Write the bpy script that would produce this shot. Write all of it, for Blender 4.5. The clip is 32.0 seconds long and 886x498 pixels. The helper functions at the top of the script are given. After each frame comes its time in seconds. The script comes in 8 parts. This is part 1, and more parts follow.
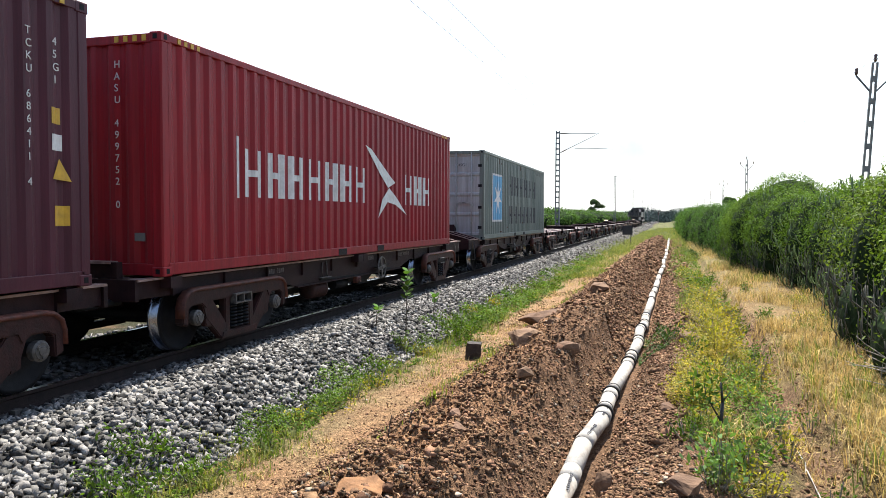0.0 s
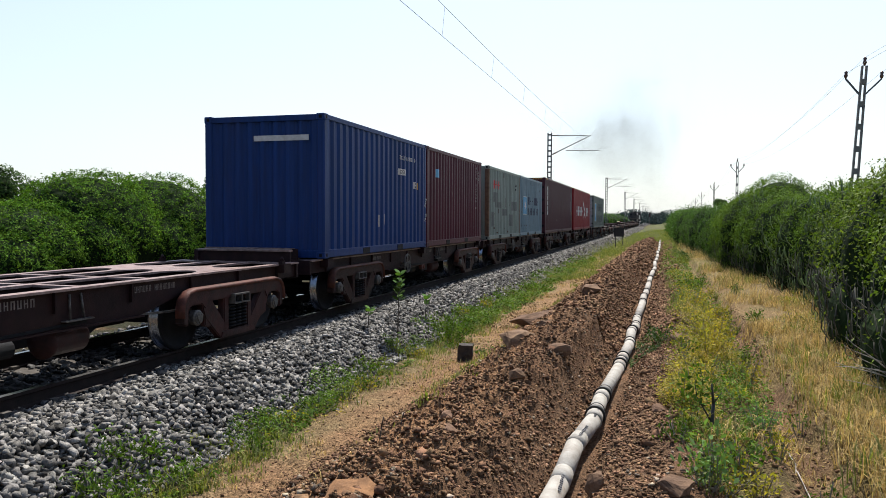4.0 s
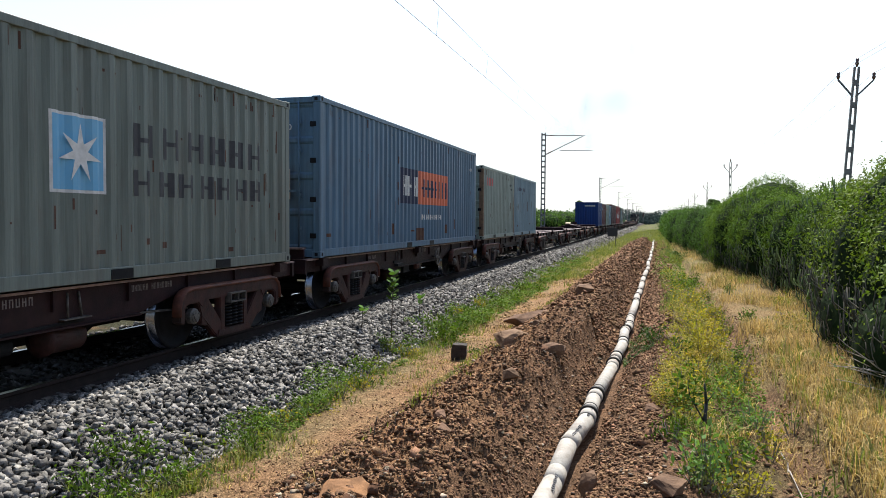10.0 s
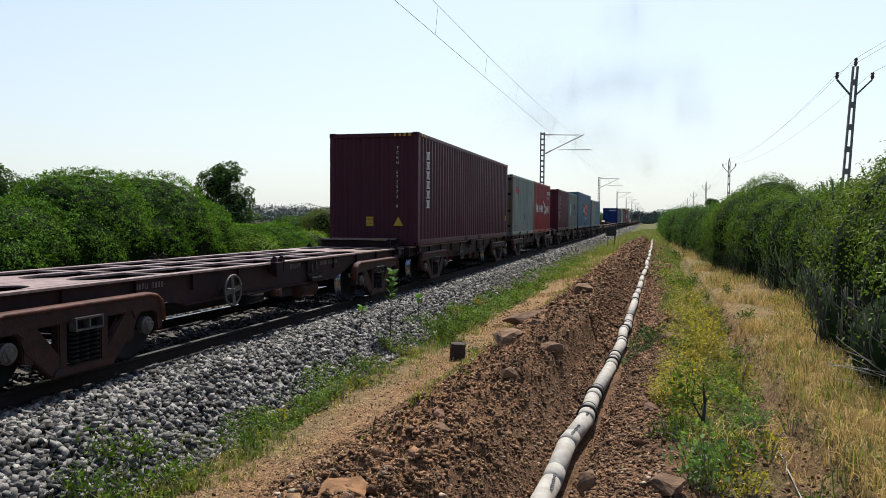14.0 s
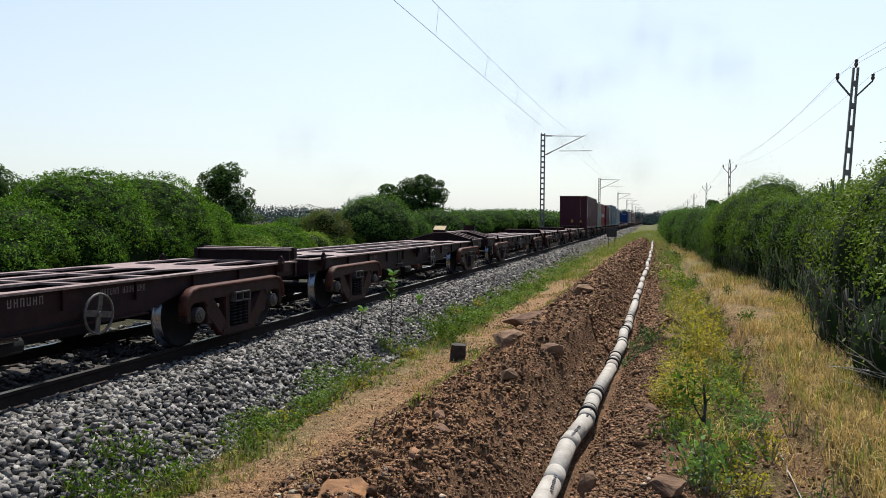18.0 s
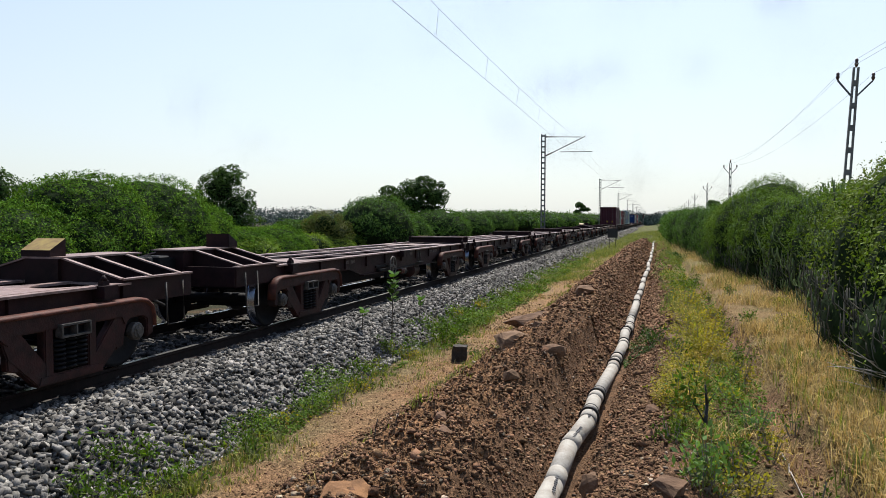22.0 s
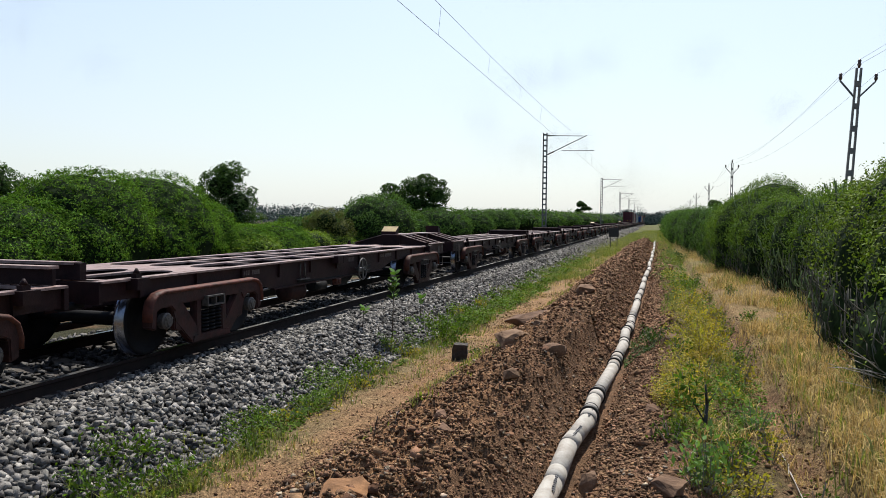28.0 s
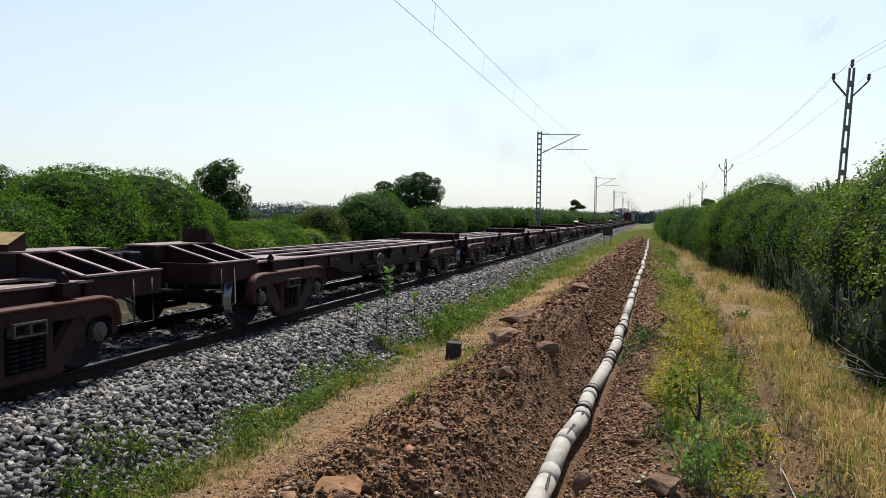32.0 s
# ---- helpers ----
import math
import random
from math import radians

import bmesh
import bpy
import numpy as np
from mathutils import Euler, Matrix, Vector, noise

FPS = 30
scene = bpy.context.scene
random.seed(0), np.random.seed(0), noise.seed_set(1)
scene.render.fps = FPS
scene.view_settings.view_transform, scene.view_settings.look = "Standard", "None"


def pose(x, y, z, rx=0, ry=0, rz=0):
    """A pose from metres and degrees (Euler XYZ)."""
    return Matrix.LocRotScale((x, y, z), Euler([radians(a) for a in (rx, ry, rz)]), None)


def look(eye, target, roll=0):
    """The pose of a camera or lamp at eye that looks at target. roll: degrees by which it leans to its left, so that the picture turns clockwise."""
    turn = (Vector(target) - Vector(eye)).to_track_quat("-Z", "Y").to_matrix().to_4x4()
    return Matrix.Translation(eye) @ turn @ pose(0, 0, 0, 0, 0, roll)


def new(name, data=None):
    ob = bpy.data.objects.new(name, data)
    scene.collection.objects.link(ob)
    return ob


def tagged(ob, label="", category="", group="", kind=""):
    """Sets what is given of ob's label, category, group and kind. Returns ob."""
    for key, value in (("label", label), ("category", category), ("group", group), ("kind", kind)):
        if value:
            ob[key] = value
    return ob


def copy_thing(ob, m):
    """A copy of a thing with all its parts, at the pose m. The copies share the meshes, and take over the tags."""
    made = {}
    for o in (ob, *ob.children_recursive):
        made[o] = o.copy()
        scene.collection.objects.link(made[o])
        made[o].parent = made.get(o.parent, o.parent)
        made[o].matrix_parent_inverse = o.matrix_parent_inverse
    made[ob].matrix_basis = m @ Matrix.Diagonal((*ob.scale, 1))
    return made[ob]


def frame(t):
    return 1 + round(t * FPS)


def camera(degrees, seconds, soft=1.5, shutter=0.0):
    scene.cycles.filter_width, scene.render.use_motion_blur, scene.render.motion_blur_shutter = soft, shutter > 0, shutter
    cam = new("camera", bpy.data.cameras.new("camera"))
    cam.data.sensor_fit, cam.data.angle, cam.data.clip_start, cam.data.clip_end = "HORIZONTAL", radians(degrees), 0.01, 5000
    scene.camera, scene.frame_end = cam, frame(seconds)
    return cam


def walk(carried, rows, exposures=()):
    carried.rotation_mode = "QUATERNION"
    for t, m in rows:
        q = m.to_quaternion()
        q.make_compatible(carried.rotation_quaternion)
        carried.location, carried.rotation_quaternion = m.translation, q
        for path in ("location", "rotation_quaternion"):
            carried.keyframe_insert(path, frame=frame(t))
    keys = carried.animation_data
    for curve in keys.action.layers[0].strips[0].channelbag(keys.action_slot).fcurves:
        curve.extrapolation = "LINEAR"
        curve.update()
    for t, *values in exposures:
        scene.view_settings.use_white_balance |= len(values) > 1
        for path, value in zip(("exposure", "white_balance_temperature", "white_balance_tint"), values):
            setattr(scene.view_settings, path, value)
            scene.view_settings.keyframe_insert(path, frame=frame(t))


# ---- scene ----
# A container train draws away along a single line; the camera is held by hand and only turns a little.
EYE = (0.0, 0.0, 1.728)
cam = camera(60.9, 32.0, soft=0.55)


def aim(yaw, pitch, roll):
    return (Matrix.Translation(EYE) @ pose(0, 0, 0, 0, 0, yaw) @ pose(0, 0, 0, 90 + pitch)
            @ pose(0, 0, 0, 0, 0, roll))


walk(cam, [
    (0, aim(16.70, -2.41, 0.18)), (0.5, aim(16.55, -2.43, 0.30)), (1, aim(16.39, -2.38, 0.28)),
    (1.5, aim(16.30, -2.37, 0.20)), (2, aim(16.24, -2.32, 0.10)), (2.5, aim(16.19, -2.31, 0.01)),
    (3, aim(16.06, -2.25, -0.07)), (3.5, aim(16.09, -2.27, 0.08)), (5.5, aim(15.94, -2.23, 0.60)),
    (6, aim(15.97, -2.23, 0.69)), (6.5, aim(15.95, -2.25, 0.74)), (7, aim(15.92, -2.27, 1.00)),
    (7.5, aim(15.90, -2.29, 1.02)), (8, aim(15.85, -2.29, 0.99)), (8.5, aim(15.85, -2.27, 0.57)),
    (9, aim(15.80, -2.32, 0.51)), (9.5, aim(15.68, -2.34, 0.55)), (10, aim(15.62, -2.31, 0.36)),
    (10.5, aim(15.54, -2.28, 0.07)), (11, aim(15.57, -2.26, 0.19)), (11.5, aim(15.73, -2.30, 0.14)),
    (12, aim(15.92, -2.26, 0.10)), (12.5, aim(15.88, -2.31, 0.21)), (13, aim(15.81, -2.34, 0.28)),
    (13.5, aim(15.57, -2.34, 0.24)), (14, aim(15.53, -2.36, 0.39)), (14.5, aim(15.50, -2.30, 0.33)),
    (16.5, aim(15.61, -2.32, 0.48)), (17, aim(15.62, -2.31, 0.45)), (17.5, aim(15.56, -2.28, 0.43)),
    (18, aim(15.56, -2.28, 0.41)), (18.5, aim(15.56, -2.31, 0.74)), (19, aim(15.57, -2.30, 0.81)),
    (19.5, aim(15.56, -2.30, 0.66)), (20, aim(15.60, -2.29, 0.75)), (20.5, aim(15.64, -2.27, 0.62)),
    (21, aim(15.63, -2.25, 0.56)), (21.5, aim(15.62, -2.16, 0.32)), (22, aim(15.63, -2.18, 0.19)),
    (22.5, aim(15.66, -2.15, 0.25)), (23, aim(15.70, -2.18, 0.39)), (23.5, aim(15.67, -2.17, 0.35)),
    (24, aim(15.74, -2.25, 0.33)), (24.5, aim(15.74, -2.27, 0.50)), (25, aim(15.79, -2.36, 0.74)),
    (25.5, aim(15.75, -2.39, 0.74)), (27.5, aim(15.67, -2.38, 0.64)), (28, aim(15.71, -2.32, 0.56)),
    (28.5, aim(15.73, -2.37, 0.15)), (29, aim(15.62, -2.31, 0.16)), (29.5, aim(15.48, -2.33, 0.25)),
    (30, aim(15.34, -2.32, 0.35)), (30.5, aim(15.27, -2.31, 0.33)), (31, aim(15.23, -2.37, 0.50)),
    (31.5, aim(15.29, -2.38, 0.52)), (32, aim(15.26, -2.45, 0.71)),
], exposures=[(0, 1.38), (2, 1.08), (3.5, 0.7), (5.5, 0.35), (7.2, 0.35), (8.0, 0.42), (9, 0.75), (10, 0.85), (12, 0.75), (13, 0.9), (13.9, 0.4), (14.5, 0.4), (32, 0.4)])

# ---- daylight: high sun ahead of the camera, over the line ----
SUN_EL, SUN_AZ = 58.0, -2.5          # degrees; azimuth from +y towards +x
world = bpy.data.worlds.new("sky")
scene.world = world
world.use_nodes = True
wn = world.node_tree.nodes
sky = wn.new("ShaderNodeTexSky")
sky.sky_type = "NISHITA"
sky.sun_disc = False
sky.sun_elevation, sky.sun_rotation = radians(SUN_EL), radians(SUN_AZ)
sky.air_density, sky.dust_density, sky.ozone_density = 1.0, 1.2, 1.0
wn["Background"].inputs["Strength"].default_value = 0.15
# summer haze: a pale veil over the whole sky, thickest at the horizon
wl = world.node_tree.links
tcw, sepw = wn.new("ShaderNodeTexCoord"), wn.new("ShaderNodeSeparateXYZ")
wl.new(tcw.outputs["Generated"], sepw.inputs[0])
veil = wn.new("ShaderNodeMapRange")
veil.inputs["From Min"].default_value, veil.inputs["From Max"].default_value = 0.0, 0.55
veil.inputs["To Min"].default_value, veil.inputs["To Max"].default_value = 0.8, 0.12
wl.new(sepw.outputs[2], veil.inputs["Value"])
hazed = wn.new("ShaderNodeMixRGB")
wl.new(veil.outputs[0], hazed.inputs[0])
wl.new(sky.outputs[0], hazed.inputs[1])
# the haze scatters forward: brightest round the sun's side, duller on the far side
dotw = wn.new("ShaderNodeVectorMath")
dotw.operation = "DOT_PRODUCT"
wl.new(tcw.outputs["Generated"], dotw.inputs[0])
dotw.inputs[1].default_value = (math.sin(radians(SUN_AZ)), math.cos(radians(SUN_AZ)), 0.0)
glow_w = wn.new("ShaderNodeMapRange")
glow_w.interpolation_type = "SMOOTHSTEP"
glow_w.inputs["From Min"].default_value, glow_w.inputs["From Max"].default_value = -0.6, 0.97
glow_w.inputs["To Min"].default_value, glow_w.inputs["To Max"].default_value = 0.16, 1.03
wl.new(dotw.outputs["Value"], glow_w.inputs["Value"])
haze_c = wn.new("ShaderNodeMixRGB")
haze_c.blend_type = "MULTIPLY"
haze_c.inputs[0].default_value = 1.0
haze_c.inputs[1].default_value = (3.75, 4.08, 4.2, 1)
wl.new(glow_w.outputs[0], haze_c.inputs[2])
wl.new(haze_c.outputs[0], hazed.inputs[2])
wl.new(hazed.outputs[0], wn["Background"].inputs["Color"])

sun_data = bpy.data.lights.new("sun", "SUN")
sun_data.energy, sun_data.angle, sun_data.color = 5.0, radians(0.6), (1.0, 0.95, 0.87)
sun = new("sun", sun_data)
_d = Vector((math.sin(radians(SUN_AZ)) * math.cos(radians(SUN_EL)),
             math.cos(radians(SUN_AZ)) * math.cos(radians(SUN_EL)), math.sin(radians(SUN_EL))))
sun.matrix_world = look(_d * 50, (0, 0, 0))

# ---------------------------------------------------------------- materials
MATS = {}


def material(name, base, rough=0.8, metal=0.0, second=None, scale=6.0, detail=8.0, bump=0.0, bump_scale=60.0,
             stain=None, stain_amount=0.5, stain_scale=1.2, island=0.0, obj_random=0.0, translucent=0.0, glow=(1.5, 1.7, 0.6),
             spec=0.4, stretch=(1, 1, 1), coords="Object", streaks=0.0):
    """A two-scale procedural surface: grain between base and second, larger stains, fine relief."""
    m = bpy.data.materials.new(name)
    m.use_nodes = True
    nt = m.node_tree
    N, L = nt.nodes, nt.links
    bsdf = N["Principled BSDF"]
    bsdf.inputs["Roughness"].default_value = rough
    bsdf.inputs["Metallic"].default_value = metal
    bsdf.inputs["Specular IOR Level"].default_value = spec
    tc = N.new("ShaderNodeTexCoord")
    mp = N.new("ShaderNodeMapping")
    mp.inputs["Scale"].default_value = stretch
    L.new(tc.outputs[coords], mp.inputs[0])
    nz = N.new("ShaderNodeTexNoise")
    nz.inputs["Scale"].default_value, nz.inputs["Detail"].default_value = scale, detail
    nz.inputs["Roughness"].default_value = 0.65
    L.new(mp.outputs[0], nz.inputs[0])
    second = second or tuple(c * 0.72 for c in base)
    ramp = N.new("ShaderNodeValToRGB")
    ramp.color_ramp.elements[0].position, ramp.color_ramp.elements[1].position = 0.32, 0.68
    ramp.color_ramp.elements[0].color, ramp.color_ramp.elements[1].color = (*second, 1), (*base, 1)
    L.new(nz.outputs["Fac"], ramp.inputs[0])
    col = ramp.outputs[0]
    if stain:
        n2 = N.new("ShaderNodeTexNoise")
        n2.inputs["Scale"].default_value, n2.inputs["Detail"].default_value = stain_scale, 6
        n2.inputs["Roughness"].default_value = 0.7
        L.new(mp.outputs[0], n2.inputs[0])
        r2 = N.new("ShaderNodeValToRGB")
        r2.color_ramp.elements[0].position, r2.color_ramp.elements[1].position = 0.5, 0.72
        r2.color_ramp.elements[0].color = (0, 0, 0, 1)
        r2.color_ramp.elements[1].color = (stain_amount,) * 3 + (1,)
        L.new(n2.outputs["Fac"], r2.inputs[0])
        mx = N.new("ShaderNodeMixRGB")
        L.new(r2.outputs[0], mx.inputs[0])
        L.new(col, mx.inputs[1])
        mx.inputs[2].default_value = (*stain, 1)
        col = mx.outputs[0]
    if streaks:                      # rain-washed runs down the sheet
        ms = N.new("ShaderNodeMapping")
        ms.inputs["Scale"].default_value = (7.0, 7.0, 0.3)
        L.new(tc.outputs[coords], ms.inputs[0])
        n4 = N.new("ShaderNodeTexNoise")
        n4.inputs["Scale"].default_value, n4.inputs["Detail"].default_value, n4.inputs["Roughness"].default_value = 1.6, 8, 0.7
        L.new(ms.outputs[0], n4.inputs[0])
        r4 = N.new("ShaderNodeMapRange")
        r4.inputs["From Min"].default_value, r4.inputs["From Max"].default_value = 0.35, 0.65
        r4.inputs["To Min"].default_value, r4.inputs["To Max"].default_value = 1 - streaks, 1 + streaks * 0.6
        L.new(n4.outputs["Fac"], r4.inputs["Value"])
        m4 = N.new("ShaderNodeMixRGB")
        m4.blend_type = "MULTIPLY"
        m4.inputs[0].default_value = 1
        L.new(col, m4.inputs[1])
        L.new(r4.outputs[0], m4.inputs[2])
        col = m4.outputs[0]
    if island or obj_random:
        src = N.new("ShaderNodeNewGeometry").outputs["Random Per Island"] if island else \
            N.new("ShaderNodeObjectInfo").outputs["Random"]
        hsv = N.new("ShaderNodeHueSaturation")
        mr = N.new("ShaderNodeMapRange")
        amount = island or obj_random
        mr.inputs["To Min"].default_value, mr.inputs["To Max"].default_value = 1 - amount, 1 + amount
        L.new(src, mr.inputs["Value"])
        L.new(mr.outputs[0], hsv.inputs["Value"])
        mh = N.new("ShaderNodeMapRange")
        mh.inputs["To Min"].default_value, mh.inputs["To Max"].default_value = 0.5 - amount * 0.02, 0.5 + amount * 0.02
        mul = N.new("ShaderNodeMath")
        mul.operation = "FRACT"
        mu2 = N.new("ShaderNodeMath")
        mu2.operation = "MULTIPLY"
        mu2.inputs[1].default_value = 7.31
        L.new(src, mu2.inputs[0])
        L.new(mu2.outputs[0], mul.inputs[0])
        L.new(mul.outputs[0], mh.inputs["Value"])
        L.new(mh.outputs[0], hsv.inputs["Hue"])
        L.new(col, hsv.inputs["Color"])
        col = hsv.outputs[0]
    L.new(col, bsdf.inputs["Base Color"])
    if bump:
        n3 = N.new("ShaderNodeTexNoise")
        n3.inputs["Scale"].default_value, n3.inputs["Detail"].default_value = bump_scale, 5
        L.new(mp.outputs[0], n3.inputs[0])
        b = N.new("ShaderNodeBump")
        b.inputs["Strength"].default_value, b.inputs["Distance"].default_value = bump, 0.02
        L.new(n3.outputs["Fac"], b.inputs["Height"])
        L.new(b.outputs[0], bsdf.inputs["Normal"])
    if translucent:
        tr = N.new("ShaderNodeBsdfTranslucent")
        gain = N.new("ShaderNodeMixRGB")
        gain.blend_type = "MULTIPLY"
        gain.inputs[0].default_value = 1
        gain.inputs[2].default_value = (*glow, 1)
        L.new(col, gain.inputs[1])
        L.new(gain.outputs[0], tr.inputs[0])
        mix = N.new("ShaderNodeMixShader")
        mix.inputs[0].default_value = translucent
        L.new(bsdf.outputs[0], mix.inputs[1])
        L.new(tr.outputs[0], mix.inputs[2])
        L.new(mix.outputs[0], N["Material Output"].inputs[0])
    MATS[name] = m
    return m


def painted_steel(name, base, rust=0.35, fade=None, rough=0.5):
    """Weathered container paint: faded streaks running down, rust patches."""
    return material(name, base, rough, 0.0, fade or tuple(c * 0.75 + 0.006 for c in base), 1.6, 6,
                    0.12, 90, (0.10, 0.045, 0.025), rust, 1.7, stretch=(1.0, 1.0, 0.28), spec=0.2, streaks=0.26)


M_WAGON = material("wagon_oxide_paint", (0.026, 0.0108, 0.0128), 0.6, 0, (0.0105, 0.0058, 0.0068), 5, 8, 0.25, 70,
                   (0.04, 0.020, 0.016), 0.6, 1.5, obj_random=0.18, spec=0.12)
# Worn top paint, paled further to carry the sun on upper flanges.
M_DECKTOP = material("wagon_worn_sunlit_top", (0.33, 0.235, 0.21), 0.5, 0, (0.15, 0.092, 0.08), 7, 8, 0.3, 60,
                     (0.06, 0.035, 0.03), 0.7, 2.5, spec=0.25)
M_BOGIE = material("bogie_cast_steel", (0.052, 0.0215, 0.0195), 0.55, 0.0, (0.018, 0.012, 0.012), 5, 8, 0.3, 50,
                   (0.03, 0.025, 0.024), 0.8, 2.2, obj_random=0.22, spec=0.12)
# Rust red of the casting tops, lifted to look sunlit; valve covers share it.
M_RUSTTOP = material("rust_red_sunlit_top", (0.11, 0.038, 0.026), 0.6, 0, (0.035, 0.017, 0.014), 8, 8, 0.3, 50, obj_random=0.2, spec=0.15)
M_GREASE = material("greasy_black_steel", (0.012, 0.0125, 0.0145), 0.65, 0.0, (0.0055, 0.006, 0.0075), 9, 6, 0.2, 60, spec=0.12)
M_TREAD = material("polished_wheel_tread", (0.27, 0.29, 0.35), 0.26, 1.0, (0.17, 0.19, 0.24), 20, 4)
M_CAP = material("axle_cap_grey", (0.10, 0.092, 0.085), 0.6, 0.0, (0.025, 0.022, 0.02), 18, 6, 0.2, 40)
M_PALE = material("pale_worn_paint", (0.42, 0.40, 0.36), 0.6, 0, (0.24, 0.2, 0.17), 14, 6)
M_YELLOW = material("yellow_paint", (0.55, 0.33, 0.02), 0.55, 0, (0.38, 0.22, 0.02), 12, 6)
M_STENCIL = material("worn_stencil_paint", (0.20, 0.17, 0.16), 0.7, 0, (0.09, 0.07, 0.065), 25, 8)
M_OCHRE = material("dull_yellow_brown_paint", (0.34, 0.25, 0.07), 0.6, 0, (0.17, 0.10, 0.04), 8, 8)
M_WHITE = material("white_marking_paint", (0.62, 0.62, 0.60), 0.6, 0, (0.44, 0.43, 0.41), 9, 8)
M_BLACK = material("black_marking_paint", (0.022, 0.022, 0.026), 0.6, 0, (0.04, 0.04, 0.045), 9, 6)
M_NAVY = material("navy_marking_paint", (0.010, 0.016, 0.055), 0.55, 0, (0.018, 0.022, 0.05), 6, 6)
M_ORANGE = material("orange_marking_paint", (0.62, 0.13, 0.05), 0.55, 0, (0.5, 0.12, 0.06), 6, 6)
M_SKYBLUE = material("light_blue_marking_paint", (0.10, 0.33, 0.55), 0.55, 0, (0.14, 0.34, 0.5), 6, 6)
M_REDMARK = material("red_marking_paint", (0.55, 0.03, 0.035), 0.55, 0, (0.45, 0.04, 0.04), 6, 6)
M_PATCH = material("grey_touch_up_paint", (0.14, 0.15, 0.14), 0.6, 0, (0.11, 0.115, 0.11), 6, 6)
M_DIAMOND = material("dark_teal_patch", (0.05, 0.085, 0.10), 0.6, 0, (0.035, 0.06, 0.07), 6, 6)
M_RUSTPOST = material("rusty_bare_post", (0.17, 0.105, 0.06), 0.85, 0, (0.075, 0.042, 0.027), 7, 8, 0.3, 60)

M_RUSTMARK = material("rust_streak", (0.10, 0.045, 0.025), 0.85, 0, (0.05, 0.025, 0.018), 12, 6)
PAINT = {
    "red": painted_steel("red_container_paint", (0.25, 0.009, 0.016), 0.08),
    "maroon": painted_steel("maroon_container_paint", (0.068, 0.0128, 0.0235), 0.05),
    "wine": painted_steel("wine_container_paint", (0.085, 0.0125, 0.026), 0.06),
    "olive": painted_steel("olive_grey_container_paint", (0.155, 0.182, 0.160), 0.3),
    "lightblue": painted_steel("pale_blue_container_paint", (0.165, 0.25, 0.30), 0.3),
    "cream": painted_steel("cream_grey_container_paint", (0.235, 0.285, 0.25), 0.3),
    "blue": painted_steel("deep_blue_container_paint", (0.004, 0.034, 0.155), 0.1),
    "steel": painted_steel("steel_blue_container_paint", (0.084, 0.155, 0.228), 0.3),
    "grey": painted_steel("grey_door_paint", (0.36, 0.37, 0.37), 0.25),
}
M_RAIL = material("rail_side_rust", (0.026, 0.0175, 0.0155), 0.75, 0.0, (0.013, 0.010, 0.0095), 10, 6, 0.2, 60, spec=0.12)
M_RAILTOP = material("rail_running_top", (0.45, 0.44, 0.43), 0.3, 1.0, (0.35, 0.34, 0.33), 10, 4)
M_SLEEPER = material("sleeper_concrete", (0.12, 0.108, 0.095), 0.85, 0, (0.055, 0.048, 0.042), 6, 8, 0.3, 60, spec=0.12)
M_STONE = material("ballast_stone", (0.235, 0.222, 0.204), 0.8, 0, (0.045, 0.043, 0.041), 12, 8, 0.4, 60, island=0.9, spec=0.12)
# Oil-stained stone, its colour darkened further for the shade under the train.
M_OILSTONE = material("oil_and_shade_dark_stone", (0.112, 0.108, 0.104), 0.75, 0, (0.024, 0.0235, 0.024), 14, 8, 0.5, 60, island=0.6, spec=0.12)
M_PIPE = material("grey_cement_pipe", (0.37, 0.355, 0.32), 0.75, 0, (0.24, 0.22, 0.19), 7, 10, 0.3, 60,
                  (0.17, 0.12, 0.085), 0.7, 3.0)
M_RING = material("black_rubber_ring", (0.012, 0.012, 0.013), 0.6, 0, (0.02, 0.019, 0.018), 14, 6)
M_SOIL = material("red_brown_clods", (0.225, 0.130, 0.074), 0.95, 0, (0.075, 0.043, 0.026), 9, 10, 0.5, 50,
                  (0.31, 0.19, 0.11), 0.6, 2.0, island=0.5, spec=0.1)
M_PEBBLE = material("grey_brown_pebbles", (0.33, 0.265, 0.20), 0.9, 0, (0.08, 0.06, 0.04), 9, 8, 0.4, 50, island=0.7, spec=0.12)
M_DUST = material("dry_soil_crumbs", (0.31, 0.20, 0.118), 0.95, 0, (0.13, 0.078, 0.045), 9, 8, 0.4, 50, island=0.6, spec=0.1)
M_ROCK = material("dusty_rock", (0.22, 0.135, 0.082), 0.9, 0, (0.10, 0.06, 0.04), 5, 8, 0.35, 40, obj_random=0.25, spec=0.15)
M_MAST = material("galvanised_mast_steel", (0.16, 0.165, 0.17), 0.65, 0.3, (0.10, 0.10, 0.105), 6, 6)
M_CONC = material("pole_concrete", (0.22, 0.21, 0.20), 0.85, 0, (0.15, 0.145, 0.14), 4, 8, 0.2, 60)
M_WIRE = material("overhead_wire", (0.24, 0.24, 0.25), 0.55, 0.3, (0.16, 0.16, 0.17), 6, 4)
M_CERAMIC = material("brown_insulator", (0.10, 0.05, 0.035), 0.3, 0, (0.08, 0.04, 0.03), 6, 4)
M_LEAF = material("shrub_leaf", (0.11, 0.175, 0.025), 0.75, 0, (0.05, 0.092, 0.015), 1.2, 4, island=0.55, translucent=0.22, spec=0.08)
M_LEAFD = material("dark_tree_leaf", (0.055, 0.10, 0.025), 0.55, 0, (0.035, 0.07, 0.018), 1.0, 4, island=0.45, translucent=0.2, spec=0.08)
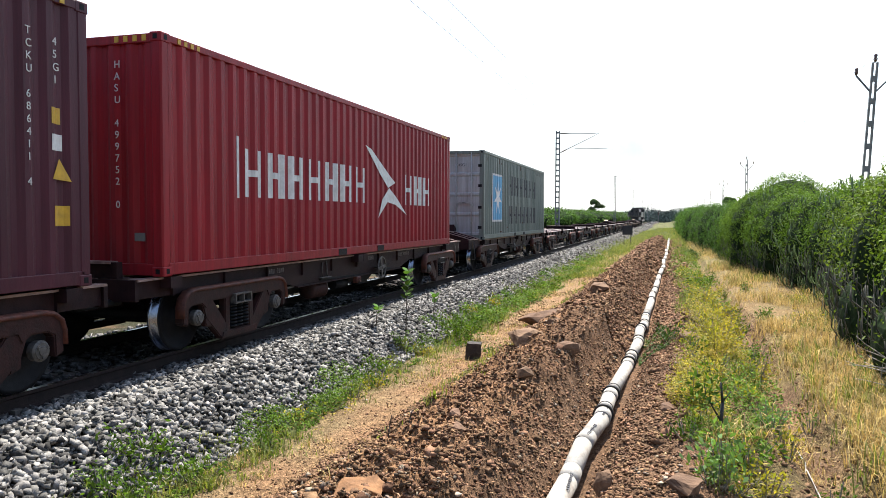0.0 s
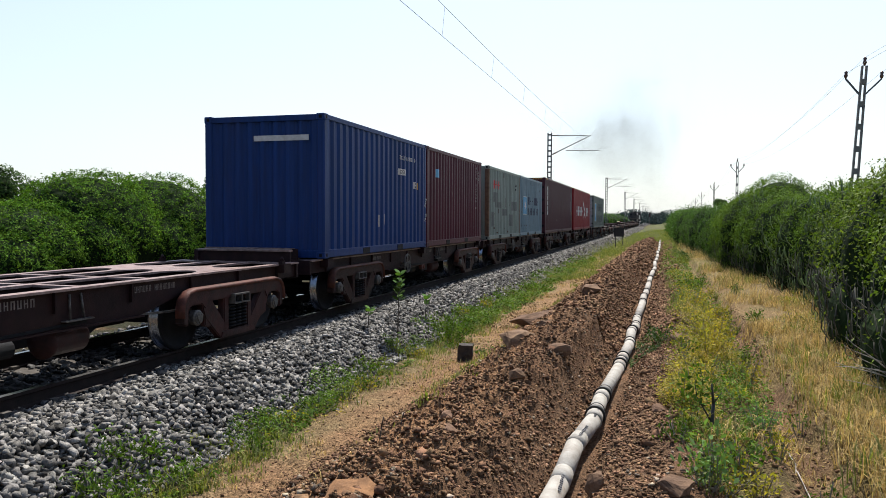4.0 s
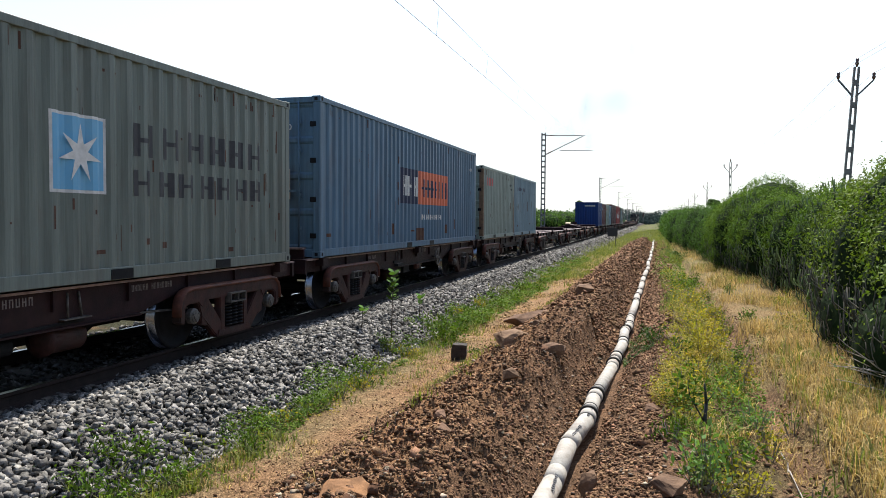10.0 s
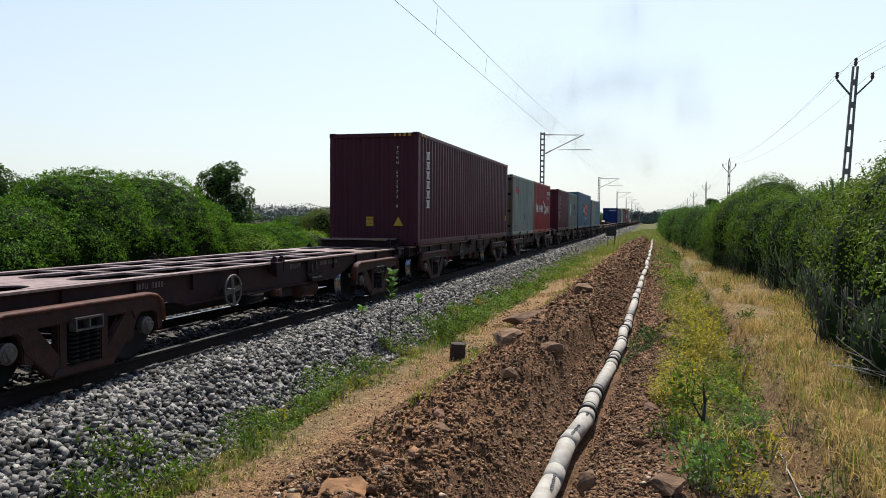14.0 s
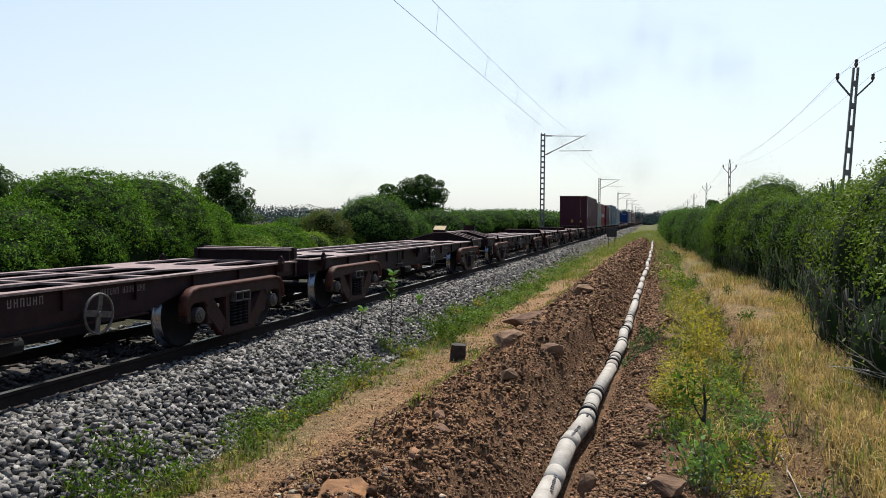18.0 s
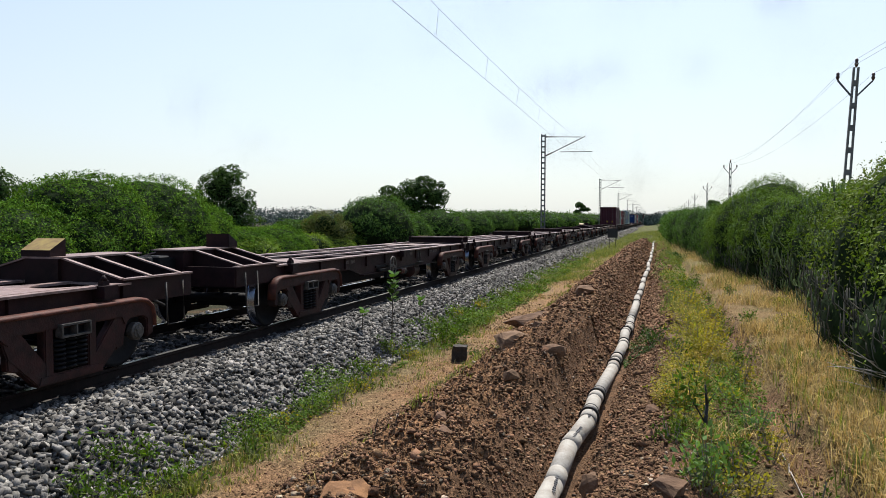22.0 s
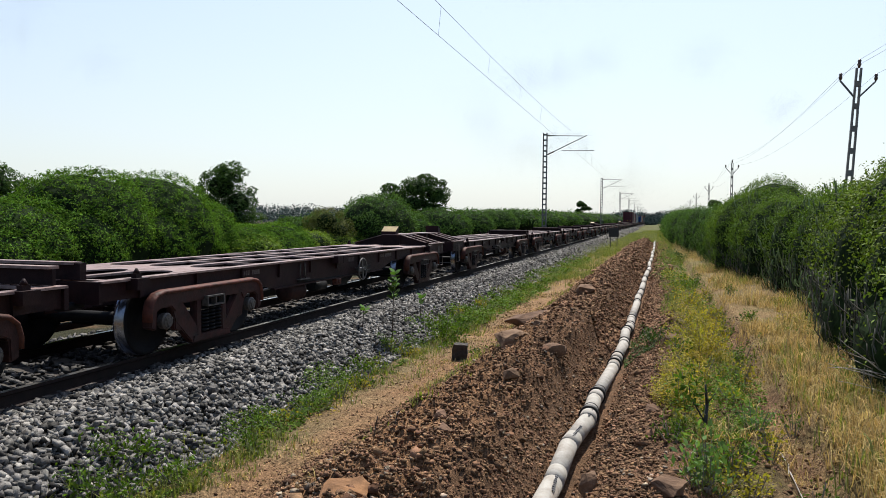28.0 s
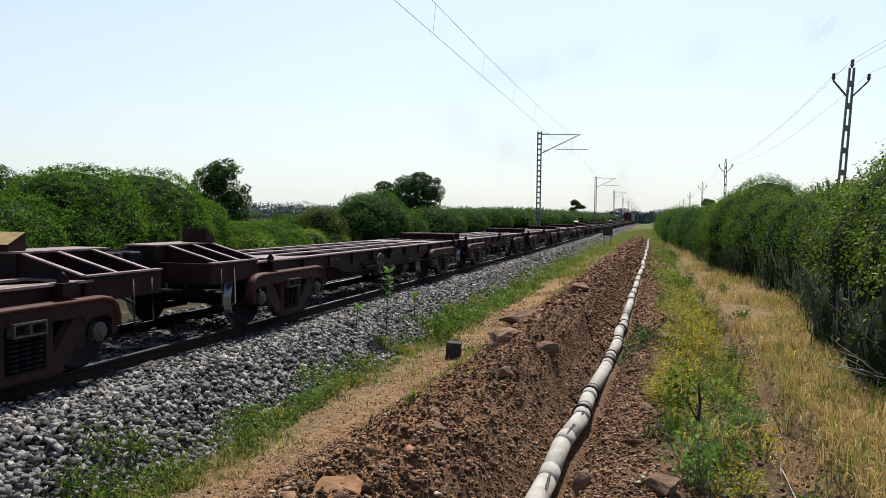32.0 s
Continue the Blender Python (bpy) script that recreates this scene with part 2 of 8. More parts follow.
M_LEAFY = material("yellow_green_leaf", (0.34, 0.235, 0.035), 0.7, 0, (0.14, 0.155, 0.03), 2.5, 4, island=0.5, translucent=0.4, spec=0.25)
M_VINE = material("creeper_leaf", (0.120, 0.215, 0.032), 0.9, 0, (0.030, 0.070, 0.012), 1.6, 4, island=0.75, translucent=0.25, spec=0.03)
# Green cooled to stand in for haze on far growth; saplings share it.
M_LEAFC = material("haze_cooled_leaf", (0.095, 0.168, 0.040), 0.8, 0, (0.034, 0.072, 0.02), 1.2, 4, island=0.5, translucent=0.2, spec=0.05)
M_SCRUB = material("light_green_scrub", (0.17, 0.225, 0.035), 0.7, 0, (0.09, 0.15, 0.022), 1.2, 4, island=0.45, translucent=0.3, spec=0.08)
M_SCRUBDRY = material("dull_thin_leaf", (0.12, 0.125, 0.05), 0.75, 0, (0.06, 0.07, 0.026), 1.2, 4, island=0.5, translucent=0.25, spec=0.08)
M_LEAFW = material("pale_round_leaf", (0.16, 0.25, 0.085), 0.65, 0, (0.09, 0.16, 0.055), 4, 4, island=0.25, translucent=0.3, spec=0.1)
# Near-black green for filler cores: stands in for the shade between leaves.
M_CORE = material("crown_gap_shade", (0.018, 0.034, 0.010), 0.95, 0, (0.007, 0.013, 0.005), 5, 6, 0.6, 9, spec=0.05)
M_GRASS = material("green_grass", (0.18, 0.175, 0.05), 0.7, 0, (0.085, 0.115, 0.03), 3.0, 4, island=0.5, translucent=0.35, spec=0.2)
M_DRY = material("dry_grass", (0.54, 0.40, 0.17), 0.8, 0, (0.28, 0.21, 0.08), 2.6, 6, island=0.6, translucent=0.25, glow=(1.2, 1.1, 0.8), spec=0.2)
M_LITTER = material("path_litter", (0.32, 0.22, 0.11), 0.9, 0, (0.15, 0.095, 0.045), 3, 6, island=0.6, spec=0.1)
M_BLOCK = material("dark_weathered_stone", (0.06, 0.048, 0.04), 0.9, 0, (0.025, 0.02, 0.018), 9, 8, 0.4, 40)
M_BARK = material("bark", (0.10, 0.08, 0.065), 0.9, 0, (0.05, 0.042, 0.035), 9, 8, 0.5, 40)
M_TWIG = material("grey_twigs", (0.24, 0.22, 0.19), 0.9, 0, (0.13, 0.12, 0.10), 9, 6)
# Far trees tinted duller and bluer in place of haze.
M_HAZED_FAR = material("far_woods", (0.060, 0.092, 0.085), 0.8, 0, (0.035, 0.058, 0.055), 0.5, 6, island=0.4, spec=0.1)
M_LOCO = material("dark_engine_paint", (0.04, 0.038, 0.042), 0.5, 0, (0.022, 0.02, 0.023), 3, 6, stain=(0.12, 0.10, 0.09), stain_amount=0.4)
M_LOCOB = material("cream_engine_band", (0.10, 0.085, 0.075), 0.5, 0, (0.06, 0.05, 0.045), 3, 6)
M_GLASS = material("dark_window_glass", (0.02, 0.025, 0.03), 0.08, 0, (0.02, 0.022, 0.025), 3, 2)
M_SIGN = material("black_board", (0.02, 0.02, 0.022), 0.6, 0, (0.03, 0.03, 0.03), 8, 4)
M_LAMP = material("signal_lens", (0.25, 0.02, 0.015), 0.2, 0, (0.2, 0.02, 0.01), 3, 2)


M_SMOKE = material("diesel_soot", (0.17, 0.162, 0.155), 1.0, 0, (0.12, 0.116, 0.112), 1.0, 3, island=0.2, spec=0.0)

# ---------------------------------------------------------------- building helpers


def part(name, bm, mat, parent=None, label=""):
    """Links a bmesh as one mesh object, under a thing or a part."""
    me = bpy.data.meshes.new(name)
    bm.to_mesh(me)
    bm.free()
    for m in (mat if isinstance(mat, (list, tuple)) else (mat,)):
        me.materials.append(m)
    ob = new(name, me)
    if parent is not None:
        ob.parent = parent
    if label:
        ob["label"] = label
    return ob


def again(ob, name, parent, m):
    """Another part on the same mesh at the pose m."""
    o = new(name, ob.data)
    o.parent = parent
    o.matrix_basis = m
    return o


def box(bm, x0, x1, y0, y1, z0, z1, mi=0):
    v = [bm.verts.new(c) for c in ((x0, y0, z0), (x1, y0, z0), (x1, y1, z0), (x0, y1, z0),
                                   (x0, y0, z1), (x1, y0, z1), (x1, y1, z1), (x0, y1, z1))]
    for f in ((3, 2, 1, 0), (4, 5, 6, 7), (0, 1, 5, 4), (1, 2, 6, 5), (2, 3, 7, 6), (3, 0, 4, 7)):
        bm.faces.new([v[i] for i in f]).material_index = mi
    return v


def beam(bm, a, b, w, h, mi=0, up=(0, 0, 1)):
    """A square bar from a to b, w wide and h high."""
    a, b = Vector(a), Vector(b)
    d = (b - a).normalized()
    u = Vector(up)
    s = d.cross(u)
    if s.length < 1e-4:
        s = d.cross(Vector((0, 1, 0)))
    s.normalize()
    u = s.cross(d)
    v = [bm.verts.new(p + s * (w / 2) * i + u * (h / 2) * j) for p in (a, b) for i, j in ((-1, -1), (1, -1), (1, 1), (-1, 1))]
    for f in ((3, 2, 1, 0), (4, 5, 6, 7), (0, 1, 5, 4), (1, 2, 6, 5), (2, 3, 7, 6), (3, 0, 4, 7)):
        bm.faces.new([v[i] for i in f]).material_index = mi


def tube(bm, a, b, r0, r1=None, n=10, mi=0, caps=True, smooth=True):
    a, b = Vector(a), Vector(b)
    r1 = r0 if r1 is None else r1
    q = (b - a).to_track_quat("Z", "Y")
    rings = []
    for p, r in ((a, r0), (b, r1)):
        rings.append([bm.verts.new(p + q @ Vector((math.cos(t) * r, math.sin(t) * r, 0)))
                      for t in (2 * math.pi * i / n for i in range(n))])
    for i in range(n):
        f = bm.faces.new((rings[0][i], rings[0][(i + 1) % n], rings[1][(i + 1) % n], rings[1][i]))
        f.smooth, f.material_index = smooth, mi
    if caps:
        bm.faces.new(rings[0][::-1]).material_index = mi
        bm.faces.new(rings[1]).material_index = mi


def limb(bm, pts, radii, n=6, mi=0):
    """A bent bar or twig through the points, in one piece."""
    pts = [Vector(p) for p in pts]
    rings = []
    for k, p in enumerate(pts):
        q = (pts[min(len(pts) - 1, k + 1)] - pts[max(0, k - 1)]).to_track_quat("Z", "Y")
        r = radii[k] if isinstance(radii, (list, tuple)) else radii
        rings.append([bm.verts.new(p + q @ Vector((math.cos(6.2832 * i / n) * r, math.sin(6.2832 * i / n) * r, 0))) for i in range(n)])
    for a, b in zip(rings, rings[1:]):
        best = min(range(n), key=lambda o: (a[0].co - b[o].co).length)
        for i in range(n):
            f = bm.faces.new((a[i], a[(i + 1) % n], b[(i + 1 + best) % n], b[(i + best) % n]))
            f.smooth, f.material_index = True, mi
    bm.faces.new(rings[0][::-1]).material_index = mi
    bm.faces.new(rings[-1]).material_index = mi


def lathe(bm, profile, axis="X", n=24, mis=None):
    """Turns (along, radius) pairs round the axis."""
    rings = []
    for s, r in profile:
        ring = []
        for i in range(n):
            t = 2 * math.pi * i / n
            c, d = math.cos(t) * r, math.sin(t) * r
            ring.append(bm.verts.new((s, c, d) if axis == "X" else (c, s, d) if axis == "Y" else (c, d, s)))
        rings.append(ring)
    for k in range(len(rings) - 1):
        for i in range(n):
            f = bm.faces.new((rings[k][i], rings[k][(i + 1) % n], rings[k + 1][(i + 1) % n], rings[k + 1][i]))
            f.smooth = True
            f.material_index = mis[k] if mis else 0
    bm.faces.new(rings[0][::-1])
    bm.faces.new(rings[-1])
    bmesh.ops.recalc_face_normals(bm, faces=bm.faces)


def bevelled(bm, w=0.01, seg=1):
    bmesh.ops.bevel(bm, geom=bm.edges[:], offset=w, segments=seg, affect="EDGES", clamp_overlap=True)
    return bm


def plate(bm, pts, x0, x1, mi=0):
    """A polygon in (y, z) drawn out from x0 to x1."""
    a = [bm.verts.new((x0, y, z)) for y, z in pts]
    b = [bm.verts.new((x1, y, z)) for y, z in pts]
    n = len(pts)
    bm.faces.new(a[::-1]).material_index = mi
    bm.faces.new(b).material_index = mi
    for i in range(n):
        bm.faces.new((a[i], a[(i + 1) % n], b[(i + 1) % n], b[i])).material_index = mi


def mesh_np(name, verts, faces, mat, parent=None, smooth=False, label=""):
    """A mesh object from numpy arrays; all faces have the same number of corners."""
    verts, faces = np.asarray(verts, dtype=np.float32), np.asarray(faces, dtype=np.int32)
    k = faces.shape[1]
    me = bpy.data.meshes.new(name)
    me.vertices.add(len(verts))
    me.vertices.foreach_set("co", verts.ravel())
    me.loops.add(faces.size)
    me.loops.foreach_set("vertex_index", faces.ravel())
    me.polygons.add(len(faces))
    me.polygons.foreach_set("loop_start", np.arange(0, faces.size, k, dtype=np.int32))
    if smooth:
        me.polygons.foreach_set("use_smooth", np.ones(len(faces), dtype=bool))
    me.update(calc_edges=True)
    for m in (mat if isinstance(mat, (list, tuple)) else (mat,)):
        me.materials.append(m)
    ob = new(name, me)
    if parent is not None:
        ob.parent = parent
    if label:
        ob["label"] = label
    return ob


def thing(name, label, category, group="", kind="", at=None):
    ob = new(name)
    ob.empty_display_size = 0.3
    if at is not None:
        ob.matrix_basis = at
    return tagged(ob, label, category, group, kind)


rng = np.random.default_rng(7)


def spins(n):
    """n random turns, as matrices."""
    q = rng.normal(size=(n, 4))
    q /= np.linalg.norm(q, axis=1)[:, None]
    w, x, y, z = q.T
    return np.stack([np.stack([1 - 2 * (y * y + z * z), 2 * (x * y - z * w), 2 * (x * z + y * w)], 1),
                     np.stack([2 * (x * y + z * w), 1 - 2 * (x * x + z * z), 2 * (y * z - x * w)], 1),
                     np.stack([2 * (x * z - y * w), 2 * (y * z + x * w), 1 - 2 * (x * x + y * y)], 1)], 1)


CUBE = np.array([(x, y, z) for z in (-1, 1) for y in (-1, 1) for x in (-1, 1)], float)
CUBE_F = np.array([(0, 2, 3, 1), (4, 5, 7, 6), (0, 1, 5, 4), (2, 6, 7, 3), (0, 4, 6, 2), (1, 3, 7, 5)])


def stones(name, places, sizes, mat, parent=None, flat=0.65, label="", tilt=None):
    """Broken angular stones at the places, one mesh."""
    n = len(places)
    v = CUBE[None] * rng.uniform(0.35, 1.0, (n, 8, 3))
    v = v * np.stack([sizes, sizes * rng.uniform(0.6, 1.0, n), sizes * flat * rng.uniform(0.6, 1.1, n)], 1)[:, None] * 0.62
    turn = spins(n)
    if tilt:                         # lying flat, tipped by up to about the tilt
        w = np.array([[0, 0, 1.0]]) + tilt * rng.normal(size=(n, 3))
        w /= np.linalg.norm(w, axis=1)[:, None]
        u = np.cross(w, rng.normal(size=(n, 3)))
        u /= np.linalg.norm(u, axis=1)[:, None]
        turn = np.stack([u, np.cross(w, u), w], 2)
    v = np.einsum("nij,nkj->nki", turn, v) + np.asarray(places)[:, None]
    f = CUBE_F[None] + (np.arange(n) * 8)[:, None, None]
    return mesh_np(name, v.reshape(-1, 3), f.reshape(-1, 4), mat, parent, label=label)


def leaves(name, places, sizes, mat, parent=None, outward=None, loose=0.75, label=""):
    """Small folded leaf shapes at the places, one mesh; with outward they lie like shingles, loosely."""
    n = len(places)
    shape = np.array([(0, -1, 0), (0.42, -0.1, 0.12), (0, 1, 0), (-0.42, -0.1, 0.12)], float)
    rot_ = spins(n)
    if outward is not None:
        w = np.asarray(outward) + loose * rng.normal(size=(n, 3)) * 0.6 + np.array([[0, 0, 0.25]])
        w /= np.linalg.norm(w, axis=1)[:, None]
        u = np.cross(w, rng.normal(size=(n, 3)))
        u /= np.linalg.norm(u, axis=1)[:, None]
        rot_ = np.stack([u, np.cross(w, u), w], 2)
    v = np.einsum("nij,kj->nki", rot_, shape) * np.asarray(sizes)[:, None, None] * 0.5
    v += np.asarray(places)[:, None]
    f = np.array([(0, 1, 2, 3)])[None] + (np.arange(n) * 4)[:, None, None]
    return mesh_np(name, v.reshape(-1, 3), f.reshape(-1, 4), mat, parent, label=label)


def blades(name, places, heights, mat, parent=None, width=0.012, lean=0.5, label=""):
    """Grass blades: narrow bent strips rising from the places, one mesh."""
    n = len(places)
    a = rng.uniform(0, 2 * np.pi, n)
    d = np.stack([np.cos(a), np.sin(a), np.zeros(n)], 1)
    s = np.stack([-np.sin(a), np.cos(a), np.zeros(n)], 1)
    h = np.asarray(heights)[:, None]
    w = width * rng.uniform(0.6, 1.4, (n, 1))
    ln = rng.uniform(0.1, 1.0, (n, 1)) * lean
    p = np.asarray(places)
    up = np.array([[0, 0, 1.0]])
    v = np.stack([p - s * w, p + s * w, p + up * h * 0.6 + d * h * ln * 0.35 + s * w * 0.8,
                  p + up * h * 0.6 + d * h * ln * 0.35 - s * w * 0.8,
                  p + up * h * (1 - 0.3 * ln) + d * h * ln + s * w * 0.1, p + up * h * (1 - 0.3 * ln) + d * h * ln - s * w * 0.1], 1)
    f = np.array([(0, 1, 2, 3), (3, 2, 4, 5)])[None] + (np.arange(n) * 6)[:, None, None]
    return mesh_np(name, v.reshape(-1, 3), f.reshape(-1, 4), mat, parent, label=label)


# smooth value noise on arrays, for the ground
_table = np.random.default_rng(3).random((256, 256))


def vnoise(x, y):
    xi, yi = np.floor(x).astype(int), np.floor(y).astype(int)
    fx, fy = x - xi, y - yi
    fx, fy = fx * fx * (3 - 2 * fx), fy * fy * (3 - 2 * fy)
    g = lambda i, j: _table[(xi + i) % 256, (yi + j) % 256]
    return (g(0, 0) * (1 - fx) + g(1, 0) * fx) * (1 - fy) + (g(0, 1) * (1 - fx) + g(1, 1) * fx) * fy - 0.5


def fbm(x, y, scale, octaves=4):
    s, a = 0, 1.0
    for k in range(octaves):
        s = s + a * vnoise(x * scale + 17.3 * k, y * scale + 5.1 * k)
        scale, a = scale * 2.07, a * 0.5
    return s

# ---------------------------------------------------------------- the lie of the land
TRACK_X = -6.96                     # centre of the line; rail tops at z = 0, the line runs along y
GAUGE = 1.676


def pipe_x(y):
    return np.interp(y, [0, 6.8, 10.8, 13.6, 18, 25.5, 49, 110], [-1.12, -0.85, -0.66, -0.57, -0.52, -0.42, -0.17, 0.1])


def land(x, y):
    """Height of the ground sheet."""
    x, y = np.asarray(x, float), np.asarray(y, float)
    shift = pipe_x(y) + 0.62
    xs = x - np.where((x > -3.2) & (x < 1.2), shift, 0)
    base = np.interp(x, [-400, -30, -11.5, -9.6, -8.85, -5.1, -4.35, -3.3, -2.6, 1.0, 1.15, 1.32, 1.55, 1.75, 2.2, 3.4, 6, 30, 400],
                     [-1.2, -0.9, -0.75, -0.68, -0.24, -0.24, -0.66, -0.64, -0.60, -0.42, -0.50, -0.72, -0.70, -0.42, -0.36, -0.30, -0.2, -0.4, -1.0])
    open_side = np.interp(xs, [-2.95, -2.4, -1.9, -1.5, -1.25, -0.98, -0.82, -0.72, -0.40, -0.24, 0.0, 0.35, 0.8],
                          [0.0, 0.15, 0.31, 0.37, 0.30, 0.10, -0.14, -0.28, -0.29, -0.12, 0.05, 0.11, 0.0])
    cut_side = np.interp(xs, [-2.95, -2.5, -2.0, -1.6, -1.36, -1.20, -1.04, -0.90, -0.78, -0.40, -0.24, 0.0, 0.35, 0.8],
                         [0.0, 0.14, 0.33, 0.46, 0.50, 0.40, 0.04, -0.22, -0.29, -0.29, -0.12, 0.05, 0.11, 0.0])
    deep = np.clip((y - 6.8) / 4.5, 0, 1)          # the trench wall grows steeper away from its open near end
    heap = open_side * (1 - deep) + cut_side * deep
    fade = np.clip((y + 4) / 6, 0, 1) * np.clip((88 - y) / 18, 0, 1)
    heap = heap * fade
    on_heap = np.clip(np.abs(heap) * 4, 0, 1) * np.clip((np.abs(xs + 0.60) - 0.12) / 0.2, 0.1, 1)
    rough = fbm(x, y, 1.3, 5) * 0.16 * on_heap + fbm(x + 40, y, 0.5, 4) * 0.05 * (np.abs(x - TRACK_X) > 3.2)
    rough = rough + np.abs(fbm(x, y + 9, 4.5, 4)) * 0.22 * on_heap + fbm(x, y, 10.0, 2) * 0.07 * on_heap + np.abs(fbm(x + 5, y + 2, 7.0, 2)) * 0.05 * on_heap
    lumps = fbm(x + 11, y, 3.0, 3) * 0.09 * ((x > 0.3) & (x < 2.0))
    return base + heap + rough + lumps


def ground_material():
    """Earth in strips along the line: verge, worn path, dug soil, dry grass, fields; broken edges."""
    m = bpy.data.materials.new("line_side_earth")
    m.use_nodes = True
    N, L = m.node_tree.nodes, m.node_tree.links
    bsdf = N["Principled BSDF"]
    bsdf.inputs["Roughness"].default_value = 0.95
    bsdf.inputs["Specular IOR Level"].default_value = 0.1
    tc = N.new("ShaderNodeTexCoord")
    sep = N.new("ShaderNodeSeparateXYZ")
    L.new(tc.outputs["Object"], sep.inputs[0])
    wob = N.new("ShaderNodeTexNoise")
    wob.inputs["Scale"].default_value, wob.inputs["Detail"].default_value = 0.9, 6
    L.new(tc.outputs["Object"], wob.inputs[0])
    mad = N.new("ShaderNodeMath")
    mad.operation = "MULTIPLY_ADD"
    mad.inputs[1].default_value, mad.inputs[2].default_value = 1.3, -0.65
    L.new(wob.outputs["Fac"], mad.inputs[0])
    add = N.new("ShaderNodeMath")
    L.new(sep.outputs[0], add.inputs[0])
    L.new(mad.outputs[0], add.inputs[1])
    mr = N.new("ShaderNodeMapRange")
    mr.inputs["From Min"].default_value, mr.inputs["From Max"].default_value = -12, 8
    L.new(add.outputs[0], mr.inputs["Value"])
    ramp = N.new("ShaderNodeValToRGB")
    zones = [(-12, (0.036, 0.035, 0.018)), (-9.8, (0.035, 0.031, 0.028)), (-5.0, (0.04, 0.036, 0.033)),
             (-4.45, (0.066, 0.056, 0.033)), (-4.2, (0.095, 0.080, 0.035)), (-3.65, (0.20, 0.145, 0.075)), (-3.35, (0.24, 0.15, 0.078)),
             (-2.7, (0.235, 0.132, 0.067)), (-2.5, (0.26, 0.142, 0.072)), (-1.9, (0.225, 0.124, 0.064)), (-1.45, (0.14, 0.081, 0.046)), (0.35, (0.115, 0.068, 0.040)),
             (0.6, (0.099, 0.086, 0.033)), (1.1, (0.135, 0.096, 0.046)), (1.4, (0.15, 0.088, 0.052)), (1.75, (0.18, 0.132, 0.06)),
             (3.0, (0.17, 0.125, 0.058)), (3.4, (0.09, 0.072, 0.034)), (4.0, (0.046, 0.04, 0.02)), (8, (0.079, 0.083, 0.03))]
    el = ramp.color_ramp.elements
    while len(el) < len(zones):
        el.new(0.5)
    for e, (x, c) in zip(el, zones):
        e.position, e.color = (x + 12) / 20, (*c, 1)
    L.new(mr.outputs[0], ramp.inputs[0])
    # farther along, grass has closed over the path and the bank
    far = N.new("ShaderNodeValToRGB")
    zones = [(-12, (0.036, 0.035, 0.018)), (-9.8, (0.035, 0.031, 0.028)), (-5.0, (0.04, 0.036, 0.033)), (-4.4, (0.10, 0.10, 0.036)), (-2.9, (0.15, 0.13, 0.05)),
             (-2.5, (0.165, 0.09, 0.048)), (0.1, (0.12, 0.068, 0.038)), (0.5, (0.11, 0.115, 0.038)), (1.6, (0.15, 0.135, 0.05)), (3.2, (0.09, 0.08, 0.034)), (8, (0.079, 0.083, 0.03))]
    el = far.color_ramp.elements
    while len(el) < len(zones):
        el.new(0.5)
    for e, (x, c) in zip(el, zones):
        e.position, e.color = (x + 12) / 20, (*c, 1)
    L.new(mr.outputs[0], far.inputs[0])
    along = N.new("ShaderNodeMapRange")
    along.inputs["From Min"].default_value, along.inputs["From Max"].default_value = 22, 55
    L.new(sep.outputs[1], along.inputs["Value"])
    both = N.new("ShaderNodeMixRGB")
    L.new(along.outputs[0], both.inputs[0])
    L.new(ramp.outputs[0], both.inputs[1])
    L.new(far.outputs[0], both.inputs[2])
    last = N.new("ShaderNodeMapRange")
    last.inputs["From Min"].default_value, last.inputs["From Max"].default_value = 72, 92
    L.new(sep.outputs[1], last.inputs["Value"])
    east = N.new("ShaderNodeMapRange")
    east.inputs["From Min"].default_value, east.inputs["From Max"].default_value = -4.6, -4.2
    L.new(sep.outputs[0], east.inputs["Value"])
    where = N.new("ShaderNodeMath")
    where.operation = "MULTIPLY"
    L.new(last.outputs[0], where.inputs[0])
    L.new(east.outputs[0], where.inputs[1])
    green = N.new("ShaderNodeMixRGB")
    L.new(where.outputs[0], green.inputs[0])
    L.new(both.outputs[0], green.inputs[1])
    green.inputs[2].default_value = (0.075, 0.086, 0.03, 1)
    grain = N.new("ShaderNodeTexNoise")
    grain.inputs["Scale"].default_value, grain.inputs["Detail"].default_value, grain.inputs["Roughness"].default_value = 9, 12, 0.8
    L.new(tc.outputs["Object"], grain.inputs[0])
    gr = N.new("ShaderNodeMapRange")
    gr.inputs["From Min"].default_value, gr.inputs["From Max"].default_value = 0.3, 0.7
    gr.inputs["To Min"].default_value, gr.inputs["To Max"].default_value = 0.4, 1.6
    L.new(grain.outputs["Fac"], gr.inputs["Value"])
    mul = N.new("ShaderNodeMixRGB")
    mul.blend_type = "MULTIPLY"
    mul.inputs[0].default_value = 1
    L.new(green.outputs[0], mul.inputs[1])
    L.new(gr.outputs[0], mul.inputs[2])
    patch = N.new("ShaderNodeTexNoise")
    patch.inputs["Scale"].default_value, patch.inputs["Detail"].default_value = 1.1, 8
    L.new(tc.outputs["Object"], patch.inputs[0])
    pr = N.new("ShaderNodeMapRange")
    pr.inputs["From Min"].default_value, pr.inputs["From Max"].default_value = 0.5, 0.75
    pr.inputs["To Max"].default_value = 0.55
    L.new(patch.outputs["Fac"], pr.inputs["Value"])
    mx = N.new("ShaderNodeMixRGB")
    L.new(pr.outputs[0], mx.inputs[0])
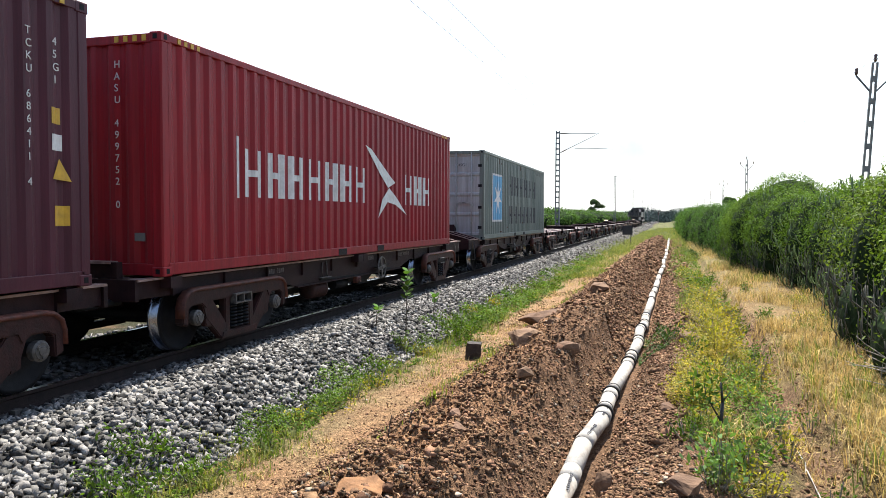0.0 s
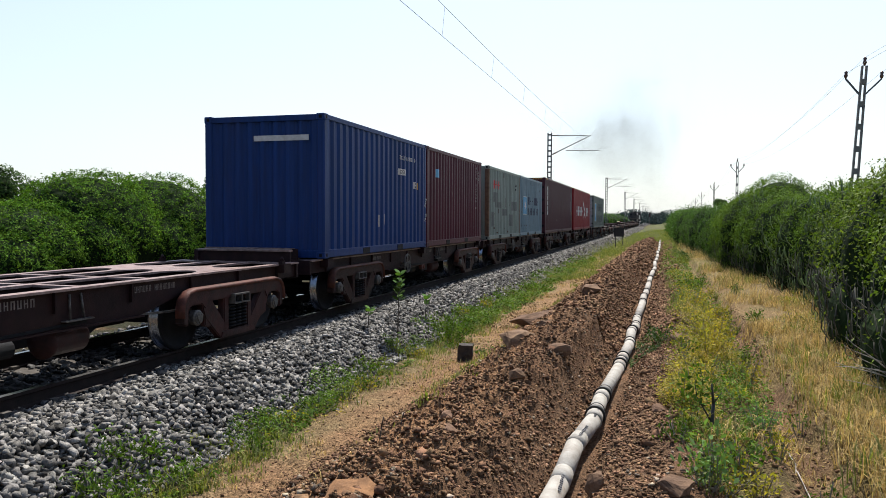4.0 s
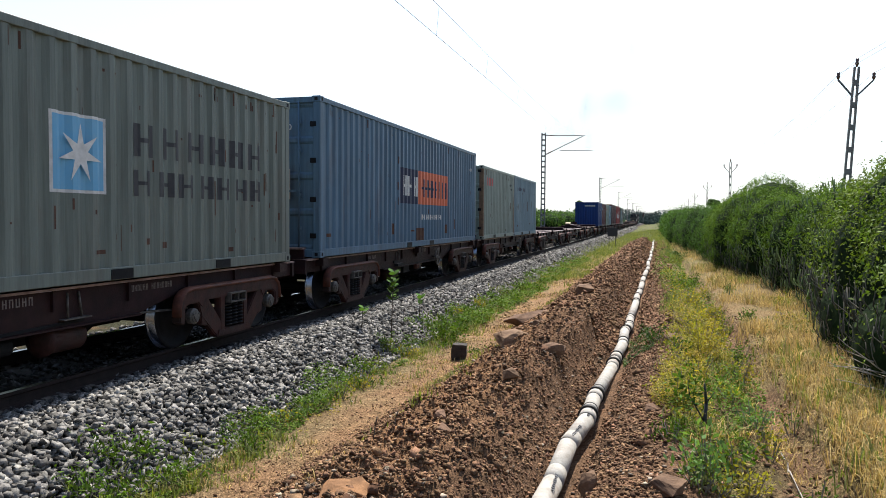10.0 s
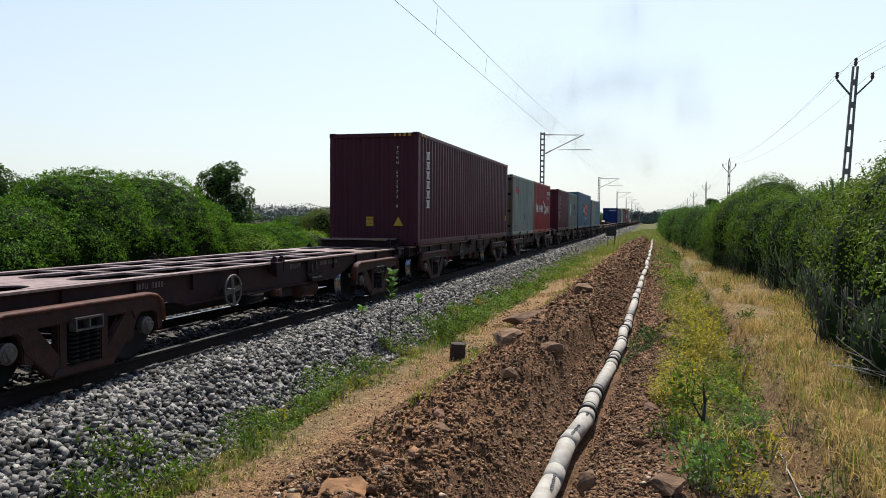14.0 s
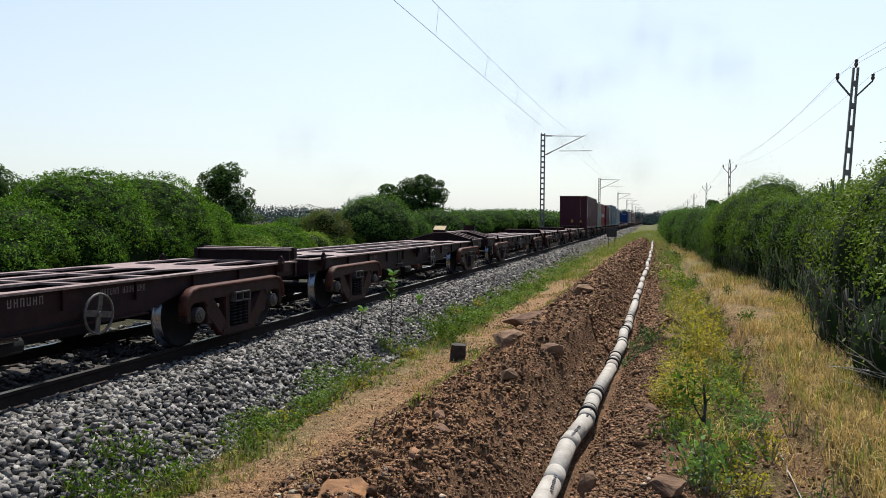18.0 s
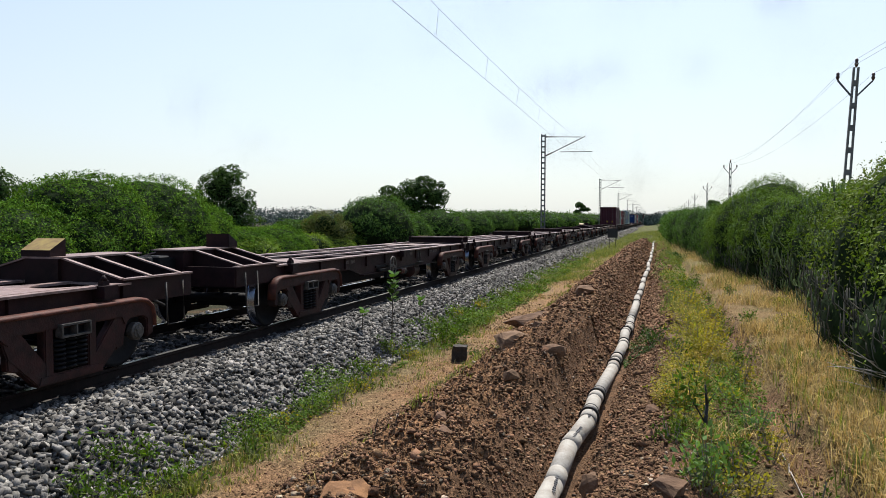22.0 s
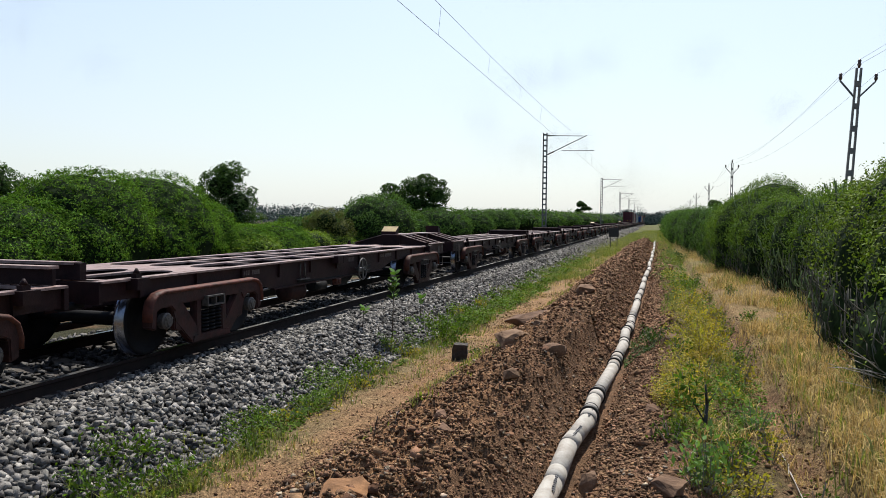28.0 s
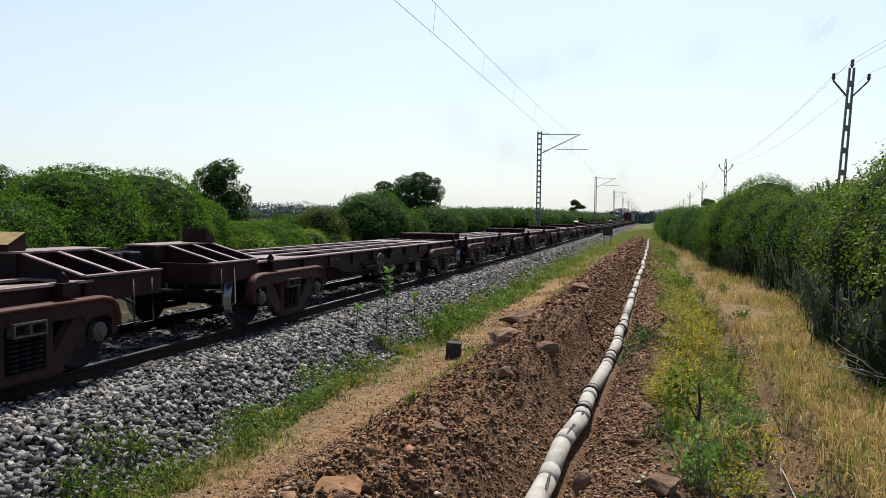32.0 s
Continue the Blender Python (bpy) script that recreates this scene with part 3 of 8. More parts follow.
    L.new(mul.outputs[0], mx.inputs[1])
    mx.inputs[2].default_value = (0.235, 0.125, 0.068, 1)
    # crumbs: every lump of earth has its own tone and stands proud
    tint = None
    for size, low, high in ((31, 0.75, 1.27), (83, 0.75, 1.27)):
        vo = N.new("ShaderNodeTexVoronoi")
        vo.inputs["Scale"].default_value = size
        warp = N.new("ShaderNodeMixRGB")
        warp.blend_type = "ADD"
        warp.inputs[0].default_value = 0.9 / size
        L.new(tc.outputs["Object"], warp.inputs[1])
        L.new(grain.outputs["Color"], warp.inputs[2])
        L.new(warp.outputs[0], vo.inputs["Vector"])
        bw = N.new("ShaderNodeRGBToBW")
        L.new(vo.outputs["Color"], bw.inputs[0])
        sp = N.new("ShaderNodeMapRange")
        sp.inputs["From Min"].default_value, sp.inputs["From Max"].default_value = 0.2, 0.8
        sp.inputs["To Min"].default_value, sp.inputs["To Max"].default_value = low, high
        L.new(bw.outputs[0], sp.inputs["Value"])
        tone = N.new("ShaderNodeMixRGB")
        tone.blend_type = "MULTIPLY"
        tone.inputs[0].default_value = 1
        L.new(tint or mx.outputs[0], tone.inputs[1])
        L.new(sp.outputs[0], tone.inputs[2])
        tint = tone.outputs[0]
        if size < 50:
            crumb = vo
    L.new(tint, bsdf.inputs["Base Color"])
    b0 = N.new("ShaderNodeBump")
    b0.invert = True
    b0.inputs["Strength"].default_value, b0.inputs["Distance"].default_value = 0.55, 0.03
    L.new(crumb.outputs["Distance"], b0.inputs["Height"])
    b = N.new("ShaderNodeBump")
    L.new(b0.outputs[0], b.inputs["Normal"])
    b.inputs["Strength"].default_value, b.inputs["Distance"].default_value = 0.9, 0.06
    L.new(grain.outputs["Fac"], b.inputs["Height"])
    L.new(b.outputs[0], bsdf.inputs["Normal"])
    return m


def build_ground():
    xs = np.concatenate([[-1500, -700, -350, -180, -100, -60, -40, -30, -24, -20, -17, -15, -13.5, -12.5], np.arange(-11.5, -9.4, 0.3),
                         np.arange(-9.2, -4.6, 0.25), np.arange(-4.4, 2.3, 0.04), np.arange(2.4, 6.2, 0.2),
                         [7, 8, 10, 13, 17, 24, 35, 60, 100, 180, 350, 700, 1500]])
    ys = [-300.0, -120, -60, -30, -18, -10, -6, -3, -1, 0.5, 1.5, 2.4]
    while ys[-1] < 1800:
        ys.append(ys[-1] + max(0.05, (ys[-1] - 2.0) * 0.0085 if ys[-1] < 60 else (ys[-1] - 20) * 0.03))
    ys = np.array(ys)
    X, Y = np.meshgrid(xs, ys)
    Z = land(X, Y)
    nx, ny = len(xs), len(ys)
    i = np.arange(nx * ny).reshape(ny, nx)
    f = np.stack([i[:-1, :-1], i[:-1, 1:], i[1:, 1:], i[1:, :-1]], -1).reshape(-1, 4)
    g = mesh_np("ground", np.stack([X, Y, Z], -1).reshape(-1, 3), f, ground_material(), smooth=True)
    tagged(g, "earth beside the railway with a path, dug soil and dry grass", "ground", kind="structure")


build_ground()


def build_track():
    # rails: head, web and foot
    prof = [(-0.036, 0), (0.036, 0), (0.036, -0.035), (0.011, -0.05), (0.011, -0.145), (0.075, -0.16), (0.075, -0.172),
            (-0.075, -0.172), (-0.075, -0.16), (-0.011, -0.145), (-0.011, -0.05), (-0.036, -0.035)]
    track = thing("railway_track", "broad gauge track of steel rails on concrete sleepers", "railway track", kind="structure")
    for s in (-1, 1):
        bm = bmesh.new()
        x0 = TRACK_X + s * (GAUGE / 2 + 0.036)
        a = [bm.verts.new((x0 + x, -200, z)) for x, z in prof]
        b = [bm.verts.new((x0 + x, 900, z)) for x, z in prof]
        n = len(prof)
        for k in range(n):
            f = bm.faces.new((a[k], a[(k + 1) % n], b[(k + 1) % n], b[k]))
            f.material_index = 1 if k == 0 else 0
        bmesh.ops.recalc_face_normals(bm, faces=bm.faces)
        part("rail", bm, (M_RAIL, M_RAILTOP), track, "rusty steel rail with a polished top")
    # sleepers: the near ones singly, the far ones joined
    def sleeper(bm, y):
        pts = [(-1.375, -0.32), (-1.375, -0.185), (-1.3, -0.175), (-0.55, -0.175), (-0.4, -0.205), (0.4, -0.205), (0.55, -0.175),
               (1.3, -0.175), (1.375, -0.185), (1.375, -0.32)]
        a = [bm.verts.new((x, y - 0.13, z)) for x, z in pts]
        b = [bm.verts.new((x, y + 0.13, z)) for x, z in pts]
        bm.faces.new(a)
        bm.faces.new(b[::-1])
        for k in range(len(pts)):
            bm.faces.new((a[k], b[k], b[(k + 1) % len(pts)], a[(k + 1) % len(pts)]))
        for s in (-1, 1):
            for t in (-1, 1):
                cx = s * (GAUGE / 2 + 0.036) + t * 0.105
                box(bm, cx - 0.03, cx + 0.03, y - 0.05, y + 0.05, -0.175, -0.135)
    bm = bmesh.new()
    sleeper(bm, 0)
    bmesh.ops.recalc_face_normals(bm, faces=bm.faces)
    first = part("sleeper", bm, M_SLEEPER, track)
    first.matrix_basis = Matrix.Translation((TRACK_X, 0.3, 0))
    for k in range(1, 70):
        again(first, "sleeper", track, Matrix.Translation((TRACK_X + random.uniform(-0.015, 0.015), 0.3 + 0.6 * k, 0)))
    bm = bmesh.new()
    for k in range(70, 420):
        box(bm, TRACK_X - 1.375, TRACK_X + 1.375, 0.17 + 0.6 * k, 0.43 + 0.6 * k, -0.32, -0.178)
    part("sleepers_far", bm, M_SLEEPER, track)["kind"] = "stuff"

    # ballast: broken stone heaped to the sleepers and down the shoulders
    P, S = [], []
    def strew(n, x0, x1, y0, y1, size, lift=0.0):
        x, u = rng.uniform(x0, x1, n), rng.random(n)
        y = y0 + (y1 - y0) * u
        z = bed(x) + rng.uniform(-0.065, 0.036, n) + lift
        P.append(np.stack([x, y, z], 1))
        S.append(size * rng.uniform(0.6, 1.45, n))
    def bed(x):
        d = np.abs(x - TRACK_X)
        return np.interp(d, [0.86, 0.98, 1.3, 1.85, 2.62, 3.0], [-0.20, -0.185, -0.175, -0.195, -0.65, -0.70])
    strew(29000, -5.95, -4.15, 4.0, 16, 0.066)
    strew(17000, -5.95, -4.2, 16, 34, 0.078)
    strew(7000, -5.95, -4.25, 34, 80, 0.11)
    strew(5000, -5.95, -4.3, 80, 220, 0.2)
    strew(7500, -7.85, -5.95, 3.5, 22, 0.078)
    strew(3500, -7.85, -5.95, 22, 80, 0.09)
    strew(6500, -10.6, -7.85, 4, 30, 0.08)
    strew(4500, -10.4, -7.85, 30, 120, 0.12)
    strew(160, -4.2, -3.6, 4, 26, 0.045, 0.03)
    P_, S_ = np.concatenate(P), np.concatenate(S)
    inner = np.abs(P_[:, 0] - TRACK_X + 0.3) < 1.42
    b = stones("track_ballast", P_[inner], S_[inner], M_OILSTONE, flat=0.5, tilt=0.3)
    tagged(b, "oil-stained broken stone between the rails, darkened for train shade", "ballast", kind="stuff")
    P_, S_ = P_[~inner], S_[~inner]
    b = stones("ballast", P_, S_, M_STONE, flat=0.55, tilt=0.62)
    tagged(b, "grey broken-stone ballast heaped along the track", "ballast", kind="stuff")
    # the packed bed under the loose stones, near-black for the shade in their gaps
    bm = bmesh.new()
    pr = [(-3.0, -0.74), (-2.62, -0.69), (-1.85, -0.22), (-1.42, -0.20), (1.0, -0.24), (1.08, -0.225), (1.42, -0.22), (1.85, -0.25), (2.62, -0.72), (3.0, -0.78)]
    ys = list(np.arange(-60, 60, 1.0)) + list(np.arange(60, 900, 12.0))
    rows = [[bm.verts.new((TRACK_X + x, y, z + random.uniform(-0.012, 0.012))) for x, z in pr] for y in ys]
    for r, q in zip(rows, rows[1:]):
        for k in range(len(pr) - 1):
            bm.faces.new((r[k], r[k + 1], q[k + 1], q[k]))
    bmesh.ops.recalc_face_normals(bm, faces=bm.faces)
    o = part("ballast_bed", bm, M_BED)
    tagged(o, "packed stone bed under the sleepers, coloured dark as gap shade", "ballast", kind="structure")


# Stone bed coloured near-black so the gaps above it read as shade.
M_BED = material("gap_shade_stone_bed", (0.022, 0.0205, 0.020), 0.9, 0, (0.008, 0.0076, 0.0076), 14, 8, 0.9, 22, spec=0.15)
build_track()


# ---------------------------------------------------------------- overhead line
def build_masts():
    ys = [69.3 + 75.7 * k for k in range(8)]
    mast = thing("catenary_mast", "grey lattice steel mast carrying the overhead wires", "catenary mast", "masts along the line",
                 at=Matrix.Translation((-9.86, ys[0], -0.75)))
    for s in (-1, 1):
        bm = bmesh.new()
        box(bm, s * 0.16 - 0.05, s * 0.16 + 0.05, -0.09, 0.09, 0, 10.4)
        part("channel", bm, M_MAST, mast)
    for k in range(21):
        bm = bmesh.new()
        box(bm, -0.12, 0.12, -0.095, 0.095, 0.35 + k * 0.49, 0.49 + k * 0.49)
        part("batten", bm, M_MAST, mast)
    bm = bmesh.new()
    tube(bm, (0.2, 0, 10.15), (3.45, 0, 10.05), 0.035, n=8)
    part("stay_arm", bm, M_MAST, mast)
    bm = bmesh.new()
    tube(bm, (0.2, 0, 8.4), (3.75, 0, 10.1), 0.04, n=8)
    part("bracket_arm", bm, M_MAST, mast)
    bm = bmesh.new()
    tube(bm, (1.5, 0, 8.75), (4.4, 0, 8.72), 0.03, n=8)
    part("register_arm", bm, M_MAST, mast)
    for a, b in (((0.25, 0, 10.15), (0.85, 0, 10.13)), ((0.3, 0, 8.45), (0.8, 0, 8.69))):
        bm = bmesh.new()
        va, vb = Vector(a), Vector(b)
        for i in range(6):
            p = va.lerp(vb, (i + 0.5) / 6)
            tube(bm, p - (vb - va) * 0.05, p + (vb - va) * 0.05, 0.085, 0.06, 8)
        part("insulator", bm, M_CERAMIC, mast)
    bm = bmesh.new()
    box(bm, -0.45, 0.45, -0.4, 0.4, -0.2, 0.12)
    part("footing", bm, M_CONC, mast)
    for y in ys[1:]:
        copy_thing(mast, Matrix.Translation((-9.86, y, -0.75)))
    # wires: carrier sagging between masts, straight running wire, droppers
    def wire(name, pts, r, label):
        bm = bmesh.new()
        for a, b in zip(pts, pts[1:]):
            tube(bm, a, b, r, n=5, caps=False)
        o = part(name, bm, M_WIRE)
        return tagged(o, label, "wire", kind="structure")
    span = [ys[0] - 75.7 * 2] + [ys[0] - 75.7] + ys
    up, low = [], []
    for a, b in zip(span, span[1:]):
        for k in range(10):
            t = k / 10
            up.append((TRACK_X + 0.1, a + (b - a) * t, 9.25 - 3.4 * t * (1 - t) * 0.75))
            low.append((TRACK_X + 0.15 * (1 if k < 5 else -1) * abs(0.5 - t), a + (b - a) * t, 7.7))
    wire("carrier_wire", up, 0.008, "thin sagging carrier wire above the track")
    wire("running_wire", low, 0.008, "straight overhead running wire above the track")
    bm = bmesh.new()
    for p, q in zip(up, low):
        if p[1] < 260:
            tube(bm, p, q, 0.005, n=4, caps=False)
    o = part("wire_droppers", bm, M_WIRE)
    tagged(o, "thin droppers between the overhead wires", "wire", kind="structure")


build_masts()


def build_poles():
    ys = [32.6, 82.5, 132.0, 181, 231, 281]
    pole = thing("power_pole", "prestressed concrete pole with a V cross-arm and insulators", "power pole", "poles behind the hedge",
                 at=pose(7.03, ys[0], -0.3, 0, 3.0, 0))       # the first one leans a little towards the field
    bm = bmesh.new()
    for s in (-1, 1):                # two chords joined by webs, narrowing upward
        beam(bm, (s * 0.12, 0, 0), (s * 0.075, 0, 8.0), 0.07, 0.13, up=(0, 1, 0))
    for k in range(9):
        box(bm, -0.12 + k * 0.004, 0.12 - k * 0.004, -0.06, 0.06, 0.4 + k * 0.86, 0.62 + k * 0.86)
    part("shaft", bm, M_CONC, pole)
    for s in (-1, 1):
        bm = bmesh.new()
        beam(bm, (s * 0.05, 0, 6.85), (s * 0.62, 0, 7.5), 0.06, 0.06)
        part("cross_arm", bm, M_MAST, pole)
        bm = bmesh.new()
        lathe(bm, [(7.5, 0.02), (7.56, 0.055), (7.62, 0.075), (7.68, 0.05), (7.74, 0.07), (7.8, 0.03)], "Z", 10)
        o = part("insulator", bm, M_CERAMIC, pole)
        o.matrix_basis = Matrix.Translation((s * 0.62, 0, 0))
    bm = bmesh.new()
    lathe(bm, [(8.0, 0.03), (8.08, 0.06), (8.14, 0.08), (8.2, 0.05), (8.28, 0.07), (8.34, 0.03)], "Z", 10)
    part("insulator", bm, M_CERAMIC, pole)
    xs = [7.45, 7.45, 8.4, 8.85, 9.6, 10.3]
    for x, y in zip(xs[1:], ys[1:]):
        copy_thing(pole, Matrix.Translation((x, y, -0.3)))
    for dx, z in ((-0.62, 7.45), (0.62, 7.45), (0, 8.0)):
        bm = bmesh.new()
        full = [(7.45, -18)] + list(zip(xs, ys))
        for (xa, a), (xb, b) in zip(full, full[1:]):
            pts = [(xa + (xb - xa) * k / 8 + dx, a + (b - a) * k / 8, z - 3.0 * (k / 8) * (1 - k / 8)) for k in range(9)]
            for p, q in zip(pts, pts[1:]):
                tube(bm, p, q, 0.006, n=4, caps=False)
        o = part("power_wire", bm, M_WIRE)
        tagged(o, "thin sagging bare power wire between poles", "wire", kind="structure")


build_poles()


# ---------------------------------------------------------------- pipe in the trench
def build_pipe():
    pipe = thing("pipeline", "grey cement pipe with black ring joints in an open trench", "pipe")
    joints = [1.0, 4.6, 6.8, 7.85, 8.85, 10.05, 12.65, 13.25, 14.65, 16.2, 17.3, 18.9, 22.0, 24.1, 26.2, 28.7, 32.2, 35.6, 39, 43, 48, 52, 56.5, 61, 66, 72, 78, 85]
    def centre(y):
        x = float(pipe_x(y))
        return Vector((x + 0.035 * math.sin(y * 2.3), y, -0.66 + 0.05 * math.sin(y * 0.9) + 0.10 * min(1, max(0, (y - 40) / 30))))
    for a, b in zip(joints, joints[1:]):
        pa, pb = centre(a), centre(b)
        d = (pb - pa).normalized()
        bm = bmesh.new()
        tube(bm, pa, pb + d * 0.06, 0.094, 0.094, 20)
        tube(bm, pa - d * 0.05, pa + d * (0.24), 0.102 if a > 8.5 else 0.097, 0.100 if a > 8.5 else 0.096, 20)
        part("pipe_length", bm, M_PIPE, pipe)
        k = joints.index(a)
        if k > 3:
            bm = bmesh.new()
            w = 0.13 if k in (4, 5, 6, 9, 12, 14, 16) else 0.06
            tube(bm, pa + d * 0.22, pa + d * (0.22 + w), 0.116 + 0.1 * (w - 0.06), 0.114, 20)
            part("ring_joint", bm, M_RING, pipe, "black rubber ring")
            if k in (4, 5, 6, 9, 12):
                bm = bmesh.new()
                tube(bm, pa + d * 0.52, pa + d * 0.555, 0.099, 0.098, 20)
                part("ring_joint", bm, M_RING, pipe, "thin black rubber ring")
    for a in (5.6, 6.4, 7.9, 8.7):            # stencilled marks, too worn to read
        p, q = centre(a), centre(a + 0.5)
        d = (q - p).normalized()
        bm = bmesh.new()
        for k in range(9):
            c = p + d * (0.045 * k) + Vector((0.036, 0, 0.0875))
            beam(bm, c, c + d * 0.026, 0.03 if k % 3 else 0.02, 0.006, up=(0.35, 0, 1))
        part("stencil", bm, M_BLACK, pipe)["kind"] = "stuff"


build_pipe()


# ---------------------------------------------------------------- plants
def on_shell(centres, radii, n, shell=0.16, low=-0.2):
    """Random places near the surface of a union of ellipsoids, and the way out at each."""
    c, r = np.array(centres, float), np.array(radii, float)
    w = (r[:, 0] * r[:, 1] + r[:, 0] * r[:, 2] + r[:, 1] * r[:, 2])
    k = rng.choice(len(c), n, p=w / w.sum())
    d = rng.normal(size=(n, 3))
    d /= np.linalg.norm(d, axis=1)[:, None]
    lump = 1 + 0.03 * np.sin(d[:, 0] * 5 + k * 1.7) * np.sin(d[:, 1] * 6 + k) + 0.03 * np.sin(d[:, 2] * 9 + d[:, 0] * 8 + k * 2.3) 
    rad = lump * (1 - shell * rng.random(n) ** 1.5 + 0.012 * rng.normal(size=n))
    q = c[k] + d * r[k]
    clump = (np.sin(q[:, 0] * 6.5 + 2 * np.sin(q[:, 2] * 3.1)) + np.sin(q[:, 1] * 5.3 + 2 * np.sin(q[:, 0] * 3.7))
             + np.sin(q[:, 2] * 7.1 + 2 * np.sin(q[:, 1] * 2.9))) / 3
    p = c[k] + d * (r[k] * rad[:, None] + 0.11 * clump[:, None])
    keep = (d[:, 2] > low) & ((clump > -0.22) | (rng.random(n) < 0.6))
    for j in range(len(c)):
        inside = (((p - c[j]) / r[j]) ** 2).sum(1) < 0.62
        keep &= ~(inside & (k != j))
    out = d / r[k]
    out /= np.linalg.norm(out, axis=1)[:, None]
    out[:, 2] += 0.5 * clump
    return p[keep], out[keep]


def lumpy(bm, c, r, scale=0.88, sub=3):
    v = bmesh.ops.create_icosphere(bm, subdivisions=sub, radius=1)["verts"]
    for q in v:
        d = q.co.copy()
        s = scale * (1 + 0.05 * noise.noise(d * 4.3 + Vector(c)))
        q.co = Vector((c[0] + d.x * r[0] * s, c[1] + d.y * r[1] * s, max(c[2] + d.z * r[2] * s, c[2] - r[2] * 1.0)))


def bush(name, label, centres, radii, n, size, mat, group="", stems=4, low=-0.2):
    c0 = Vector(centres[0])
    g = float(land(c0.x, c0.y))
    ob = thing(name, label, "shrub", group, at=Matrix.Translation((c0.x, c0.y, g)))
    rel = [Vector(c) - Vector((c0.x, c0.y, g)) for c in centres]
    p, o = tufts(rel, radii, int(n * 1.8), size, 0.7 * size, low, 10)
    leaves("crown", p, size * rng.uniform(0.5, 1.3, len(p)), mat, ob, o, 1.2)
    # added filler blobs, coloured as the shade inside the crown
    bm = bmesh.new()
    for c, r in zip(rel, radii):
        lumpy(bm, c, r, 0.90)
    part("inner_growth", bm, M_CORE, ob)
    bm = bmesh.new()
    for k in range(stems):
        c, r = rel[k % len(rel)], radii[k % len(rel)]
        a = random.uniform(0, 6.28)
        base = Vector((c.x + math.cos(a) * r[0] * 0.5, c.y + math.sin(a) * r[1] * 0.5, -0.1))
        tip = Vector((c.x + math.cos(a) * r[0] * 0.7, c.y + math.sin(a) * r[1] * 0.7, c.z))
        tube(bm, base, tip, 0.035, 0.012, 6)
    part("twig_growth", bm, M_TWIG, ob)["kind"] = "stuff"
    return ob


def polar(az, dist, z):
    """A place by its bearing in degrees from the line's direction (to the right) and distance from the eye."""
    a = radians(az)
    return (math.sin(a) * dist, math.cos(a) * dist, z)


def tufts(rel, radii, n, size, spread=0.13, low=-0.3, per=16, toward=None):
    """Leaves in separate tufts over a union of lumpy ellipsoids; the gaps between the tufts show the shade-coloured
    core.
    """
    c, r = np.array([tuple(v) for v in rel], float), np.array(radii, float)
    m = max(8, n // per)
    w = r[:, 0] * r[:, 1] + r[:, 0] * r[:, 2] + r[:, 1] * r[:, 2]
    k = rng.choice(len(c), m, p=w / w.sum())
    d = rng.normal(size=(m, 3))
    d /= np.linalg.norm(d, axis=1)[:, None]
    lump = 1 + 0.05 * np.sin(d[:, 0] * 4.1 + k * 2.3) * np.sin(d[:, 1] * 5.3 + k) + 0.03 * np.sin(d[:, 2] * 7 + d[:, 1] * 6 + k)
    q = c[k] + d * r[k] * (lump * rng.uniform(0.90, 0.99, m))[:, None]
    out = d / r[k]
    out /= np.linalg.norm(out, axis=1)[:, None]
    keep = d[:, 2] > low
    if toward is not None:
        keep &= out @ np.array(toward) > -0.35
    for j in range(len(c)):
        keep &= ~(((((q - c[j]) / r[j]) ** 2).sum(1) < 0.8) & (k != j))
    q, out = q[keep], out[keep]
    fat = rng.uniform(0.5, 1.5, len(q))
    p = np.repeat(q, per, 0) + rng.normal(size=(len(q) * per, 3)) * spread * np.repeat(fat, per)[:, None] * np.array([1, 1, 0.75])
    out = np.repeat(out, per, 0)
    return p, out


def fingers(name, tips, lengths, lean, mat, parent, thick=0.02, label=""):
    """Upright fleshy stalks, each bent out of the shrub and then up, one mesh of four-sided tapering rods."""
    n = len(tips)
    L_ = np.asarray(lengths)[:, None]
    lean = np.asarray(lean)
    wob = rng.normal(size=(n, 3)) * np.array([0.10, 0.10, 0.0])
    down = np.array([[0, 0, -1.0]])
    mid = tips + (down * 0.5 + wob * 0.5) * L_
    low = tips + (down * 0.88 - lean * 0.22 + wob) * L_
    foot = tips + (down * 1.02 - lean * 0.75 + wob) * L_
    a = rng.uniform(0, 1.57, n)
    th = thick * rng.uniform(0.7, 1.3, n)
    rings = []
    for p, f in ((tips, 0.45), (mid, 1.0), (low, 1.0), (foot, 0.85)):
        for i in range(4):
            ang = a + i * np.pi / 2
            rings.append(p + np.stack([np.cos(ang) * th * f, np.sin(ang) * th * f, np.zeros(n)], 1))
    v = np.stack(rings, 1)
    f = [(r * 4 + i, r * 4 + (i + 1) % 4, r * 4 + 4 + (i + 1) % 4, r * 4 + 4 + i) for r in range(3) for i in range(4)] + [(3, 2, 1, 0)]
    f = np.array(f)[None] + (np.arange(n) * 16)[:, None, None]
    o = mesh_np(name, v.reshape(-1, 3), f.reshape(-1, 4), mat, parent, label=label)
    o["kind"] = "stuff"
    return o


M_SPURGE = material("spurge_stalk", (0.135, 0.185, 0.070), 0.6, 0, (0.065, 0.10, 0.038), 2.0, 6, island=0.5, spec=0.15)
M_SPURGELEAF = material("spurge_leaf", (0.135, 0.185, 0.030), 0.65, 0, (0.050, 0.085, 0.015), 1.4, 4, island=0.6, translucent=0.25, spec=0.1)
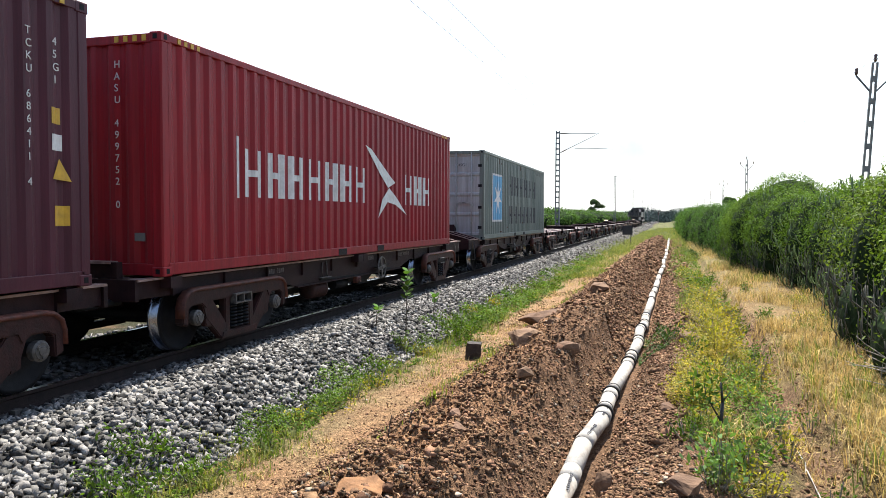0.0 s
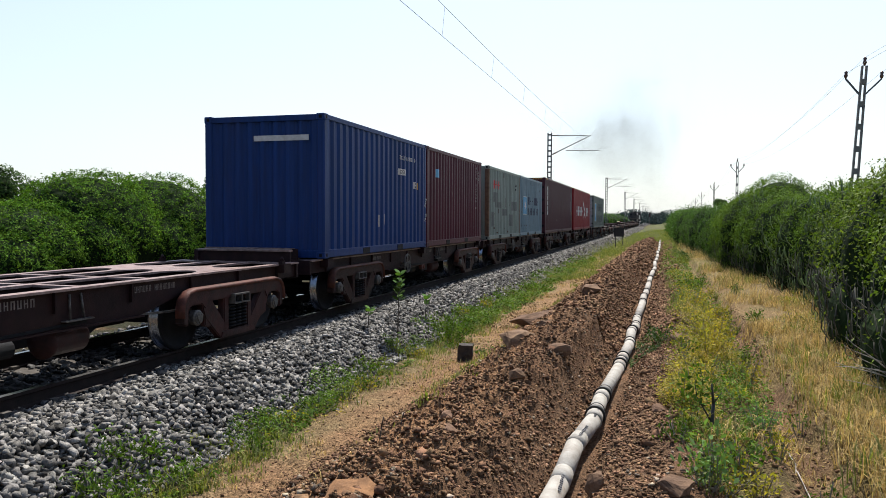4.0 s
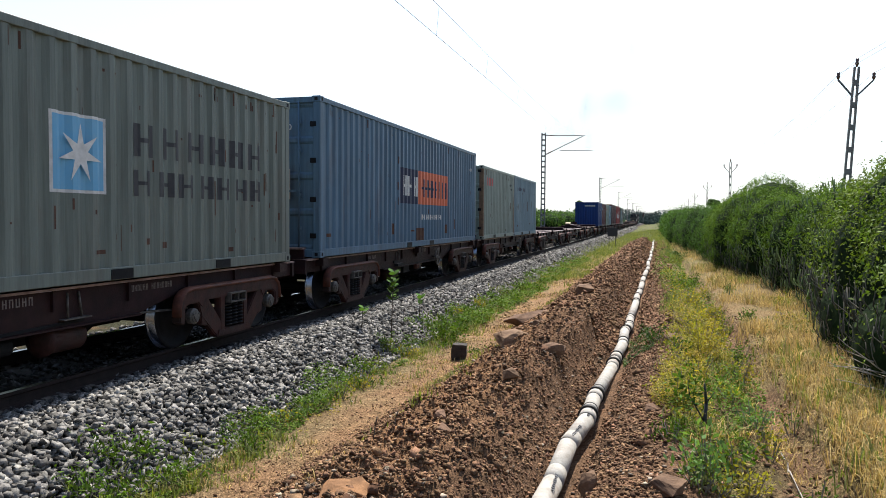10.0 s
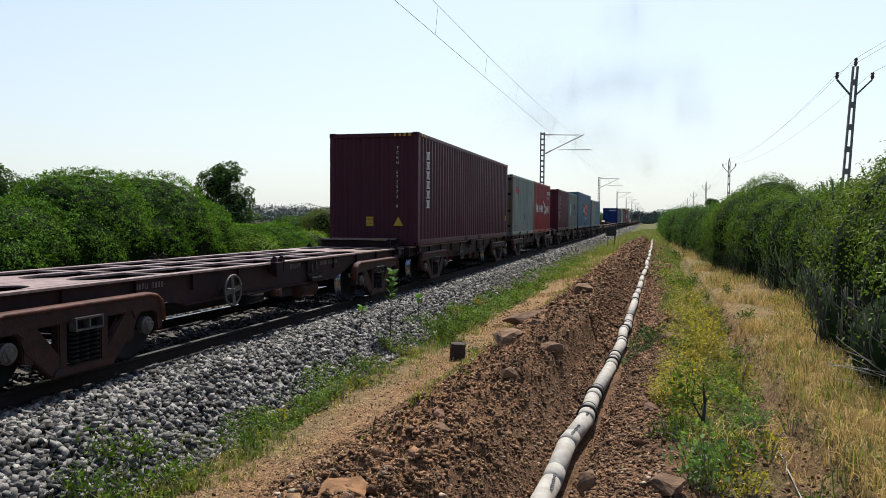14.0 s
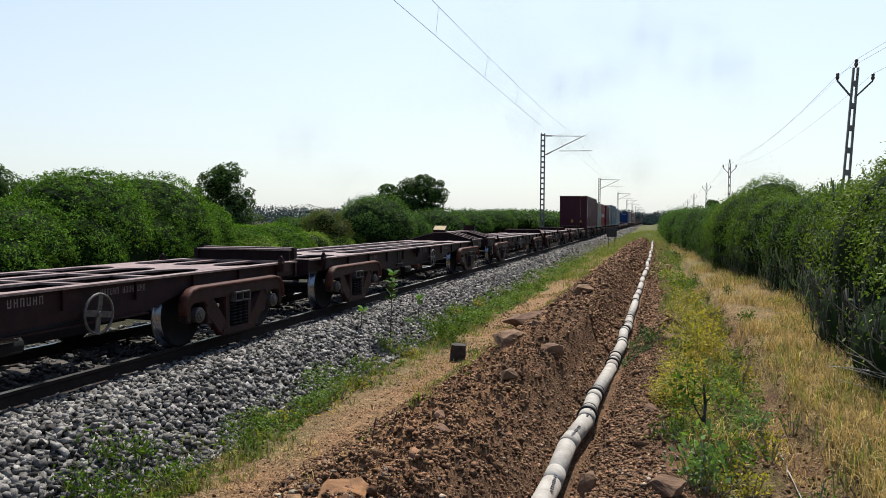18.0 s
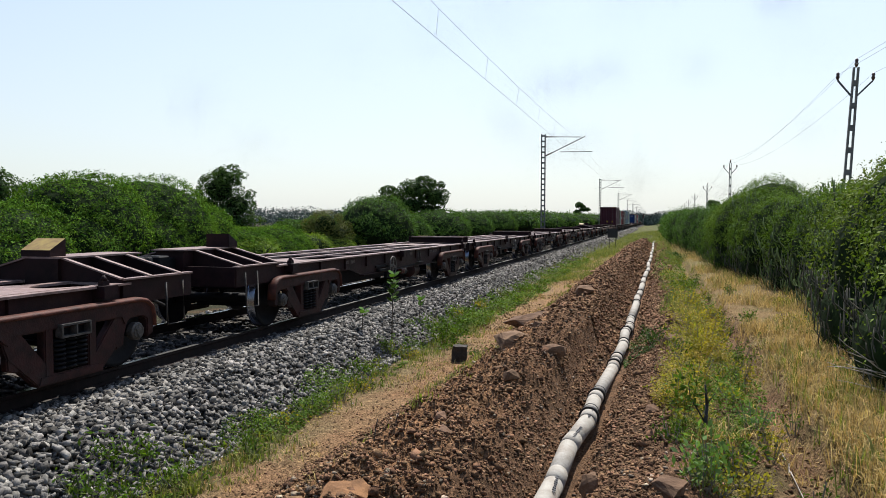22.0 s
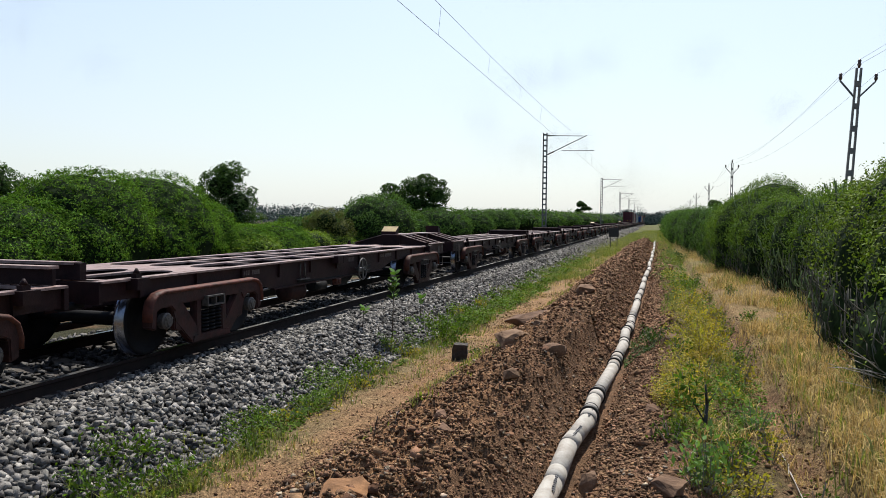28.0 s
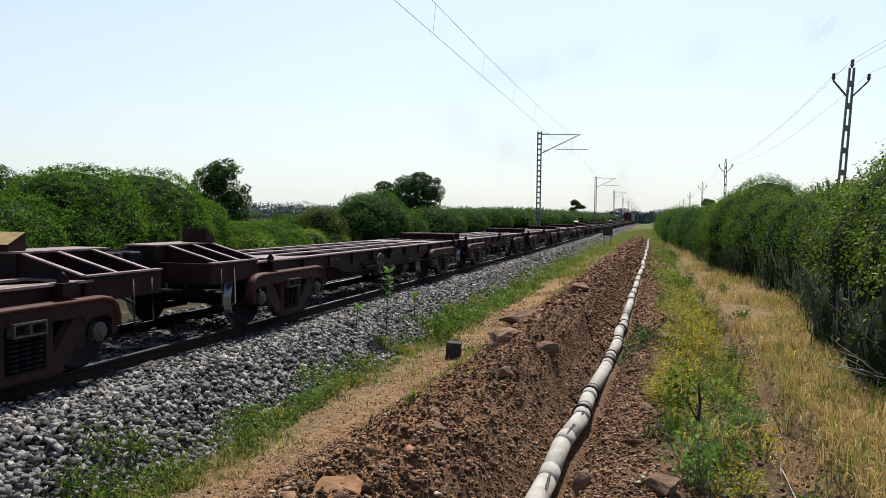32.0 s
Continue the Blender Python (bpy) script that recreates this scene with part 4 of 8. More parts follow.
M_STEM = material("grey_spurge_stem", (0.12, 0.118, 0.098), 0.85, 0, (0.06, 0.06, 0.048), 5, 6, island=0.5, spec=0.1)


def hedge_shrub(label, centres, radii, leaf_n, size, mat, stalks=0, stems=0, spread=0.13, low=-0.35, top=0.0):
    """One shrub of the hedge: core coloured as inner shade, leaf tufts, upright stalks, arching grey stems at the foot.
    """
    c0 = Vector(centres[0])
    g = float(land(c0.x, c0.y))
    ob = thing("hedge_shrub", label, "shrub", "hedge on the field side", at=Matrix.Translation((c0.x, c0.y, g)))
    rel = [Vector(c) - Vector((c0.x, c0.y, g)) for c in centres]
    way = (-0.88, -0.35, 0.35)
    p, o = tufts(rel, radii, leaf_n, size, spread, low, toward=way)
    if top:                          # leaves thin out towards the foot
        keep = rng.random(len(p)) < np.clip((p[:, 2] - top) / 1.1, 0.06, 1)
        p, o = p[keep], o[keep]
    leaves("crown", p, size * rng.uniform(0.5, 1.4, len(p)), mat, ob, o, 1.3)
    if stalks:
        q, oo = tufts(rel, radii, stalks, 1, 0.16, -0.5, per=6, toward=way)
        q[:, 2] = np.maximum(q[:, 2], 0.25)
        oo[:, 2] *= 0.2
        fingers("stalk_growth", q - np.array([0, 0, 0.03]), rng.uniform(0.14, 0.40, len(q)), oo, M_SPURGE, ob, label="upright fleshy green stalks")
    if stems:
        a = rng.uniform(0, 6.283, stems)
        k = rng.integers(0, len(rel), stems)
        c, r = np.array([tuple(v) for v in rel])[k], np.array(radii)[k]
        d = np.stack([np.cos(a), np.sin(a), np.zeros(stems)], 1)
        q = c * np.array([1, 1, 0]) + d * r * rng.uniform(0.82, 1.08, (stems, 1)) * np.array([1, 1, 0]) + np.stack([np.zeros(stems), np.zeros(stems), rng.uniform(0.3, 1.25, stems)], 1)
        keep = d @ np.array(way) > -0.2
        fingers("bare_stem", q[keep], rng.uniform(0.25, 0.6, keep.sum()), d[keep] * rng.uniform(0.5, 2.2, (keep.sum(), 1)), M_STEM, ob, 0.010, "arching bare grey stems")
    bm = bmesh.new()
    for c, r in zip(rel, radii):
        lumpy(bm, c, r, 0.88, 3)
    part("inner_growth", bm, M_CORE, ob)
    return ob


def right_hedge():
    creeper = "dense hedge shrub overgrown with bright green creeper, dark at its foot"
    spurge = "hedge shrub of upright fleshy green stalks with bare grey stems below"
    mound = "high rounded hedge shrub under a thick coat of creeper"
    hedge_shrub(creeper, [(3.85, 9.6, 0.7), (4.05, 11.3, 0.9), (3.6, 10.6, 0.1)], [(1.4, 1.5, 1.55), (1.45, 1.6, 1.75), (1.25, 1.9, 1.1)], 62000, 0.066, M_SPURGELEAF, 0, 350, 0.10, top=0.95)
    hedge_shrub(creeper, [(4.05, 13.2, 1.0), (4.7, 14.4, 1.3), (3.75, 13.4, 0.1)], [(1.45, 1.7, 1.85), (1.4, 1.6, 1.75), (1.25, 1.8, 1.2)], 64000, 0.066, M_SPURGELEAF, 0, 350, 0.10, top=0.95)
    hedge_shrub(spurge, [(4.35, 16.0, 0.8), (5.2, 17.0, 1.0), (4.2, 16.2, 0.1)], [(1.35, 1.5, 1.75), (1.4, 1.5, 1.8), (1.25, 1.6, 1.2)], 54000, 0.062, M_SPURGELEAF, 1100, 350, 0.09, top=0.85)
    hedge_shrub(spurge, [(4.6, 18.7, 0.8), (5.4, 19.6, 1.0), (4.5, 18.8, 0.1)], [(1.35, 1.6, 1.75), (1.4, 1.6, 1.8), (1.25, 1.7, 1.2)], 52000, 0.066, M_SPURGELEAF, 1400, 350, 0.09, top=0.85)
    hedge_shrub(spurge, [(4.7, 21.6, 0.8), (5.4, 22.6, 1.0), (4.6, 21.8, 0.1)], [(1.35, 1.7, 1.8), (1.4, 1.6, 1.8), (1.25, 1.8, 1.2)], 50000, 0.068, M_LEAF, 1400, 300, 0.09, top=0.6)
    hedge_shrub(spurge, [(4.6, 24.6, 0.8), (5.4, 25.8, 1.0), (4.5, 24.8, 0.1)], [(1.4, 1.8, 1.85), (1.4, 1.6, 1.9), (1.25, 1.9, 1.2)], 50000, 0.07, M_LEAF, 1300, 250, 0.10, top=0.5)
    hedge_shrub(mound, [(4.3, 28.4, 0.9), (4.2, 30.2, 1.0), (4.1, 29.2, 0.1)], [(1.45, 1.9, 1.75), (1.55, 1.8, 1.9), (1.3, 2.3, 1.2)], 56000, 0.075, M_LEAF, 500, 300, 0.10, top=0.3)
    hedge_shrub(mound, [(3.8, 33.4, 1.1), (4.9, 35.0, 1.55), (3.6, 33.6, 0.1)], [(1.6, 2.1, 1.9), (1.9, 2.4, 2.05), (1.3, 2.2, 1.3)], 72000, 0.075, M_LEAF, 0, 200, 0.10, low=-0.15)
    hedge_shrub(mound, [(3.95, 38.0, 1.0)], [(1.6, 2.3, 1.9)], 34000, 0.085, M_LEAF, 0, 100, 0.11)
    edge = lambda y: float(np.interp(y, [40, 50, 60, 88, 150], [2.35, 2.0, 1.8, 1.2, 1.2]))
    shape = random.Random(5)
    y = 41.0
    while y < 150:
        step = (2.2 + y * 0.045) * shape.uniform(0.75, 1.3)
        h = float(np.interp(y, [41, 60, 110, 150], [2.55, 2.65, 2.9, 2.6])) + shape.uniform(-0.25, 0.2)
        x = edge(y) + 1.3 + shape.uniform(-0.2, 0.25)
        near = y < 70
        hedge_shrub("dull green hedge shrub beside the dry verge", [(x, y, 0.6), (x + 1.0, y + step * 0.4, 0.8)],
                    [(1.35, step * 0.6, h - 0.6), (1.4, step * 0.6, h - 0.85)], 24000 if near else 8000, 0.10 if near else 0.2, M_LEAFC, 500 if near else 0,
                    120 if near else 0, 0.12 if near else 0.24, -0.45)
        y += step
    # a loose shoot above the near creeper
    ob = thing("creeper_shoot", "thin leafy creeper shoot rising above the hedge", "shrub", at=Matrix.Translation((4.05, 15.2, 2.3)))
    bm = bmesh.new()
    limb(bm, [(0, 0, 0), (0.06, 0, 0.35), (0.02, 0, 0.62), (0.1, 0, 0.85)], [0.012, 0.009, 0.007, 0.004])
    part("stem", bm, M_BARK, ob)
    P = np.array([(0.06, 0, 0.55)]) + rng.normal(size=(60, 3)) * np.array([0.09, 0.09, 0.2])
    leaves("foliage", P, 0.07 * rng.uniform(0.6, 1.2, 60), M_LEAF, ob)


right_hedge()


def left_growth():
    G = "growth beyond the line"
    vine = "rounded shrub thickly overgrown with green creeper"
    # bearing, distance, half width, half height, centre height
    for az, d, w, hh, zc in ((-46.0, 24, 2.2, 1.5, 0.7), (-41.4, 26, 2.3, 2.1, 1.1), (-37.2, 29, 2.6, 2.1, 1.2), (-34.2, 33, 2.0, 1.5, 0.9),
                             (-31.0, 34, 1.8, 1.0, 0.4), (-28.4, 36, 1.9, 1.15, 0.3)):
        c = polar(az, d, zc)
        cs = [c, (c[0] - 1.0, c[1] + w * 0.6, zc * 0.8), (c[0] + 0.7, c[1] - w * 0.5, zc * 0.55)]
        rs = [(w, w, hh), (w * 0.9, w * 0.9, hh * 0.85), (w * 0.75, w * 0.75, hh * 0.7)]
        bush("creeper_shrub", vine, cs, rs, 52000, 0.085, M_VINE, group=G)
    for az, d, w, hh, zc in ((-27.0, 47, 1.9, 1.3, 0.4), (-25.0, 46, 1.4, 1.3, 0.7), (-23.4, 50, 1.6, 1.0, 0.3), (-20.6, 48, 3.3, 2.3, 1.0), (-18.4, 53, 2.4, 1.5, 0.6), (-16.0, 58, 3.4, 1.7, 0.9), (-13.8, 68, 3.2, 1.6, 1.0),
                             (-11.9, 80, 3.6, 1.6, 1.2), (-10.2, 92, 4, 1.6, 1.3), (-8.6, 108, 5, 1.7, 1.3), (-7.3, 128, 6, 1.8, 1.3), (-6.2, 150, 7, 2.0, 1.3),
                             (-5.3, 180, 8, 2.2, 1.2), (-4.6, 215, 9, 2.5, 1.2), (-4.0, 260, 12, 2.8, 1.2)):
        c = polar(az, d, zc)
        cs = [c, (c[0] - w * 0.5, c[1] + w * 0.7, zc * 0.8)]
        rs = [(w * 0.75, w, hh), (w * 0.7, w * 0.9, hh * 0.85)]
        bush("line_side_shrub", "green shrub of the growth along the far side", cs, rs, 16000 if d < 90 else 5000, 0.15 if d < 90 else 0.35, M_LEAFC, group=G)


    for az, d, w, hh, zc in ((-30.2, 33, 1.5, 0.75, 0.15), (-29.2, 38, 1.7, 0.8, 0.2), (-26.2, 42, 1.7, 0.8, 0.2), (-24.2, 44, 1.5, 0.7, 0.1), (-23.0, 46, 1.5, 0.75, 0.2)):
        c = polar(az, d, zc)
        bush("scrub", "low light green scrub in front of the shrubs", [c, (c[0] - w * 0.6, c[1] + w * 0.7, zc)], [(w, w, hh), (w * 0.8, w * 0.9, hh * 0.9)], 9000, 0.12, M_SCRUB, group=G)


left_growth()


def tree(name, label, x, y, h, crown, n, size, mat, trunk=0.14):
    g = float(land(x, y))
    ob = thing(name, label, "tree", at=Matrix.Translation((x, y, g)))
    bm = bmesh.new()
    tube(bm, (0, 0, -0.2), (0.1, 0, h * 0.55), trunk, trunk * 0.6, 8)
    for c, r in crown:
        tube(bm, (0.08, 0, h * 0.42), c, trunk * 0.5, 0.02, 6)
    part("trunk", bm, M_BARK, ob, "brown tapering trunk and limbs")
    tr = random.Random(int(h * 31))
    ragged = list(crown)
    for c, r in crown:
        for _ in range(5):               # smaller sprays that break the outline
            a, b = tr.uniform(0, 6.28), tr.uniform(-0.3, 1.3)
            q = (c[0] + math.cos(a) * math.cos(b) * r[0], c[1] + math.sin(a) * math.cos(b) * r[1], c[2] + math.sin(b) * r[2])
            k = tr.uniform(0.22, 0.42)
            ragged.append((q, (r[0] * k, r[1] * k, r[2] * k * 0.9)))
    p, o = on_shell([c for c, r in ragged], [r for c, r in ragged], int(n * 1.8), shell=0.35, low=-0.8)
    leaves("crown", p, size * rng.uniform(0.6, 1.4, len(p)), mat, ob, o, 1.0)
    # filler blobs that paint the crown's inner shade
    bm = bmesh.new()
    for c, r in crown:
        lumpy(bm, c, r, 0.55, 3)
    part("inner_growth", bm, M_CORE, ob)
    return ob


x, y, _ = polar(-32.1, 46, 0)
tree("tree", "slender leafy green tree standing above the shrubs", x, y, 5.6,
     [((0, 0, 4.3), (1.3, 1.3, 1.2)), ((0.9, 0.3, 3.4), (1.2, 1.1, 1.0)), ((-0.9, 0, 3.3), (1.0, 1.0, 1.0)), ((0.4, 0, 5.0), (0.9, 0.9, 0.7)), ((0.7, 0, 2.4), (1.5, 1.2, 0.8))], 9000, 0.16, M_LEAFD)
x, y, _ = polar(-17.9, 60, 0)
tree("tree", "dark broad-crowned tree standing above the shrubs", x, y, 6.3,
     [((-1.5, 0, 4.1), (1.5, 1.4, 1.0)), ((0.2, 0, 4.9), (1.6, 1.4, 0.95)), ((1.7, 0, 4.4), (1.25, 1.1, 1.05)), ((-0.2, 0, 3.7), (1.9, 1.4, 0.9)),
      ((1.2, 0, 3.3), (1.1, 1.0, 0.7)), ((-2.2, 0, 3.3), (1.0, 1.0, 0.7))], 14000, 0.18, M_LEAFD)
x, y, _ = polar(-24.5, 44, 0)
tree("tree", "small thin-leaved dull green tree among the shrubs", x, y, 3.2,
     [((0, 0, 2.3), (1.1, 0.9, 0.85)), ((0.7, 0.2, 1.7), (0.9, 0.8, 0.7)), ((-0.8, 0, 1.5), (0.9, 0.8, 0.7))], 5000, 0.10, M_SCRUBDRY, 0.07)
x, y, _ = polar(-46.6, 42, 0)
tree("tree", "leafy green tree behind the shrubs", x, y, 5.2,
     [((0, 0, 4.0), (1.5, 1.4, 1.1)), ((1.3, 0.3, 3.2), (1.3, 1.1, 0.9)), ((-1.2, 0, 3.5), (1.2, 1.1, 1.0))], 6000, 0.17, M_LEAFD)
x, y, _ = polar(-5.4, 190, 0)
tree("tree", "small far tree above the hedge line", x, y, 7.6,
     [((0, 0, 6.3), (1.1, 1.0, 0.75)), ((1.3, 0, 5.3), (1.2, 1.0, 0.6)), ((-0.5, 0, 4.6), (1.0, 1.0, 0.6))], 1500, 0.4, M_LEAFD)
x, y, _ = polar(4.0, 118, 0)
tree("tree", "small dark tree above the hedge", x, y, 5.6,
     [((0, 0, 4.5), (0.8, 0.8, 0.6)), ((0.6, 0, 3.7), (0.8, 0.8, 0.6))], 1300, 0.26, M_LEAFD)


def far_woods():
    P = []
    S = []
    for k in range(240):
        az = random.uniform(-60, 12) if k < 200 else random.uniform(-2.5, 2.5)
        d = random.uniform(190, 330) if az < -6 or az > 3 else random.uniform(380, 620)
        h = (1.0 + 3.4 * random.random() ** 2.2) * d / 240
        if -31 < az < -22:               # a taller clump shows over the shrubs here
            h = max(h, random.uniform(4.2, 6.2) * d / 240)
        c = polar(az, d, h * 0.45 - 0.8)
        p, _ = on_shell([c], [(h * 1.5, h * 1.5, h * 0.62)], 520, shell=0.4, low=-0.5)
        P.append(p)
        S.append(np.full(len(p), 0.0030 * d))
    o = leaves("far_woods", np.concatenate(P), np.concatenate(S), M_HAZED_FAR)
    tagged(o, "dark line of far trees at the horizon, tinted for haze", "woods", kind="stuff")


far_woods()


# ---------------------------------------------------------------- loose earth, stones and growth near the path
def scatter(n, x0, x1, y0, y1, power=1.6):
    """Places thicker towards the near end."""
    x = rng.uniform(x0, x1, n)
    y = y0 + (y1 - y0) * rng.random(n) ** power
    return x, y


def clods():
    P, S = [], []
    for n, x0, x1, y0, y1, lo, hi in ((40000, -2.85, 0.35, 4.2, 14, 0.007, 0.034), (24000, -2.85, 0.3, 14, 32, 0.02, 0.065), (6000, -2.8, 0.4, 32, 80, 0.05, 0.15),
                                      (260, -2.7, 0.3, 4.2, 20, 0.03, 0.09), (1500, -0.35, 0.95, 4.2, 20, 0.008, 0.035), (1200, 0.95, 1.8, 5, 20, 0.01, 0.04),
                                      (1500, -3.6, -2.6, 4.2, 20, 0.008, 0.025)):
        x, y = scatter(n, x0, x1, y0, y1)
        x = x + np.where((x > -2.9) & (x < 0.5), pipe_x(y) + 0.62, 0) * (x0 < 0)
        wall = x - pipe_x(y) - 0.62
        clear = (np.abs(x - pipe_x(y)) > 0.15) & (~((wall > -1.24) & (wall < -0.98)) | (rng.random(len(x)) < 0.8))
        x, y = x[clear], y[clear]
        s = lo + (hi - lo) * rng.random(len(x)) ** 2.2
        P.append(np.stack([x, y, land(x, y) + s * 0.15], 1))
        S.append(s * 1.5)
    o = stones("soil_clods", np.concatenate(P), np.concatenate(S), M_SOIL, flat=0.55, tilt=0.5)
    tagged(o, "red-brown clods of freshly dug soil", "soil", kind="stuff")
    P, S = [], []
    for n, x0, x1, y0, y1, lo, hi in ((10000, -2.9, 0.6, 4.2, 12, 0.006, 0.026), (5000, -2.9, 0.6, 12, 30, 0.015, 0.045), (4000, -3.7, -2.5, 4.2, 16, 0.004, 0.016)):
        x, y = scatter(n, x0, x1, y0, y1)
        keep = (np.abs(x - pipe_x(y)) > 0.17) & (fbm(x + 31, y, 1.1, 3) > -0.12)
        x, y = x[keep], y[keep]
        s = lo + (hi - lo) * rng.random(len(x)) ** 1.8
        P.append(np.stack([x, y, land(x, y) + s * 0.4], 1))
        S.append(s * 1.5)
    x, y = scatter(2600, -2.9, 0.7, 4.2, 16)
    keep = (np.abs(x - pipe_x(y)) > 0.17) & (fbm(x + 71, y, 0.9, 3) > 0.0)
    x, y = x[keep], y[keep]
    s = 0.01 + 0.03 * rng.random(len(x)) ** 2
    o = stones("pebbles", np.stack([x, y, land(x, y) + s * 0.4], 1), s * 1.5, M_PEBBLE, flat=0.5, tilt=0.45)
    tagged(o, "grey-brown stone chips mixed into the dug soil", "pebbles", kind="stuff")
    o = stones("soil_crumbs", np.concatenate(P), np.concatenate(S), M_DUST, flat=0.5, tilt=0.5)
    tagged(o, "pale dry crumbs of soil scattered over the heap", "soil", kind="stuff")


clods()


def rock(x, y, w, d, h, mat, label, turn=0.0, sink=0.25):
    bm = bmesh.new()
    r = random.Random(int(x * 100) * 31 + int(y * 100))
    for k in range(22):              # a broken block: the hull of points on a squarish solid
        p = Vector((r.gauss(0, 1), r.gauss(0, 1), r.gauss(0, 1)))
        p = p / max(abs(p.x), abs(p.y), abs(p.z)) * r.uniform(0.78, 1.0)
        bm.verts.new((p.x * w * (0.95 - 0.2 * max(0, p.z)), p.y * d * 0.95, p.z * h))
    hull = bmesh.ops.convex_hull(bm, input=bm.verts[:])
    bmesh.ops.delete(bm, geom=[g for g in hull["geom_interior"] if isinstance(g, bmesh.types.BMVert)], context="VERTS")
    bmesh.ops.bevel(bm, geom=bm.edges[:], offset=min(w, d, h) * 0.08, segments=1, affect="EDGES", clamp_overlap=True)
    bmesh.ops.triangulate(bm, faces=bm.faces[:])
    bmesh.ops.subdivide_edges(bm, edges=bm.edges[:], cuts=2, use_grid_fill=True)
    for v in bm.verts:
        v.co += noise.noise_vector(v.co * (2.2 / w) + Vector((x, y, 0))) * w * 0.07 + noise.noise_vector(v.co * (7 / w)) * w * 0.025
    ob = part("rock", bm, mat)
    ob.matrix_basis = Matrix.Translation((x, y, float(land(x, y)) + h * (1 - sink) * 0.6)) @ pose(0, 0, 0, 4, -5, turn)
    return tagged(ob, label, "rock", "rocks on the dug soil")


M_RUST_ROCK = material("ochre_rock", (0.29, 0.15, 0.07), 0.9, 0, (0.15, 0.08, 0.042), 6, 8, 0.4, 30, spec=0.15)
rock(-2.02, 4.74, 0.20, 0.14, 0.06, M_RUST_ROCK, "flat ochre rock lying in the dug soil", 20)
rock(-2.08, 11.4, 0.34, 0.26, 0.13, M_ROCK, "pale angular rock on the soil heap", 35)
rock(-1.30, 10.3, 0.20, 0.12, 0.11, M_ROCK, "dark squared rock on the soil heap", 5)
rock(-2.45, 15.6, 0.62, 0.45, 0.16, M_ROCK, "long pale slab of rock on the soil heap", 25)
rock(-1.22, 5.4, 0.09, 0.08, 0.08, M_ROCK, "small brown rock on the soil heap", 60)
rock(-0.52, 6.6, 0.10, 0.09, 0.12, M_ROCK, "brown rock beside the pipe", 10)
rock(0.16, 5.95, 0.17, 0.12, 0.07, M_ROCK, "pale flat rock on the trench bank", 50)
rock(-1.75, 6.3, 0.10, 0.07, 0.05, M_ROCK, "small pale rock on the soil heap", 80)
rock(-1.95, 6.9, 0.08, 0.07, 0.06, M_ROCK, "small grey rock on the soil heap", 15)
rock(-1.55, 8.4, 0.11, 0.08, 0.07, M_ROCK, "small brown rock on the soil heap", 33)
rock(0.02, 8.6, 0.13, 0.09, 0.06, M_ROCK, "flat brown rock on the trench bank", 70)
rock(0.33, 13.2, 0.22, 0.15, 0.15, M_ROCK, "dark rock under green weeds at the trench", 20)
rock(-1.9, 13.2, 0.16, 0.12, 0.10, M_ROCK, "brown rock on the soil heap", 48)
rock(-1.6, 18.5, 0.25, 0.2, 0.14, M_ROCK, "brown rock on the soil heap", 12)
rock(-4.95, 7.6, 0.15, 0.11, 0.055, M_STONE, "large flat grey stone on the ballast", 15, -0.6)


def brick_stub():
    """The broken stone block that stands beside the path."""
    x, y = -3.13, 12.2
    z = float(land(x, y))
    bm = bmesh.new()
    box(bm, -0.12, 0.12, -0.09, 0.09, -0.05, 0.27)
    bmesh.ops.subdivide_edges(bm, edges=bm.edges[:], cuts=3, use_grid_fill=True)
    for v in bm.verts:
        v.co += noise.noise_vector(v.co * 9) * 0.022
    ob = part("stone_block", bm, M_BLOCK)
    ob.matrix_basis = Matrix.Translation((x, y, z)) @ pose(0, 0, 0, 3, 4, 12)
    tagged(ob, "dark broken stone block standing beside the path", "stone")


brick_stub()


